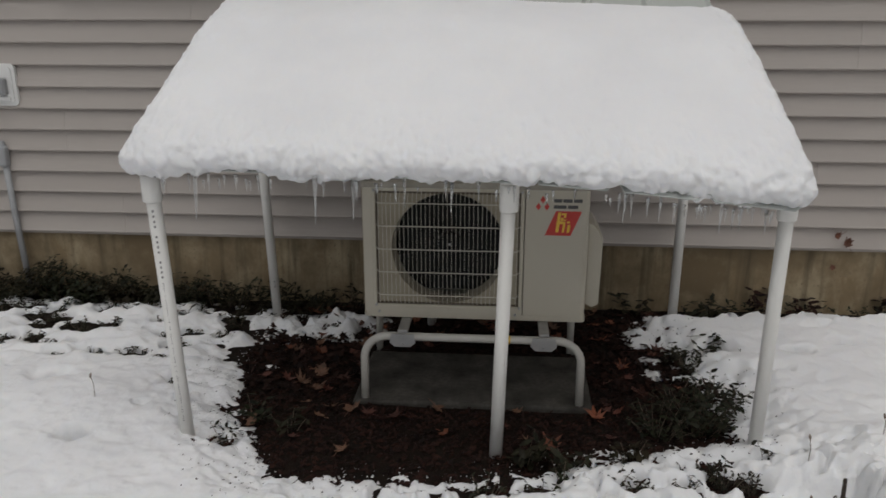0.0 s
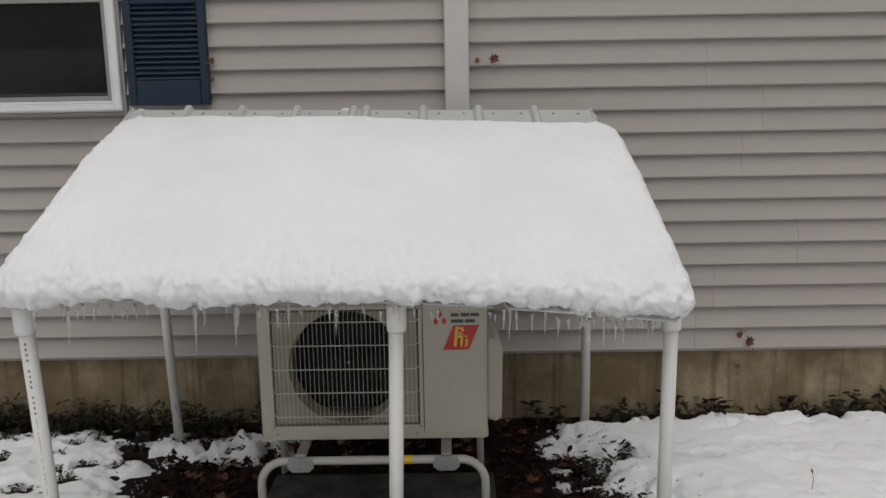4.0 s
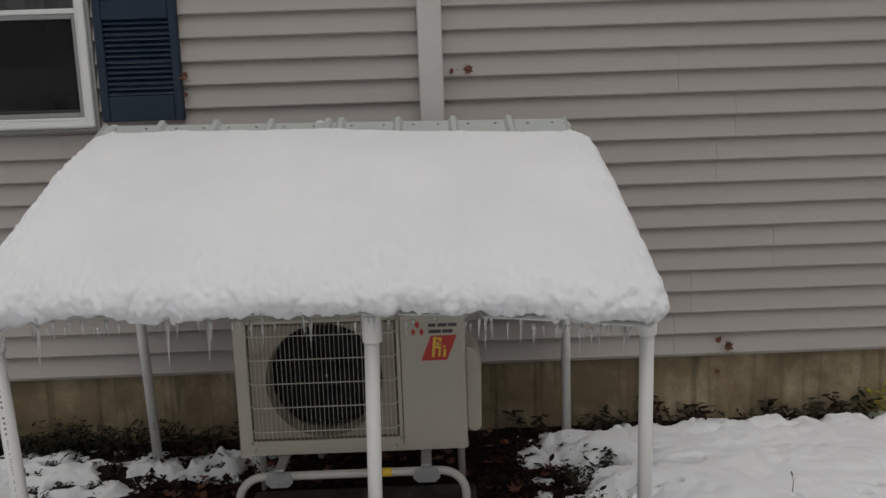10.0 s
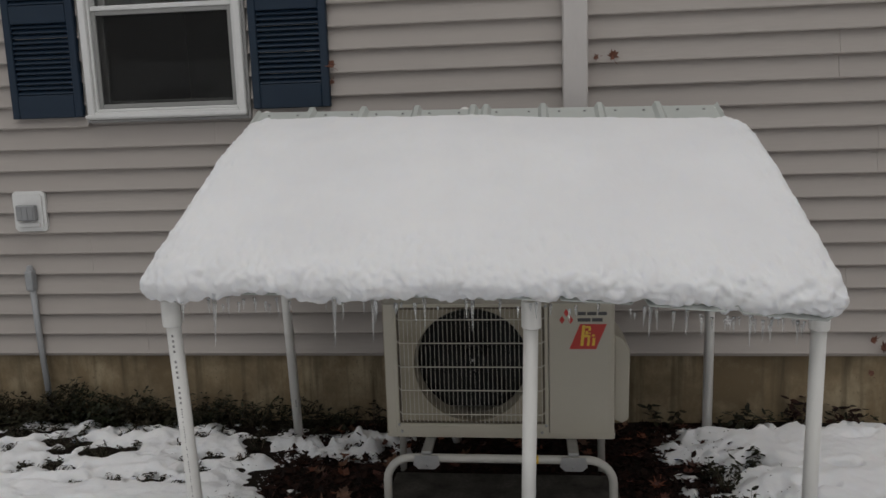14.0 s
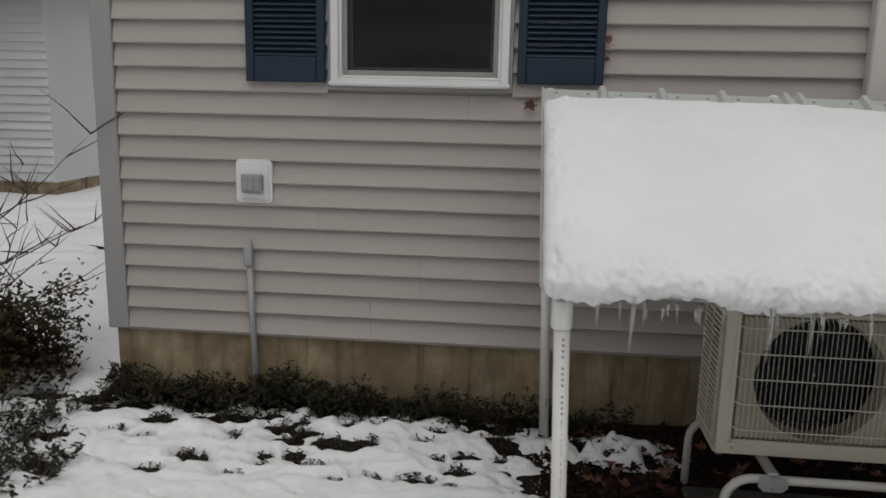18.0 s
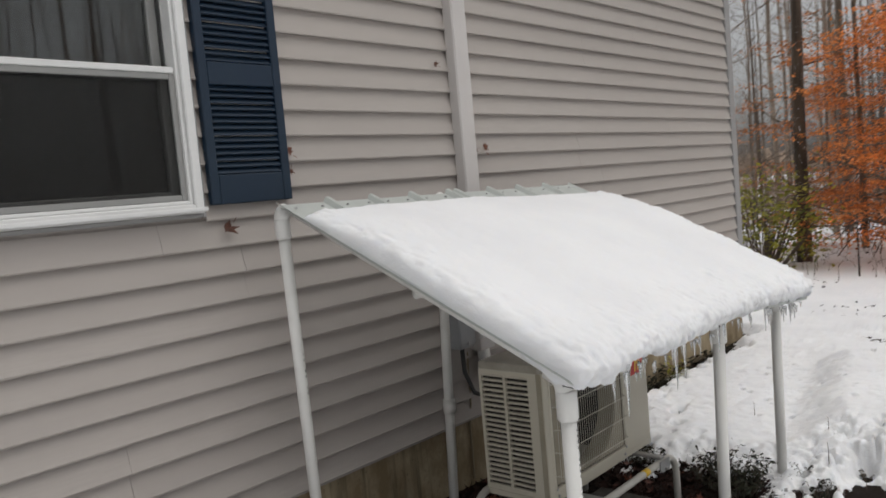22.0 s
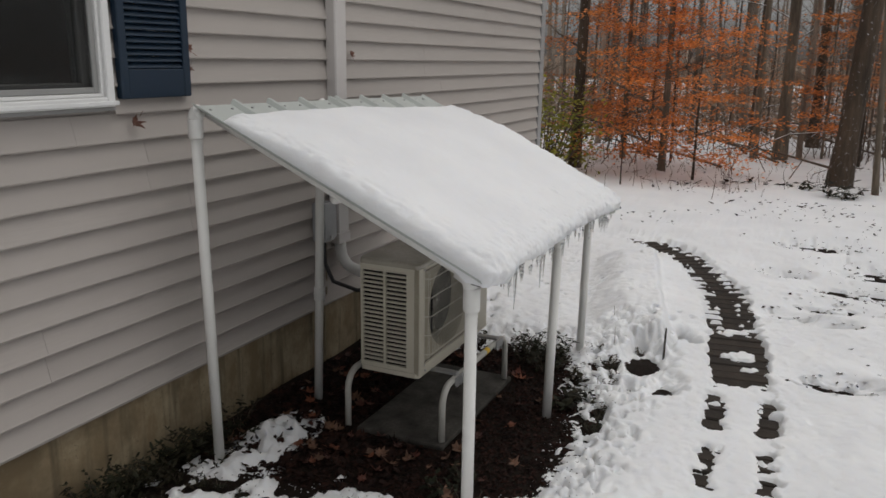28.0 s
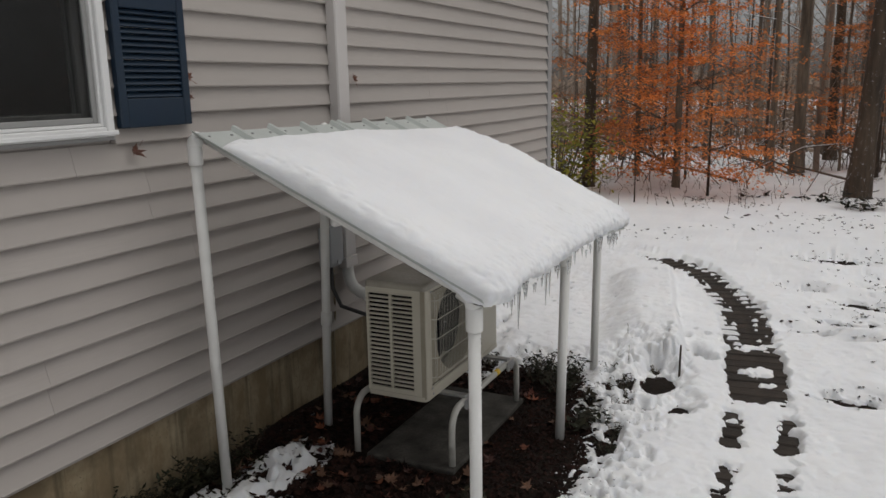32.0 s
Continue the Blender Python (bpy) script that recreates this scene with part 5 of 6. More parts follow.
while count < 3600:
    x, y = _rv.uniform(-1.0, 1.0), _rv.uniform(-1.42, -0.02)
    if not (-0.92 < x < 0.92):
        continue
    if -0.45 < x < 0.45 and -1.03 < y < -0.57:
        continue
    if snow_at(x, y) > soil_at(x, y) + 0.012 and _rv.random() < 0.92:
        count += 1
        continue
    size = _rv.uniform(0.010, 0.028) if y < -0.95 else _rv.uniform(0.018, 0.058)
    leaf_faces(lit, Vector((x, y, snow_at(x, y) + 0.004 + 0.012 * _rv.random())), size, turn(_rv.uniform(-0.55, 0.55), _rv.uniform(-0.55, 0.55), _rv.uniform(0, 6.3)), _rv.random() < 0.4, _rv.uniform(-0.6, 0.9))
    count += 1
tagged(part("leaf_litter", lit, M["litter"]), "matted wet brown leaf litter on the bare soil", "leaf litter", kind="stuff")
chips = bmesh.new()
for k in range(7500):
    x, y = _rv.uniform(-0.95, 0.95), _rv.uniform(-1.52, -0.03)
    if -0.44 < x < 0.44 and -1.03 < y < -0.57:
        continue
    p = Vector((x, y, soil_at(x, y) + 0.003))
    a, L = _rv.uniform(0, 6.3), _rv.uniform(0.004, 0.018)
    d, n = Vector((math.cos(a), math.sin(a), _rv.uniform(-0.2, 0.35))) * L, Vector((-math.sin(a), math.cos(a), 0)) * L * 0.3
    v = [chips.verts.new(q) for q in (p - d - n, p + d - n, p + d + n, p - d + n, p + Vector((0, 0, 0.008)))]
    for q in range(4):
        chips.faces.new((v[q], v[(q + 1) % 4], v[4]))
tagged(part("bark_mulch", chips, M["litter"]), "dark shredded bark mulch on the soil", "mulch", kind="stuff")


# crumbs of snow and specks of mulch where the snow thins out
gc = np.random.RandomState(17)
PX, PY = gc.uniform(-1.15, 1.25, 16000), gc.uniform(-1.75, -0.10, 16000)
SD = inside_distance(PX, PY, BARE)
crumbs, specks = bmesh.new(), bmesh.new()


def grain(bm, p, r):
    v = [bm.verts.new(p + Vector(o) * r * _rv.uniform(0.6, 1.3)) for o in ((1, 0, 0), (0, 1, 0), (-1, 0, 0), (0, -1, 0), (0, 0, 0.8), (0, 0, -0.6))]
    for q in range(4):
        bm.faces.new((v[q], v[(q + 1) % 4], v[4]))
        bm.faces.new((v[(q + 1) % 4], v[q], v[5]))


for x, y, sd in zip(PX, PY, SD):
    x, y = float(x), float(y)
    if -0.055 < sd < 0.03 and _rv.random() < 0.40 * (1 + sd / 0.06) and not (-0.44 < x < 0.44 and -1.03 < y < -0.57):
        grain(crumbs, Vector((x, y, max(snow_at(x, y), soil_at(x, y)) + 0.002)), _rv.uniform(0.0012, 0.0040))
    elif 0.0 < sd < 0.26 and _rv.random() < 0.32 * (1 - sd / 0.27):
        grain(specks, Vector((x, y, snow_at(x, y) + 0.0005)), _rv.uniform(0.0015, 0.0042))
tagged(part("snow_crumbs", crumbs, M["snow"]), "loose crumbs of snow at the edge of the bare soil", "snow", kind="stuff")
tagged(part("mulch_specks", specks, M["litter"]), "dark specks of mulch scattered on the thin snow", "mulch", kind="stuff")


def fallen_leaf(x, y, size, mat, label, z=None, m=None, group="fallen leaves"):
    bm = bmesh.new()
    m = m or turn(_rv.uniform(-0.3, 0.3), _rv.uniform(-0.3, 0.3), _rv.uniform(0, 6.3))
    z = snow_at(x, y) + 0.018 if z is None else z
    leaf_faces(bm, Vector((x, y, z)), size, m, True, _rv.uniform(0.3, 0.9))
    sweep(bm, [Vector((x, y, z)) + m @ Vector((0, -0.45 * size, 0.05 * size)), Vector((x, y, z)) + m @ Vector((0.1 * size, -0.85 * size, 0.12 * size))], [0.0012, 0.0008], 5)
    return tagged(part("fallen_leaf", bm, mat), label, "leaf", group)


_rl = random.Random(31)
LEAF_KINDS = (("leaf_red", "wet dark red maple leaf lying on the leaf litter", 90, 0.030, 0.062), ("leaf_orange", "damp orange maple leaf lying on the leaf litter", 40, 0.035, 0.070), ("leaf_tan", "curled tan maple leaf lying on the leaf litter", 55, 0.030, 0.075))
for mt, words, n_leaves, small_, big_ in LEAF_KINDS:
    for k in range(n_leaves):
        x, y = _rl.uniform(-0.88, 0.85), _rl.uniform(-1.38, -0.05)
        if -0.44 < x < 0.44 and -1.03 < y < -0.57 or (x > 0.55 and y < -0.85) or (y < -1.05 and _rl.random() < 0.8) or snow_at(x, y) > soil_at(x, y) + 0.03:
            continue
        fallen_leaf(x, y, _rl.uniform(small_, big_), M[mt], words)
for x, y, sz, mt in ((-0.42, -1.08, 0.075, "leaf_tan"), (-0.50, -1.06, 0.06, "leaf_tan"), (-0.36, -1.10, 0.06, "leaf_red"), (-0.53, -1.12, 0.05, "leaf_tan"), (0.44, -1.06, 0.085, "leaf_orange"), (0.27, -1.27, 0.09, "leaf_orange"), (0.47, -1.21, 0.05, "leaf_red"), (0.52, -1.02, 0.05, "leaf_red")):
    fallen_leaf(x, y, sz, M[mt], {"leaf_tan": "pale tan maple leaf before the concrete slab", "leaf_red": "wet dark red maple leaf lying on the soil", "leaf_orange": "bright orange maple leaf lying on the soil"}[mt])
up_right = lambda rz: turn(radians(80), 0, 0) @ turn(0, 0, rz)
for x, z, s, rz in ((0.478, 1.650, 0.065, 0.3), (0.408, 1.645, 0.042, 1.7), (-1.045, 1.395, 0.075, 2.2), (0.160, 2.045, 0.045, 1.1), (-0.742, 1.660, 0.06, 0.7), (-0.744, 1.585, 0.04, 2.6), (1.645, 0.365, 0.075, 0.4), (1.60, 0.400, 0.055, 2.0)):
    fallen_leaf(x, -0.030, s * 0.8, M["leaf_brown"], "small brown leaf stuck to the siding", z=z, m=up_right(rz), group="leaves stuck to the wall")
fallen_leaf(1.60, -0.02, 0.035, M["leaf_brown"], "small brown leaf stuck to the foundation", z=0.245, m=up_right(0.5), group="leaves stuck to the wall")


def low_plant(x, y, n, spread_, tall, leaf, mat, label, name="groundcover_plant", group="low plants in the snow"):
    z0 = soil_at(x, y)
    pl = thing(name, label, "plant", (x, y, z0), group)
    leaves, stems = bmesh.new(), bmesh.new()
    for k in range(n):
        a, d, h = _rv.uniform(0, 6.3), spread_ * math.sqrt(_rv.random()), tall * _rv.uniform(0.45, 1.0)
        foot = Vector((x + 0.5 * d * math.cos(a), y + 0.5 * d * math.sin(a), z0 - 0.01))
        b = a + _rv.uniform(-1.2, 1.2)
        tip = Vector((x + d * math.cos(a) + 0.35 * h * math.cos(b), y + d * math.sin(a) + 0.35 * h * math.sin(b), z0 + h))
        mid_ = foot.lerp(tip, 0.55) + Vector((0, 0, 0.12 * h))
        sweep(stems, [foot, mid_, tip], [0.0015, 0.0012, 0.0008], 4, False)
        pairs = 3 if h < 0.09 else 4
        for q in range(pairs):
            w = 0.35 + 0.65 * (q + _rv.uniform(-0.2, 0.2)) / (pairs - 1)
            at = mid_.lerp(tip, max(0.0, min(1.0, (w - 0.55) / 0.45))) if w > 0.55 else foot.lerp(mid_, w / 0.55)
            turn_ = q * 1.57 + b
            for side in (0, math.pi):
                m = turn(0, 0, turn_ + side + _rv.uniform(-0.5, 0.5)) @ turn(_rv.uniform(-0.75, 0.45), _rv.uniform(-0.5, 0.5), 0)
                s = leaf * _rv.uniform(0.55, 1.1)
                leaf_faces(leaves, at + m @ Vector((0, s * 0.5, 0)), s, m, False, _rv.uniform(-0.6, 0.3))
    tagged(part("stem_tuft", stems, M["twig"], pl), kind="stuff")
    tagged(part("foliage", leaves, mat, pl), kind="stuff")
    return pl


for x, y, n, sp, t, lf in ((0.64, -1.15, 26, 0.10, 0.11, 0.032), (0.78, -1.10, 40, 0.11, 0.14, 0.034), (0.86, -0.98, 26, 0.09, 0.13, 0.032), (0.72, -0.98, 16, 0.09, 0.10, 0.03), (0.84, -0.66, 14, 0.05, 0.09, 0.03), (0.80, -0.56, 10, 0.05, 0.08, 0.03),
                           (0.95, -0.52, 7, 0.04, 0.11, 0.04), (0.20, -1.36, 8, 0.05, 0.10, 0.05), (0.33, -1.40, 8, 0.06, 0.08, 0.045), (0.52, -1.36, 7, 0.05, 0.08, 0.045), (-0.62, -1.20, 6, 0.05, 0.08, 0.04), (-0.76, -1.16, 6, 0.05, 0.09, 0.04)):
    low_plant(x, y, n, sp, t, lf, M["green_leaf"], "dark evergreen groundcover clump at the edge of the snow")
for x, y in ((0.45, -1.47), (0.74, -1.42), (0.30, -1.50), (0.95, -1.33), (-0.80, -1.30), (1.02, -0.60)):
    low_plant(x, y, 4, 0.03, 0.095, 0.027, M["green_leaf"], "dark leafy sprig poking out of the thin snow", "snow_sprig", "sprigs in the thin snow")
for k, (x, y, r) in enumerate(PITS):
    if r > 0.02 and x < 2.1 and y > -1.58:
        low_plant(x, y, 4 + int(r * 170), r * (0.8 if x < -0.9 else 1.0), (0.024 + 0.42 * r) if x < -0.9 else (0.045 + 0.4 * r), 0.013 + 0.17 * r, M["green_leaf"], "small dark plant poking through the snow")
# plants along the foundation
ivy = bmesh.new()
for k in range(2250 + 900):
    x = _rv.uniform(-2.96, -0.70) if k < 2900 else _rv.uniform(0.95, 3.4)
    y = -abs(_rv.gauss(0.0, 0.09 if k < 2900 else 0.06)) - 0.02
    if snow_at(x, y) - soil_at(x, y) > 0.030:
        continue
    if k < 2900 and x > -1.5 and _rv.random() < 0.55:
        continue
    crest = 0.06 + (0.055 if x < -1.5 else 0.0) * min(1.0, (-1.5 - x) / 0.6 if x < -1.5 else 0.0) + 0.06 * math.sin(x * 5.1) * math.sin(x * 11.7 + 1.0) + 0.05 * _rv.random()
    p = Vector((x, y, soil_at(x, y) + (0.02 + _rv.random() * max(0.04, crest * (1 - abs(y) * 1.8)) if k < 2900 else _rv.uniform(0.02, 0.07))))
    for q in range(4):
        m = turn(0, 0, q * 1.57 + _rv.uniform(-0.4, 0.4)) @ turn(_rv.uniform(-0.6, 0.8), _rv.uniform(-0.3, 0.3), 0)
        s = _rv.uniform(0.013, 0.030)
        leaf_faces(ivy, p + m @ Vector((0, s * 0.5, 0)), s, m, False, _rv.uniform(-0.4, 0.2))
tagged(part("creeping_ground_cover", ivy, M["green_leaf"]), "dark evergreen ground cover creeping along the foundation", "ground cover", kind="stuff")
for x, h in ((-1.42, 0.20), (-1.30, 0.16), (-1.18, 0.14), (-1.90, 0.13), (-0.62, 0.16), (-1.62, 0.12), (-2.1, 0.12)):
    low_plant(x, -0.07, 12, 0.07, h, 0.032, M["green_leaf"], "dark leafy sprig against the foundation", "foundation_sprig", "sprigs along the foundation")
for x, h, mt in ((1.30, 0.14, "litter"), (1.48, 0.13, "litter"), (1.86, 0.10, "litter"), (2.02, 0.12, "green_leaf"), (2.22, 0.15, "green_leaf"), (2.36, 0.20, "holly"), (2.6, 0.12, "litter"), (1.06, 0.12, "green_leaf"), (0.70, 0.10, "green_leaf"), (2.9, 0.12, "green_leaf")):
    low_plant(x, -0.07, 6, 0.06, h, 0.055, M[mt], "withered plant against the foundation", "foundation_plant", "plants along the foundation")
# dry stalks standing out of the snow
for x, y, h in ((1.02, -1.42, 0.10), (1.25, -1.36, 0.06), (-1.3, -1.2, 0.08), (1.55, -0.9, 0.07), (0.98, -1.58, 0.07)):
    z = snow_at(x, y)
    st = thing("dry_stalk", "thin dry weed stalk standing in the snow", "stalk", (x, y, z), "dry stalks")
    part("stem", bar([(x, y, z - 0.05), (x + 0.004, y, z + h * 0.6), (x - 0.003, y, z + h)], [0.0015, 0.0013, 0.0008], 5), M["twig"], st)
    bm = bmesh.new()
    leaf_faces(bm, Vector((x - 0.003, y, z + h)), 0.02, turn(1.0, 0, 0), False)
    part("seed_head", bm, M["twig"], st)

gs = thing("garden_stake", "thin dark stake at the end of the raised snowy bed", "stake", (1.0, -1.70, 0.05))
part("stem", bar([(1.0, -1.70, 0.02), (1.003, -1.70, 0.12), (1.0, -1.702, 0.215)], [0.006, 0.006, 0.005], 6), M["bark_dark"], gs)

# ---------------------------------------------------------------- paved way
way = thing("paved_way", "curved way of wet dark narrow pavers through the snow", "path", (1.7, -2.0, 0.0), kind="structure")
acc = []
for (ax, ay), (bx, by) in zip(PATH_LINE, PATH_LINE[1:]):
    L = math.hypot(bx - ax, by - ay)
    for k in range(int(L / 0.005)):
        t = k * 0.005 / L
        acc.append((ax + (bx - ax) * t, ay + (by - ay) * t, math.atan2(by - ay, bx - ax)))
arr = np.array(acc)
for c in (0, 1, 2):
    pad = np.pad(arr[:, c], 60, mode="edge")
    arr[:, c] = np.convolve(pad, np.ones(121) / 121, mode="valid")
paver_mesh = bpy.data.meshes.new("paver")
pb_ = boxed(-0.0475, 0.0475, -0.165, 0.165, -0.08, 0.012, bevel=0.006)
pb_.to_mesh(paver_mesh)
pb_.free()
paver_mesh.materials.append(M["paver"])
_rw = random.Random(5)
for k in range(0, len(arr), 21):
    x, y, a = arr[k]
    ob = hook(new("paver", paver_mesh), way)
    ob.matrix_basis = Matrix.Translation((x, y, 0.036 + _rw.uniform(-0.003, 0.004))) @ Matrix.Rotation(a + _rw.uniform(-0.02, 0.02), 4, "Z") @ Matrix.Rotation(_rw.uniform(-0.015, 0.015), 4, "X")

# ---------------------------------------------------------------- trees
_rt = random.Random(13)


def limb(bm, p, d, length, r, depth, rng, twigs, steps=5):
    pts, rad = [Vector(p)], [r]
    d = Vector(d).normalized()
    for k in range(steps):
        d = (d + Vector((rng.uniform(-1, 1), rng.uniform(-1, 1), rng.uniform(-0.6, 0.9))) * 0.16).normalized()
        pts.append(pts[-1] + d * length / steps)
        rad.append(r * (1 - 0.85 * (k + 1) / steps))
    sweep(bm, pts, rad, 6 if r > 0.03 else 4, False)
    if depth > 0:
        for k in range(rng.randint(3, 5)):
            i = rng.randint(1, steps)
            a = rng.uniform(0, 6.3)
            side = Vector((math.cos(a), math.sin(a), rng.uniform(0.0, 0.7)))
            limb(bm, pts[i], d * 0.5 + side, length * rng.uniform(0.35, 0.6), max(rad[i] * 0.6, 0.004), depth - 1, rng, twigs, 4)
    twigs.append((pts[-1], d))


def leaf_sprays(rng, at, crown_r, crown_z, count, size):
    """Leaves held in flat, slightly drooping sprays, tier over tier, as arrays of place, size and turn."""
    g = np.random.RandomState(rng.randint(0, 99999))
    n_spray = max(8, count // 110)
    zz = crown_z[0] + (crown_z[1] - crown_z[0]) * g.rand(n_spray) ** 1.15
    shape = 1.0 - 0.72 * np.abs((zz - crown_z[0]) / (crown_z[1] - crown_z[0]) - 0.25)
    a, d = g.rand(n_spray) * 6.283, crown_r * shape * np.sqrt(g.rand(n_spray))
    c = np.stack([at[0] + d * np.cos(a), at[1] + d * np.sin(a), at[2] + zz - 0.10 * d], -1)
    k = g.randint(0, n_spray, count)
    along, across = g.randn(count) * 0.27, g.randn(count) * 0.12
    p = c[k] + np.stack([along * np.cos(a[k]) - across * np.sin(a[k]), along * np.sin(a[k]) + across * np.cos(a[k]), g.randn(count) * 0.030 - 0.14 * np.abs(along)], -1)
    return p, size * (0.6 + 0.8 * g.rand(count)), g


def foliage(name, sprays, mat, parent=None, label=""):
    """Many small four-cornered leaves as one mesh."""
    p, s, g = sprays
    n = len(p)
    e = g.rand(n, 3) * [1.2, 1.2, 6.283] - [0.6, 0.6, 0]
    cz, sz, cx, sx, cy, sy = np.cos(e[:, 2]), np.sin(e[:, 2]), np.cos(e[:, 0]), np.sin(e[:, 0]), np.cos(e[:, 1]), np.sin(e[:, 1])
    u = np.stack([cz * cy, sz * cy, -sy], -1)
    v = np.stack([-sz * cx, cz * cx, sx], -1)
    s = s[:, None]
    V = np.stack([p - v * s * 0.5, p + u * s * 0.28, p + v * s * 0.5, p - u * s * 0.28], 1).reshape(-1, 3)
    me = bpy.data.meshes.new(name)
    me.from_pydata(V.tolist(), [], np.arange(4 * n).reshape(n, 4).tolist())
    return part_of(name, me, mat, parent, label)


def tree(x, y, r, h, bark, label, lean=(0, 0), first=3.0, limbs=9, depth=2, leaves=None, n_leaf=0, leaf=0.07, crown_r=2.0, crown_z=(1.0, 5.0), name="bare_tree", group="trees at the edge of the wood", flare=1.5):
    rng = random.Random(int(x * 971 + y * 377))
    z0 = soil_at(x, y)
    tr = thing(name, label, "tree", (x, y, z0), group)
    bm, pts, rad = bmesh.new(), [], []
    n = 14
    for k in range(n + 1):
        w = k / n
        pts.append(Vector((x + lean[0] * w * h + rng.uniform(-1, 1) * 0.03 * w * h * 0.15, y + lean[1] * w * h + rng.uniform(-1, 1) * 0.03 * w * h * 0.15, z0 - 0.15 + w * h)))
        rad.append(r * (1 - 0.75 * w) * (1 + (flare - 1) * max(0, 1 - w * h / 0.7) ** 2))
    sweep(bm, pts, rad, 14 if r > 0.1 else 8, False)
    part("trunk", bm, bark, tr, smooth=True)
    cr, tw = bmesh.new(), []
    for k in range(limbs):
        w = min(0.97, (first + (h - first) * (k + rng.random()) / limbs) / h)
        i = min(n, int(w * n))
        a = rng.uniform(0, 6.3)
        L = crown_r * (1.15 - 0.6 * w) * rng.uniform(0.7, 1.2)
        limb(cr, pts[i], (math.cos(a), math.sin(a), rng.uniform(0.1, 0.7)), L, max(rad[i] * 0.45, 0.008), depth, rng, tw)
    part("crown", cr, bark, tr)
    if leaves:
        foliage("foliage", leaf_sprays(rng, (x, y, z0), crown_r, crown_z, n_leaf, leaf), leaves, tr, "thin tiers of clinging leaves")
    return tr


tree(8.20, -2.72, 0.140, 13, M["bark_flecked"], "thick dark trunk of a bare tree in the snow", lean=(0.0, -0.055), first=4.0, limbs=8, flare=1.35)
tree(8.35, 0.86, 0.090, 12, M["bark_flecked"], "dark snow-flecked bare tree near the house corner", lean=(0.01, -0.01), first=4.0, limbs=8, flare=1.3)
tree(11.3, -1.90, 0.10, 14, M["bark"], "grey-brown bare tree at the wood's edge", first=3.0, limbs=12, flare=1.5)
tree(7.65, -3.14, 0.04, 9, M["bark"], "slim leaning grey sapling in the snow", lean=(-0.05, 0.07), first=3.5, limbs=6, depth=1, crown_r=1.2, flare=1.2)
tree(8.50, -0.40, 0.055, 7.5, M["bark"], "young beech holding copper-orange leaves", first=0.9, limbs=20, depth=1, crown_r=1.55, leaves=M["beech"], n_leaf=15500, leaf=0.054, crown_z=(0.45, 3.3), name="copper_beech", flare=1.3)
tree(9.8, 0.45, 0.05, 6.5, M["bark"], "small beech with faded orange leaves", first=0.8, limbs=14, depth=1, crown_r=1.2, leaves=M["beech"], n_leaf=6500, leaf=0.055, crown_z=(0.7, 3.2), name="copper_beech", flare=1.2)
tree(7.86, -0.93, 0.022, 2.0, M["bark_dark"], "thin dark sapling beside the beech", first=0.6, limbs=8, depth=1, crown_r=0.5, flare=1.1)
tree(9.6, -4.2, 0.08, 8, M["bark"], "beech with fading orange and green leaves", first=1.5, limbs=14, depth=1, crown_r=1.7, leaves=M["beech_dull"], n_leaf=5500, leaf=0.06, crown_z=(1.2, 6.0), name="copper_beech", flare=1.3)
tree(13.67, -2.40, 0.10, 13, M["bark_flecked"], "dark slender bare tree inside the wood", first=4, limbs=8)
tree(13.0, -0.2, 0.05, 12, M["bark"], "slender grey bare tree inside the wood", first=4, limbs=8)
tree(10.6, -3.05, 0.03, 12, M["bark_dark"], "dark slender bare tree inside the wood", first=4, limbs=7)
tree(11.08, -1.50, 0.055, 12, M["bark"], "slender grey bare tree inside the wood", first=4, limbs=7)
tree(12.4, 1.3, 0.06, 13, M["bark"], "slender grey bare tree inside the wood", first=4, limbs=8)
tree(10.2, 1.35, 0.06, 7, M["bark"], "beech with clinging rust-coloured leaves", first=1.0, limbs=12, depth=1, crown_r=1.1, leaves=M["beech_dull"], n_leaf=5500, leaf=0.055, crown_z=(0.6, 5.5), name="copper_beech", flare=1.2)
tree(12.6, -3.6, 0.06, 8, M["bark"], "beech with clinging rust-coloured leaves", first=1.5, limbs=12, depth=1, crown_r=1.4, leaves=M["beech_dull"], n_leaf=5500, leaf=0.06, crown_z=(1.5, 6.0), name="copper_beech", flare=1.2)
tree(6.87, -0.16, 0.014, 0.9, M["bark_dark"], "short dark stem poking out of the snow", first=0.4, limbs=3, depth=0, crown_r=0.25, flare=1.0, name="dead_sapling")

tree(11.6, -2.55, 0.025, 5, M["bark"], "small beech with bright orange leaves beside a dark trunk", first=1.0, limbs=12, depth=1, crown_r=0.75, leaves=M["beech"], n_leaf=2600, leaf=0.06, crown_z=(0.6, 3.2), name="copper_beech", flare=1.1)
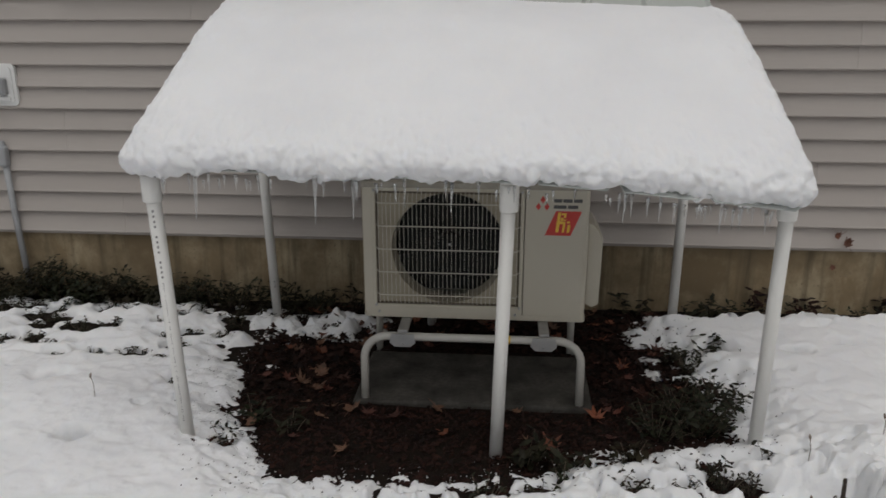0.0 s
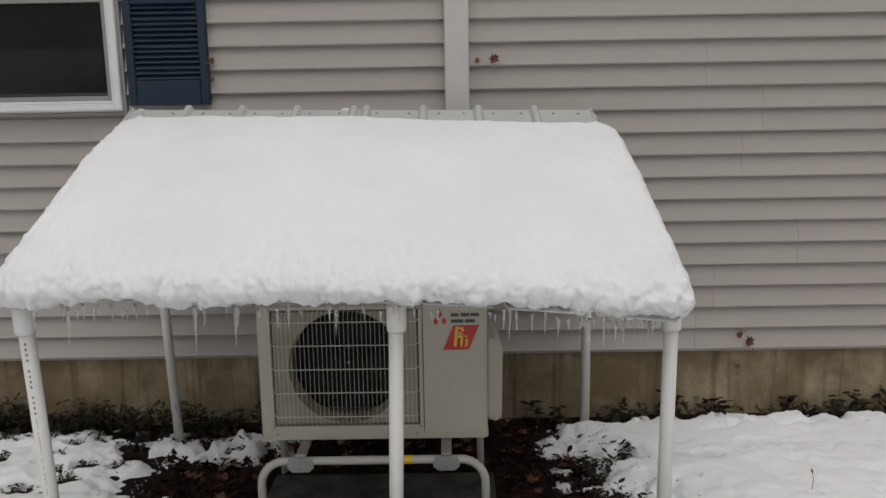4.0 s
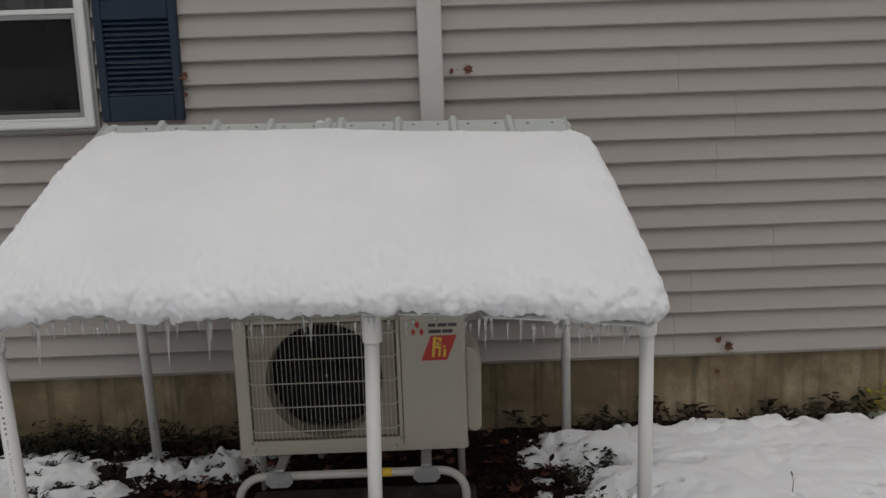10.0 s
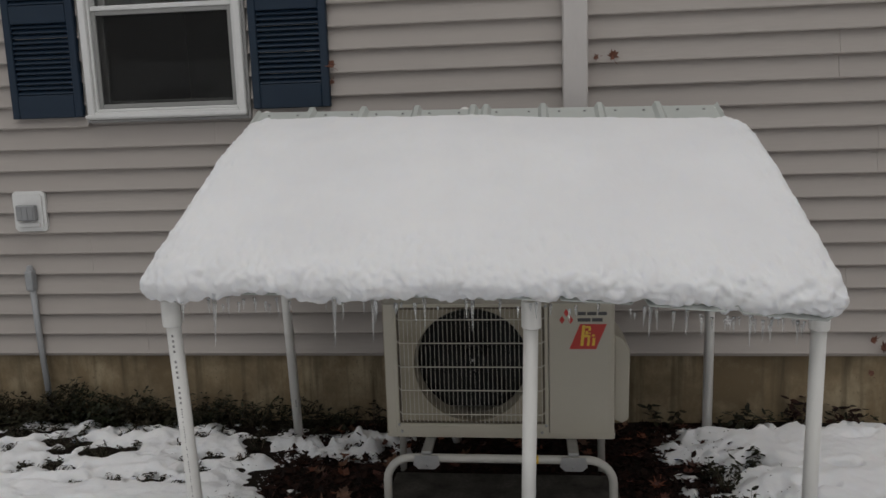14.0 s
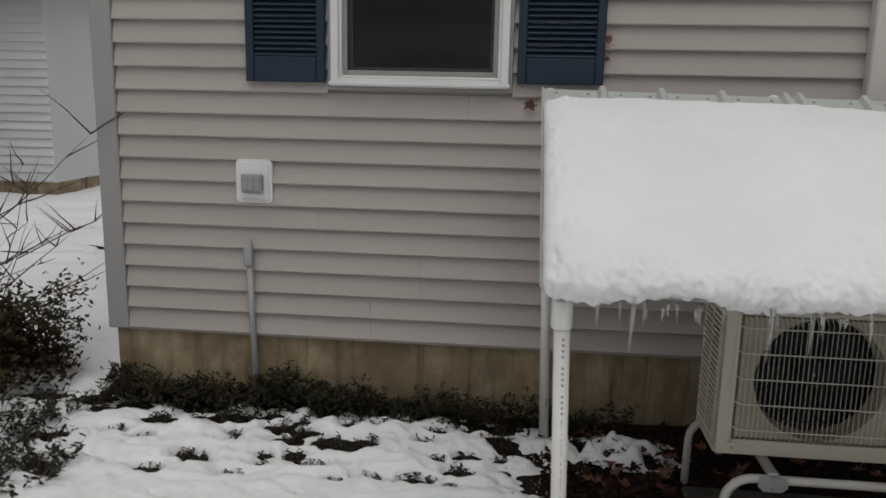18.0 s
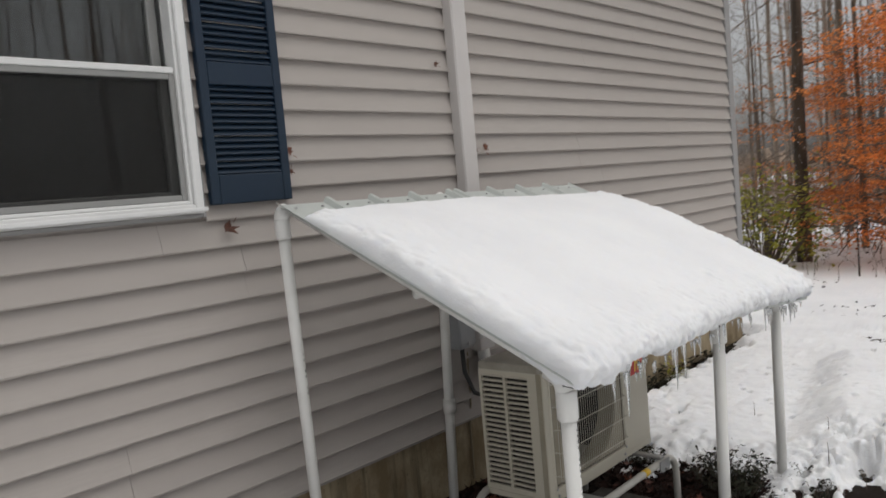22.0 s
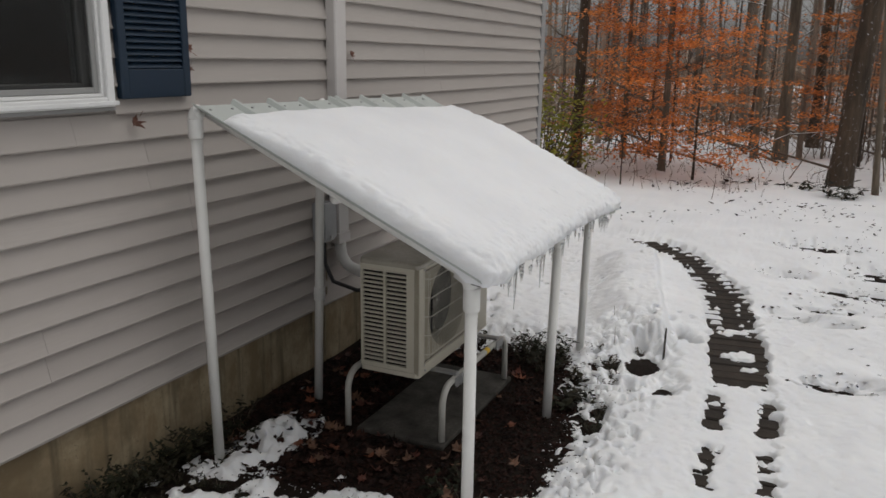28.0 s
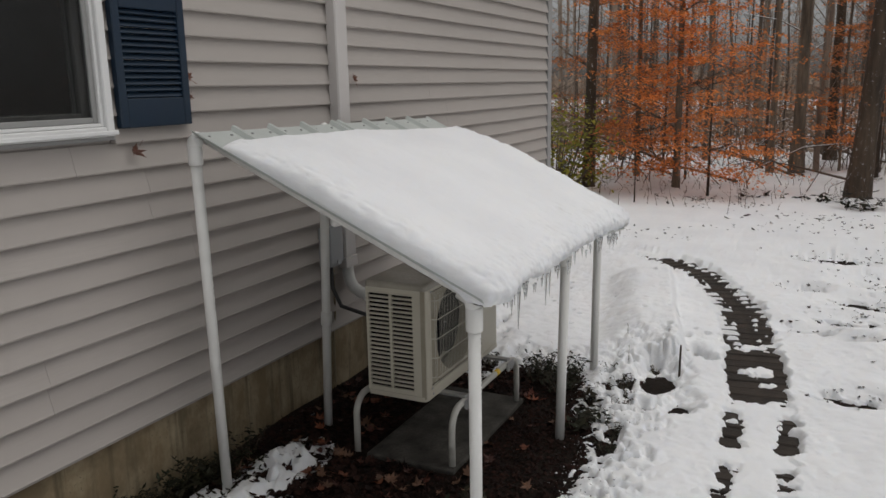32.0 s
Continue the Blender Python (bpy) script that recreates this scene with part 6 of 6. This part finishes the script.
# far wood: countless trunks, limbs and clinging leaves, each stem a turned copy of one of a few grown shapes
def stem_shape(seed, h, r, limbs, depth, first):
    rng_, bm = random.Random(seed), bmesh.new()
    pts = [Vector((rng_.uniform(-0.02, 0.02) * h * w, rng_.uniform(-0.02, 0.02) * h * w, h * w)) for w in (0, 0.12, 0.3, 0.5, 0.75, 1.0)]
    sweep(bm, pts, [r * 1.25, r, r * 0.85, r * 0.65, r * 0.4, r * 0.08], 5, False)
    for q in range(limbs):
        w = first + (1 - first) * rng_.random()
        i = min(4, int(w * 5))
        a_ = rng_.uniform(0, 6.3)
        limb(bm, pts[i].lerp(pts[i + 1], rng_.random()), (math.cos(a_), math.sin(a_), rng_.uniform(0.2, 1.2)), h * rng_.uniform(0.10, 0.24), max(0.006, r * 0.22), depth, rng_, [], 3)
    V = np.array([v.co[:] for v in bm.verts])
    bm.verts.index_update()
    Fq = np.array([[v.index for v in f.verts] for f in bm.faces])
    bm.free()
    return V, Fq


def stand_of(name, shapes, places, mat, label):
    Vs, Fs, off = [], [], 0
    for x, y, k, scale_, turn_ in places:
        V, Fq = shapes[k]
        c, s_ = math.cos(turn_), math.sin(turn_)
        Vs.append(np.stack([x + scale_ * (V[:, 0] * c - V[:, 1] * s_), y + scale_ * (V[:, 0] * s_ + V[:, 1] * c), soil_at(x, y) - 0.15 + scale_ * V[:, 2]], -1))
        Fs.append(Fq + off)
        off += len(V)
    me = bpy.data.meshes.new(name)
    me.from_pydata(np.concatenate(Vs).tolist(), [], np.concatenate(Fs).tolist())
    tagged(part_of(name, me, mat), label, "wood", kind="stuff")


rng = random.Random(99)
tall = [stem_shape(k, 15, 0.075, 14, 1, 0.14) for k in range(5)]
thin = [stem_shape(20 + k, 7, 0.024, 16, 1, 0.10) for k in range(5)]
spots_tall, spots_thin = [], []
while len(spots_tall) < 135:
    dist, ang = 14.5 + 48 * rng.random(), radians(rng.uniform(-50, 24))
    x, y = -3 + dist * math.cos(ang), -2.3 + dist * math.sin(ang)
    if x > 9.5 and not (y > 7 and x < 12):
        spots_tall.append((x, y, rng.randint(0, 4), rng.uniform(0.45, 0.75) if dist < 22 else rng.uniform(0.55, 1.25), rng.uniform(0, 6.3)))
while len(spots_thin) < 270:
    dist, ang = 12.5 + 34 * rng.random(), radians(rng.uniform(-50, 24))
    x, y = -3 + dist * math.cos(ang), -2.3 + dist * math.sin(ang)
    if x > 9.3 and not (y > 7 and x < 12):
        spots_thin.append((x, y, rng.randint(0, 4), rng.uniform(0.35, 1.3), rng.uniform(0, 6.3)))
# unseen stems added behind the walk to darken the reflection in the window
for k in range(110):
    dist, ang = 20 + 22 * rng.random(), radians(rng.uniform(-118, -50))
    spots_tall.append((-3 + dist * math.cos(ang), -2.3 + dist * math.sin(ang), rng.randint(0, 4), rng.uniform(0.6, 1.2), rng.uniform(0, 6.3)))
stand_of("far_wood", tall, spots_tall, M["bark_far"], "bare grey-brown trunks and twigs of the far wood, plus unseen stems added behind")
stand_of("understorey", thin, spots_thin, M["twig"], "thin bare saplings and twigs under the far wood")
low = [stem_shape(40 + k, 3.2, 0.014, 11, 0, 0.05) for k in range(6)]
spots_low = []
while len(spots_low) < 2100:
    dist, ang = 16.5 + 28 * rng.random(), radians(rng.uniform(-44, 22))
    x, y = -3 + dist * math.cos(ang), -2.3 + dist * math.sin(ang)
    if not (y > 7 and x < 14):
        spots_low.append((x, y, rng.randint(0, 5), rng.uniform(0.35, 0.85), rng.uniform(0, 6.3)))
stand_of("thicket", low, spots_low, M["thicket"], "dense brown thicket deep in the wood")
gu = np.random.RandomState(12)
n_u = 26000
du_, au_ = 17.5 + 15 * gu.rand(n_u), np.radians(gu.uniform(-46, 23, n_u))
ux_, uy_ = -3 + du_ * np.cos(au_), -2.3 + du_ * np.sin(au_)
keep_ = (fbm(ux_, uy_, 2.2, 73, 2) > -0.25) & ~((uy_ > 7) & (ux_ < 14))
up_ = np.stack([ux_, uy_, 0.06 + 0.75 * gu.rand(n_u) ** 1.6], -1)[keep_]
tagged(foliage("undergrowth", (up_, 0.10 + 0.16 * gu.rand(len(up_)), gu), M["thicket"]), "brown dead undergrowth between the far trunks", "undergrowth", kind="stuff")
# wooded rise closing the distance
ridge_pts, ridge_faces, n_r = [], [], 420
hr = np.random.RandomState(8).rand(n_r)
for k in range(n_r):
    ang, rr = radians(-62 + 96 * k / (n_r - 1)), 66 + 2.0 * math.sin(k * 0.37)
    x, y = -3 + rr * math.cos(ang), -2.3 + rr * math.sin(ang)
    top_ = 1.6 + 0.5 * math.sin(k * 0.045) + 1.2 * hr[k] ** 2
    ridge_pts += [(x, y, -2.0), (x, y, top_ * 0.6), (x + 2.5 * math.cos(ang), y + 2.5 * math.sin(ang), top_), (x + 8 * math.cos(ang), y + 8 * math.sin(ang), -2.0)]
    if k:
        for q in range(3):
            ridge_faces.append((4 * k - 4 + q, 4 * k + q, 4 * k + q + 1, 4 * k - 3 + q))
rm = bpy.data.meshes.new("backdrop")
rm.from_pydata(ridge_pts, [], ridge_faces)
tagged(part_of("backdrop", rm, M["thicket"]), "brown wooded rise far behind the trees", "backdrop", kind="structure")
P_, S_ = [], []
gg = np.random.RandomState(3)
for k in range(55):
    dist, ang = 11 + 28 * rng.random(), radians(rng.uniform(-45, 22))
    x, y = -3 + dist * math.cos(ang), -2.3 + dist * math.sin(ang)
    if x < 10:
        continue
    p, s, _g = leaf_sprays(rng, (x, y, 0), rng.uniform(0.5, 1.3), (rng.uniform(0.4, 1.0), rng.uniform(2.0, 6.0)), 420, 0.075)
    P_.append(p), S_.append(s)
foliage("clinging_leaves", (np.concatenate(P_), np.concatenate(S_), gg), M["beech_dull"])
tagged(bpy.data.objects["clinging_leaves"], "rust-coloured leaves clinging in the far wood", "leaves", kind="stuff")
# fallen branches and weed stalks on the woodland snow
br = bmesh.new()
for k in range(70):
    x, y = rng.uniform(9.3, 20), rng.uniform(-8, 3)
    a, L = rng.uniform(0, 3.14), rng.uniform(0.5, 2.4)
    z = snow_at(x, y)
    sweep(br, [(x, y, z + 0.02), (x + L * 0.5 * math.cos(a), y + L * 0.5 * math.sin(a), z + rng.uniform(0.02, 0.4)), (x + L * math.cos(a), y + L * math.sin(a), z + rng.uniform(0.0, 0.5))], [0.022, 0.016, 0.006], 5, False)
for k in range(420):
    x, y = rng.uniform(6.4, 14), rng.uniform(-5.5, 1.6)
    z, h = snow_at(x, y), rng.uniform(0.05, 0.22) if k % 4 else rng.uniform(0.2, 0.6)
    sweep(br, [(x, y, z - 0.03), (x + rng.uniform(-0.05, 0.05), y + rng.uniform(-0.05, 0.05), z + h * 0.5), (x + rng.uniform(-0.12, 0.12), y + rng.uniform(-0.12, 0.12), z + h)], [0.004, 0.003, 0.001], 3, False)
for k in range(150):
    x, y = rng.uniform(8.2, 15), rng.uniform(-5.0, 1.6)
    z = snow_at(x, y)
    limb(br, (x, y, z - 0.02), (rng.uniform(-1, 1), rng.uniform(-1, 1), rng.uniform(0.5, 2.0)), rng.uniform(0.4, 1.6), 0.008, 1, rng, [], 4)
ridge = bmesh.new()
for k in range(48):
    x, y = rng.uniform(10.0, 16), rng.uniform(-4.0, 1.2)
    a, L, z = rng.uniform(0, 6.3), rng.uniform(0.4, 1.3), rng.uniform(0.15, 2.6) if k > 30 else rng.uniform(0.1, 0.45)
    p0, p1 = Vector((x, y, z)), Vector((x + L * math.cos(a), y + L * math.sin(a), z + rng.uniform(-0.1, 0.55) * L))
    mid_ = p0.lerp(p1, 0.5) + Vector((rng.uniform(-0.1, 0.1), rng.uniform(-0.1, 0.1), rng.uniform(0.02, 0.16)))
    sweep(br, [p0, mid_, p1], [0.009, 0.007, 0.003], 4, False)
    up_ = Vector((0, 0, 0.009))
    sweep(ridge, [p0 + up_, mid_ + up_, p1 + up_], [0.006, 0.006, 0.003], 4, False)
wl_ = bmesh.new()
for k in range(1700):
    x, y = rng.uniform(4.6, 13), rng.uniform(-5.5, 1.4)
    if fbm(np.array([x]), np.array([y]), 1.3, 71, 2)[0] < 0.05:
        continue
    leaf_faces(wl_, Vector((x, y, snow_at(x, y) + 0.012)), rng.uniform(0.02, 0.05), turn(rng.uniform(-0.5, 0.5), rng.uniform(-0.5, 0.5), rng.uniform(0, 6.3)), k % 2 == 0, 0.5)
for px, py, reach in THIN:
    for k in range(int(330 * reach)):
        x, y = rng.gauss(px, reach * 0.55), rng.gauss(py, reach * 0.8)
        if path_distance(np.array([x]), np.array([y]))[0][0] > 0.2:
            leaf_faces(wl_, Vector((x, y, snow_at(x, y) + 0.005)), rng.uniform(0.012, 0.036), turn(rng.uniform(-0.4, 0.4), rng.uniform(-0.4, 0.4), rng.uniform(0, 6.3)), k % 2 == 0, 0.4)
tagged(part("woodland_leaf_litter", wl_, M["litter"]), "dark wet leaves strewn over the woodland snow", "leaf litter", kind="stuff")
tagged(part("branch_snow", ridge, M["snow"]), "thin ridges of snow lying along the dead branches", "snow", kind="stuff")
tagged(part("brush", br, M["twig"]), "dead branches and stalks over the woodland snow", "brush", kind="stuff")
for x, y, n, sp, t, mt in ((7.3, -2.75, 16, 0.22, 0.28, "green_leaf"), (7.7, -2.35, 10, 0.2, 0.2, "green_leaf"), (8.0, -1.9, 8, 0.25, 0.15, "green_leaf"), (7.9, -1.4, 7, 0.25, 0.12, "litter"), (7.5, -0.9, 6, 0.15, 0.12, "litter"), (6.2, -2.2, 8, 0.22, 0.1, "green_leaf"), (6.0, -1.6, 6, 0.18, 0.1, "litter")):
    low_plant(x, y, n, sp, t, 0.09, M[mt], "low evergreen tuft in the woodland snow", "woodland_tuft", "tufts at the wood's edge")
# yellow-green shrub beside the far house corner
sb = thing("corner_shrub", "yellow-green shrub beside the far house corner", "shrub", (7.6, 1.15, 0))
lf, sm = bmesh.new(), bmesh.new()
for k in range(60):
    a, d = rng.uniform(0, 6.3), 0.75 * math.sqrt(rng.random())
    tip = Vector((7.6 + d * math.cos(a), 1.15 + d * math.sin(a), rng.uniform(0.25, 1.25)))
    sweep(sm, [(7.6 + 0.2 * d * math.cos(a), 1.15 + 0.2 * d * math.sin(a), -0.05), tip], [0.012, 0.004], 4, False)
    for q in range(26):
        p = tip + Vector((rng.gauss(0, 0.14), rng.gauss(0, 0.14), rng.gauss(-0.1, 0.18)))
        s = rng.uniform(0.05, 0.10)
        leaf_faces(lf, p, s, turn(rng.uniform(-0.9, 0.9), rng.uniform(-0.9, 0.9), rng.uniform(0, 6.3)), False)
tagged(part("stem_tuft", sm, M["twig"], sb), kind="stuff")
tagged(part("foliage", lf, M["holly"], sb), kind="stuff")

# ---------------------------------------------------------------- neighbour's house and shrubs past the other corner
nb = thing("neighbour_house", "white-sided neighbouring house with slate-blue shutters and snowy roof", "house", (-10.8, 6.0, 0))
NX0, NX1, NY = -15.5, -7.0, 6.0
part("wall", boxed(NX0, NX1, NY, NY + 7, 0.22, 2.62), M["neighbour_siding"], nb)
for k in range(22):
    z = 0.24 + k * 0.1075
    part("siding_course", course(NX0, NX1, z, z + 0.109), M["neighbour_siding"], nb).location.y = NY - 0.013
part("foundation_wall", boxed(NX0 + 0.02, NX1 - 0.02, NY + 0.02, NY + 6.9, -0.5, 0.219), M["concrete"], nb)
part("crawl_opening", boxed(-8.75, -8.15, NY - 0.004, NY + 0.019, -0.12, 0.205), M["unlit_depth"], nb)
part("soffit", boxed(NX0 - 0.3, NX1 + 0.3, NY - 0.45, NY + 7.4, 2.621, 2.70), M["corner_trim"], nb)
part("fascia", boxed(NX0 - 0.3, NX1 + 0.3, NY - 0.475, NY - 0.451, 2.60, 2.80), M["white_vinyl"], nb)
nr = bmesh.new()
for y0, y1 in ((NY - 0.5, NY + 3.5), (NY + 7.5, NY + 3.5)):
    a = [nr.verts.new(p) for p in ((NX0 - 0.35, y0, 2.82), (NX1 + 0.35, y0, 2.82), (NX1 + 0.35, y1, 4.3), (NX0 - 0.35, y1, 4.3))]
    b = [nr.verts.new(v.co + Vector((0, 0, 0.16))) for v in a]
    nr.faces.new(a), nr.faces.new(b[::-1])
    for k in range(4):
        nr.faces.new((a[k], a[(k + 1) % 4], b[(k + 1) % 4], b[k]))
part("roof", nr, M["roof_snow"], nb, "snow-covered roof")
nwx0, nwx1, nwz0, nwz1 = -9.32, -8.40, 1.25, 2.34
nwin = part("window", ring(bmesh.new(), nwx0, nwx1, nwz0, nwz1, 0.07, NY - 0.07, NY - 0.022, 0.005), M["white_vinyl"], nb)
part("sash_bar", boxed(nwx0 + 0.0705, nwx1 - 0.0705, NY - 0.06, NY - 0.03, 1.78, 1.83), M["white_vinyl"], nwin)
part("pane", boxed(nwx0 + 0.0705, nwx1 - 0.0705, NY - 0.045, NY - 0.035, nwz0 + 0.0705, nwz1 - 0.0705), M["unlit_depth"], nwin, "dark glossy pane")
for a, b in ((nwx1 + 0.02, nwx1 + 0.36), (nwx0 - 0.36, nwx0 - 0.02)):
    part("shutter", boxed(a, b, NY - 0.06, NY - 0.0265, nwz0, nwz1, bevel=0.008), M["teal_shutter"], nb)

sh2 = thing("twiggy_shrub", "bare twiggy shrub with a dull evergreen skirt beside the house corner", "shrub", (-3.75, -0.25, 0))
tg, gl, dummy = bmesh.new(), bmesh.new(), []
for k in range(26):
    a = rng.uniform(0, 6.3)
    limb(tg, (-3.80 + rng.uniform(-0.15, 0.15), -0.35 + rng.uniform(-0.15, 0.15), 0.0), (math.cos(a) * 0.8, math.sin(a) * 0.8, 1.0), rng.uniform(0.6, 1.15), 0.007, 2, rng, dummy, 8)
tufts = [(-3.52 + 0.15 * rng.gauss(0, 1), 0.05 + 0.13 * rng.gauss(0, 1), rng.uniform(0.10, 0.46)) for _ in range(46)]
for k in range(6400):
    c = tufts[k % 46]
    w = rng.random()
    p = Vector((c[0] + rng.gauss(0, 0.055), c[1] + rng.gauss(0, 0.055), c[2] + rng.gauss(0, 0.05) - 0.10 * w))
    s = rng.uniform(0.025, 0.05)
    m = turn(rng.uniform(-0.9, 0.9), rng.uniform(-0.9, 0.9), rng.uniform(0, 6.3))
    gl.faces.new([gl.verts.new(p + m @ Vector(o) * s) for o in ((0, -0.5, 0), (0.22, 0, 0), (0, 0.5, 0), (-0.22, 0, 0))])
tagged(part("twig_tangle", tg, M["bark_dark"], sh2), kind="stuff")
part("skirt", gl, M["skirt"], sh2, "dull green-brown evergreen skirt")
for x, y in ((-3.35, -0.75), (-3.6, -1.0), (-3.2, -1.1), (-3.75, -0.8), (-3.1, -0.5), (-2.99, -0.65), (-2.80, -0.80), (-2.78, -1.02), (-3.23, -0.53), (-3.0, -0.9), (-3.4, -0.4), (-3.05, -0.35), (-2.9, -1.1)):
    low_plant(x, y, 26, 0.13, 0.15, 0.034, M["green_leaf"], "dark plant clump rising from the snow", "corner_plant", "plants by the house corner")
# tall dark evergreen past the drive
eg = thing("dark_evergreen", "tall dark evergreen standing before the neighbour's house", "tree", (-8.55, 4.2, 0))
part("trunk", bar([(-8.55, 4.2, -0.1), (-8.55, 4.2, 6.0)], [0.14, 0.03], 8), M["bark_dark"], eg)
cn = bmesh.new()
for k in range(9000):
    zz = rng.random() * 6.0
    d = (1.0 - zz / 7.5) * 1.15 * math.sqrt(rng.random())
    a = rng.uniform(0, 6.3)
    p = Vector((-8.55 + 0.75 * d * math.cos(a), 4.2 + 0.75 * d * math.sin(a), zz + 0.05))
    m = turn(rng.uniform(-0.6, 0.6), rng.uniform(-0.6, 0.6), a)
    s = rng.uniform(0.14, 0.28)
    cn.faces.new([cn.verts.new(p + m @ Vector(o) * s) for o in ((-0.5, 0, 0), (0, 0.13, 0), (0.5, 0, -0.1), (0, -0.13, 0))])
part("foliage", cn, M["green_leaf"], eg)

# white-sided house across the way, seen only mirrored in the window pane
op = thing("opposite_house", "white-sided house across the snowy lawn", "house", (-7.0, -17.0, 0))
part("wall", boxed(-14.0, 1.0, -24.0, -17.0, 0.2, 3.0), M["neighbour_siding"], op)
part("foundation_wall", boxed(-13.98, 0.98, -23.98, -17.02, -0.5, 0.199), M["concrete"], op)
part("eave", boxed(-14.3, 1.3, -24.4, -16.6, 3.001, 3.10), M["white_vinyl"], op)
orf = bmesh.new()
for y0, y1 in ((-16.6, -20.5), (-24.4, -20.5)):
    a = [orf.verts.new(p) for p in ((-14.3, y0, 3.101), (1.3, y0, 3.101), (1.3, y1, 4.9), (-14.3, y1, 4.9))]
    b = [orf.verts.new(v.co + Vector((0, 0, 0.16))) for v in a]
    orf.faces.new(a), orf.faces.new(b[::-1])
    for k in range(4):
        orf.faces.new((a[k], a[(k + 1) % 4], b[(k + 1) % 4], b[k]))
part("roof", orf, M["shingle"], op, "dark shingled roof")
for x in (-12.2, -9.2, -6.6, -3.8, -1.2):
    ow = part("window", ring(bmesh.new(), x - 0.5, x + 0.5, 1.2, 2.5, 0.08, -16.999, -16.93, 0.005), M["white_vinyl"], op)
    part("pane", boxed(x - 0.4195, x + 0.4195, -16.998, -16.97, 1.2805, 2.4195), M["unlit_depth"], ow, "dark glossy pane")
    for a in (x - 0.86, x + 0.52):
        part("shutter", boxed(a, a + 0.34, -16.999, -16.95, 1.2, 2.5, bevel=0.008), M["teal_shutter"], op)
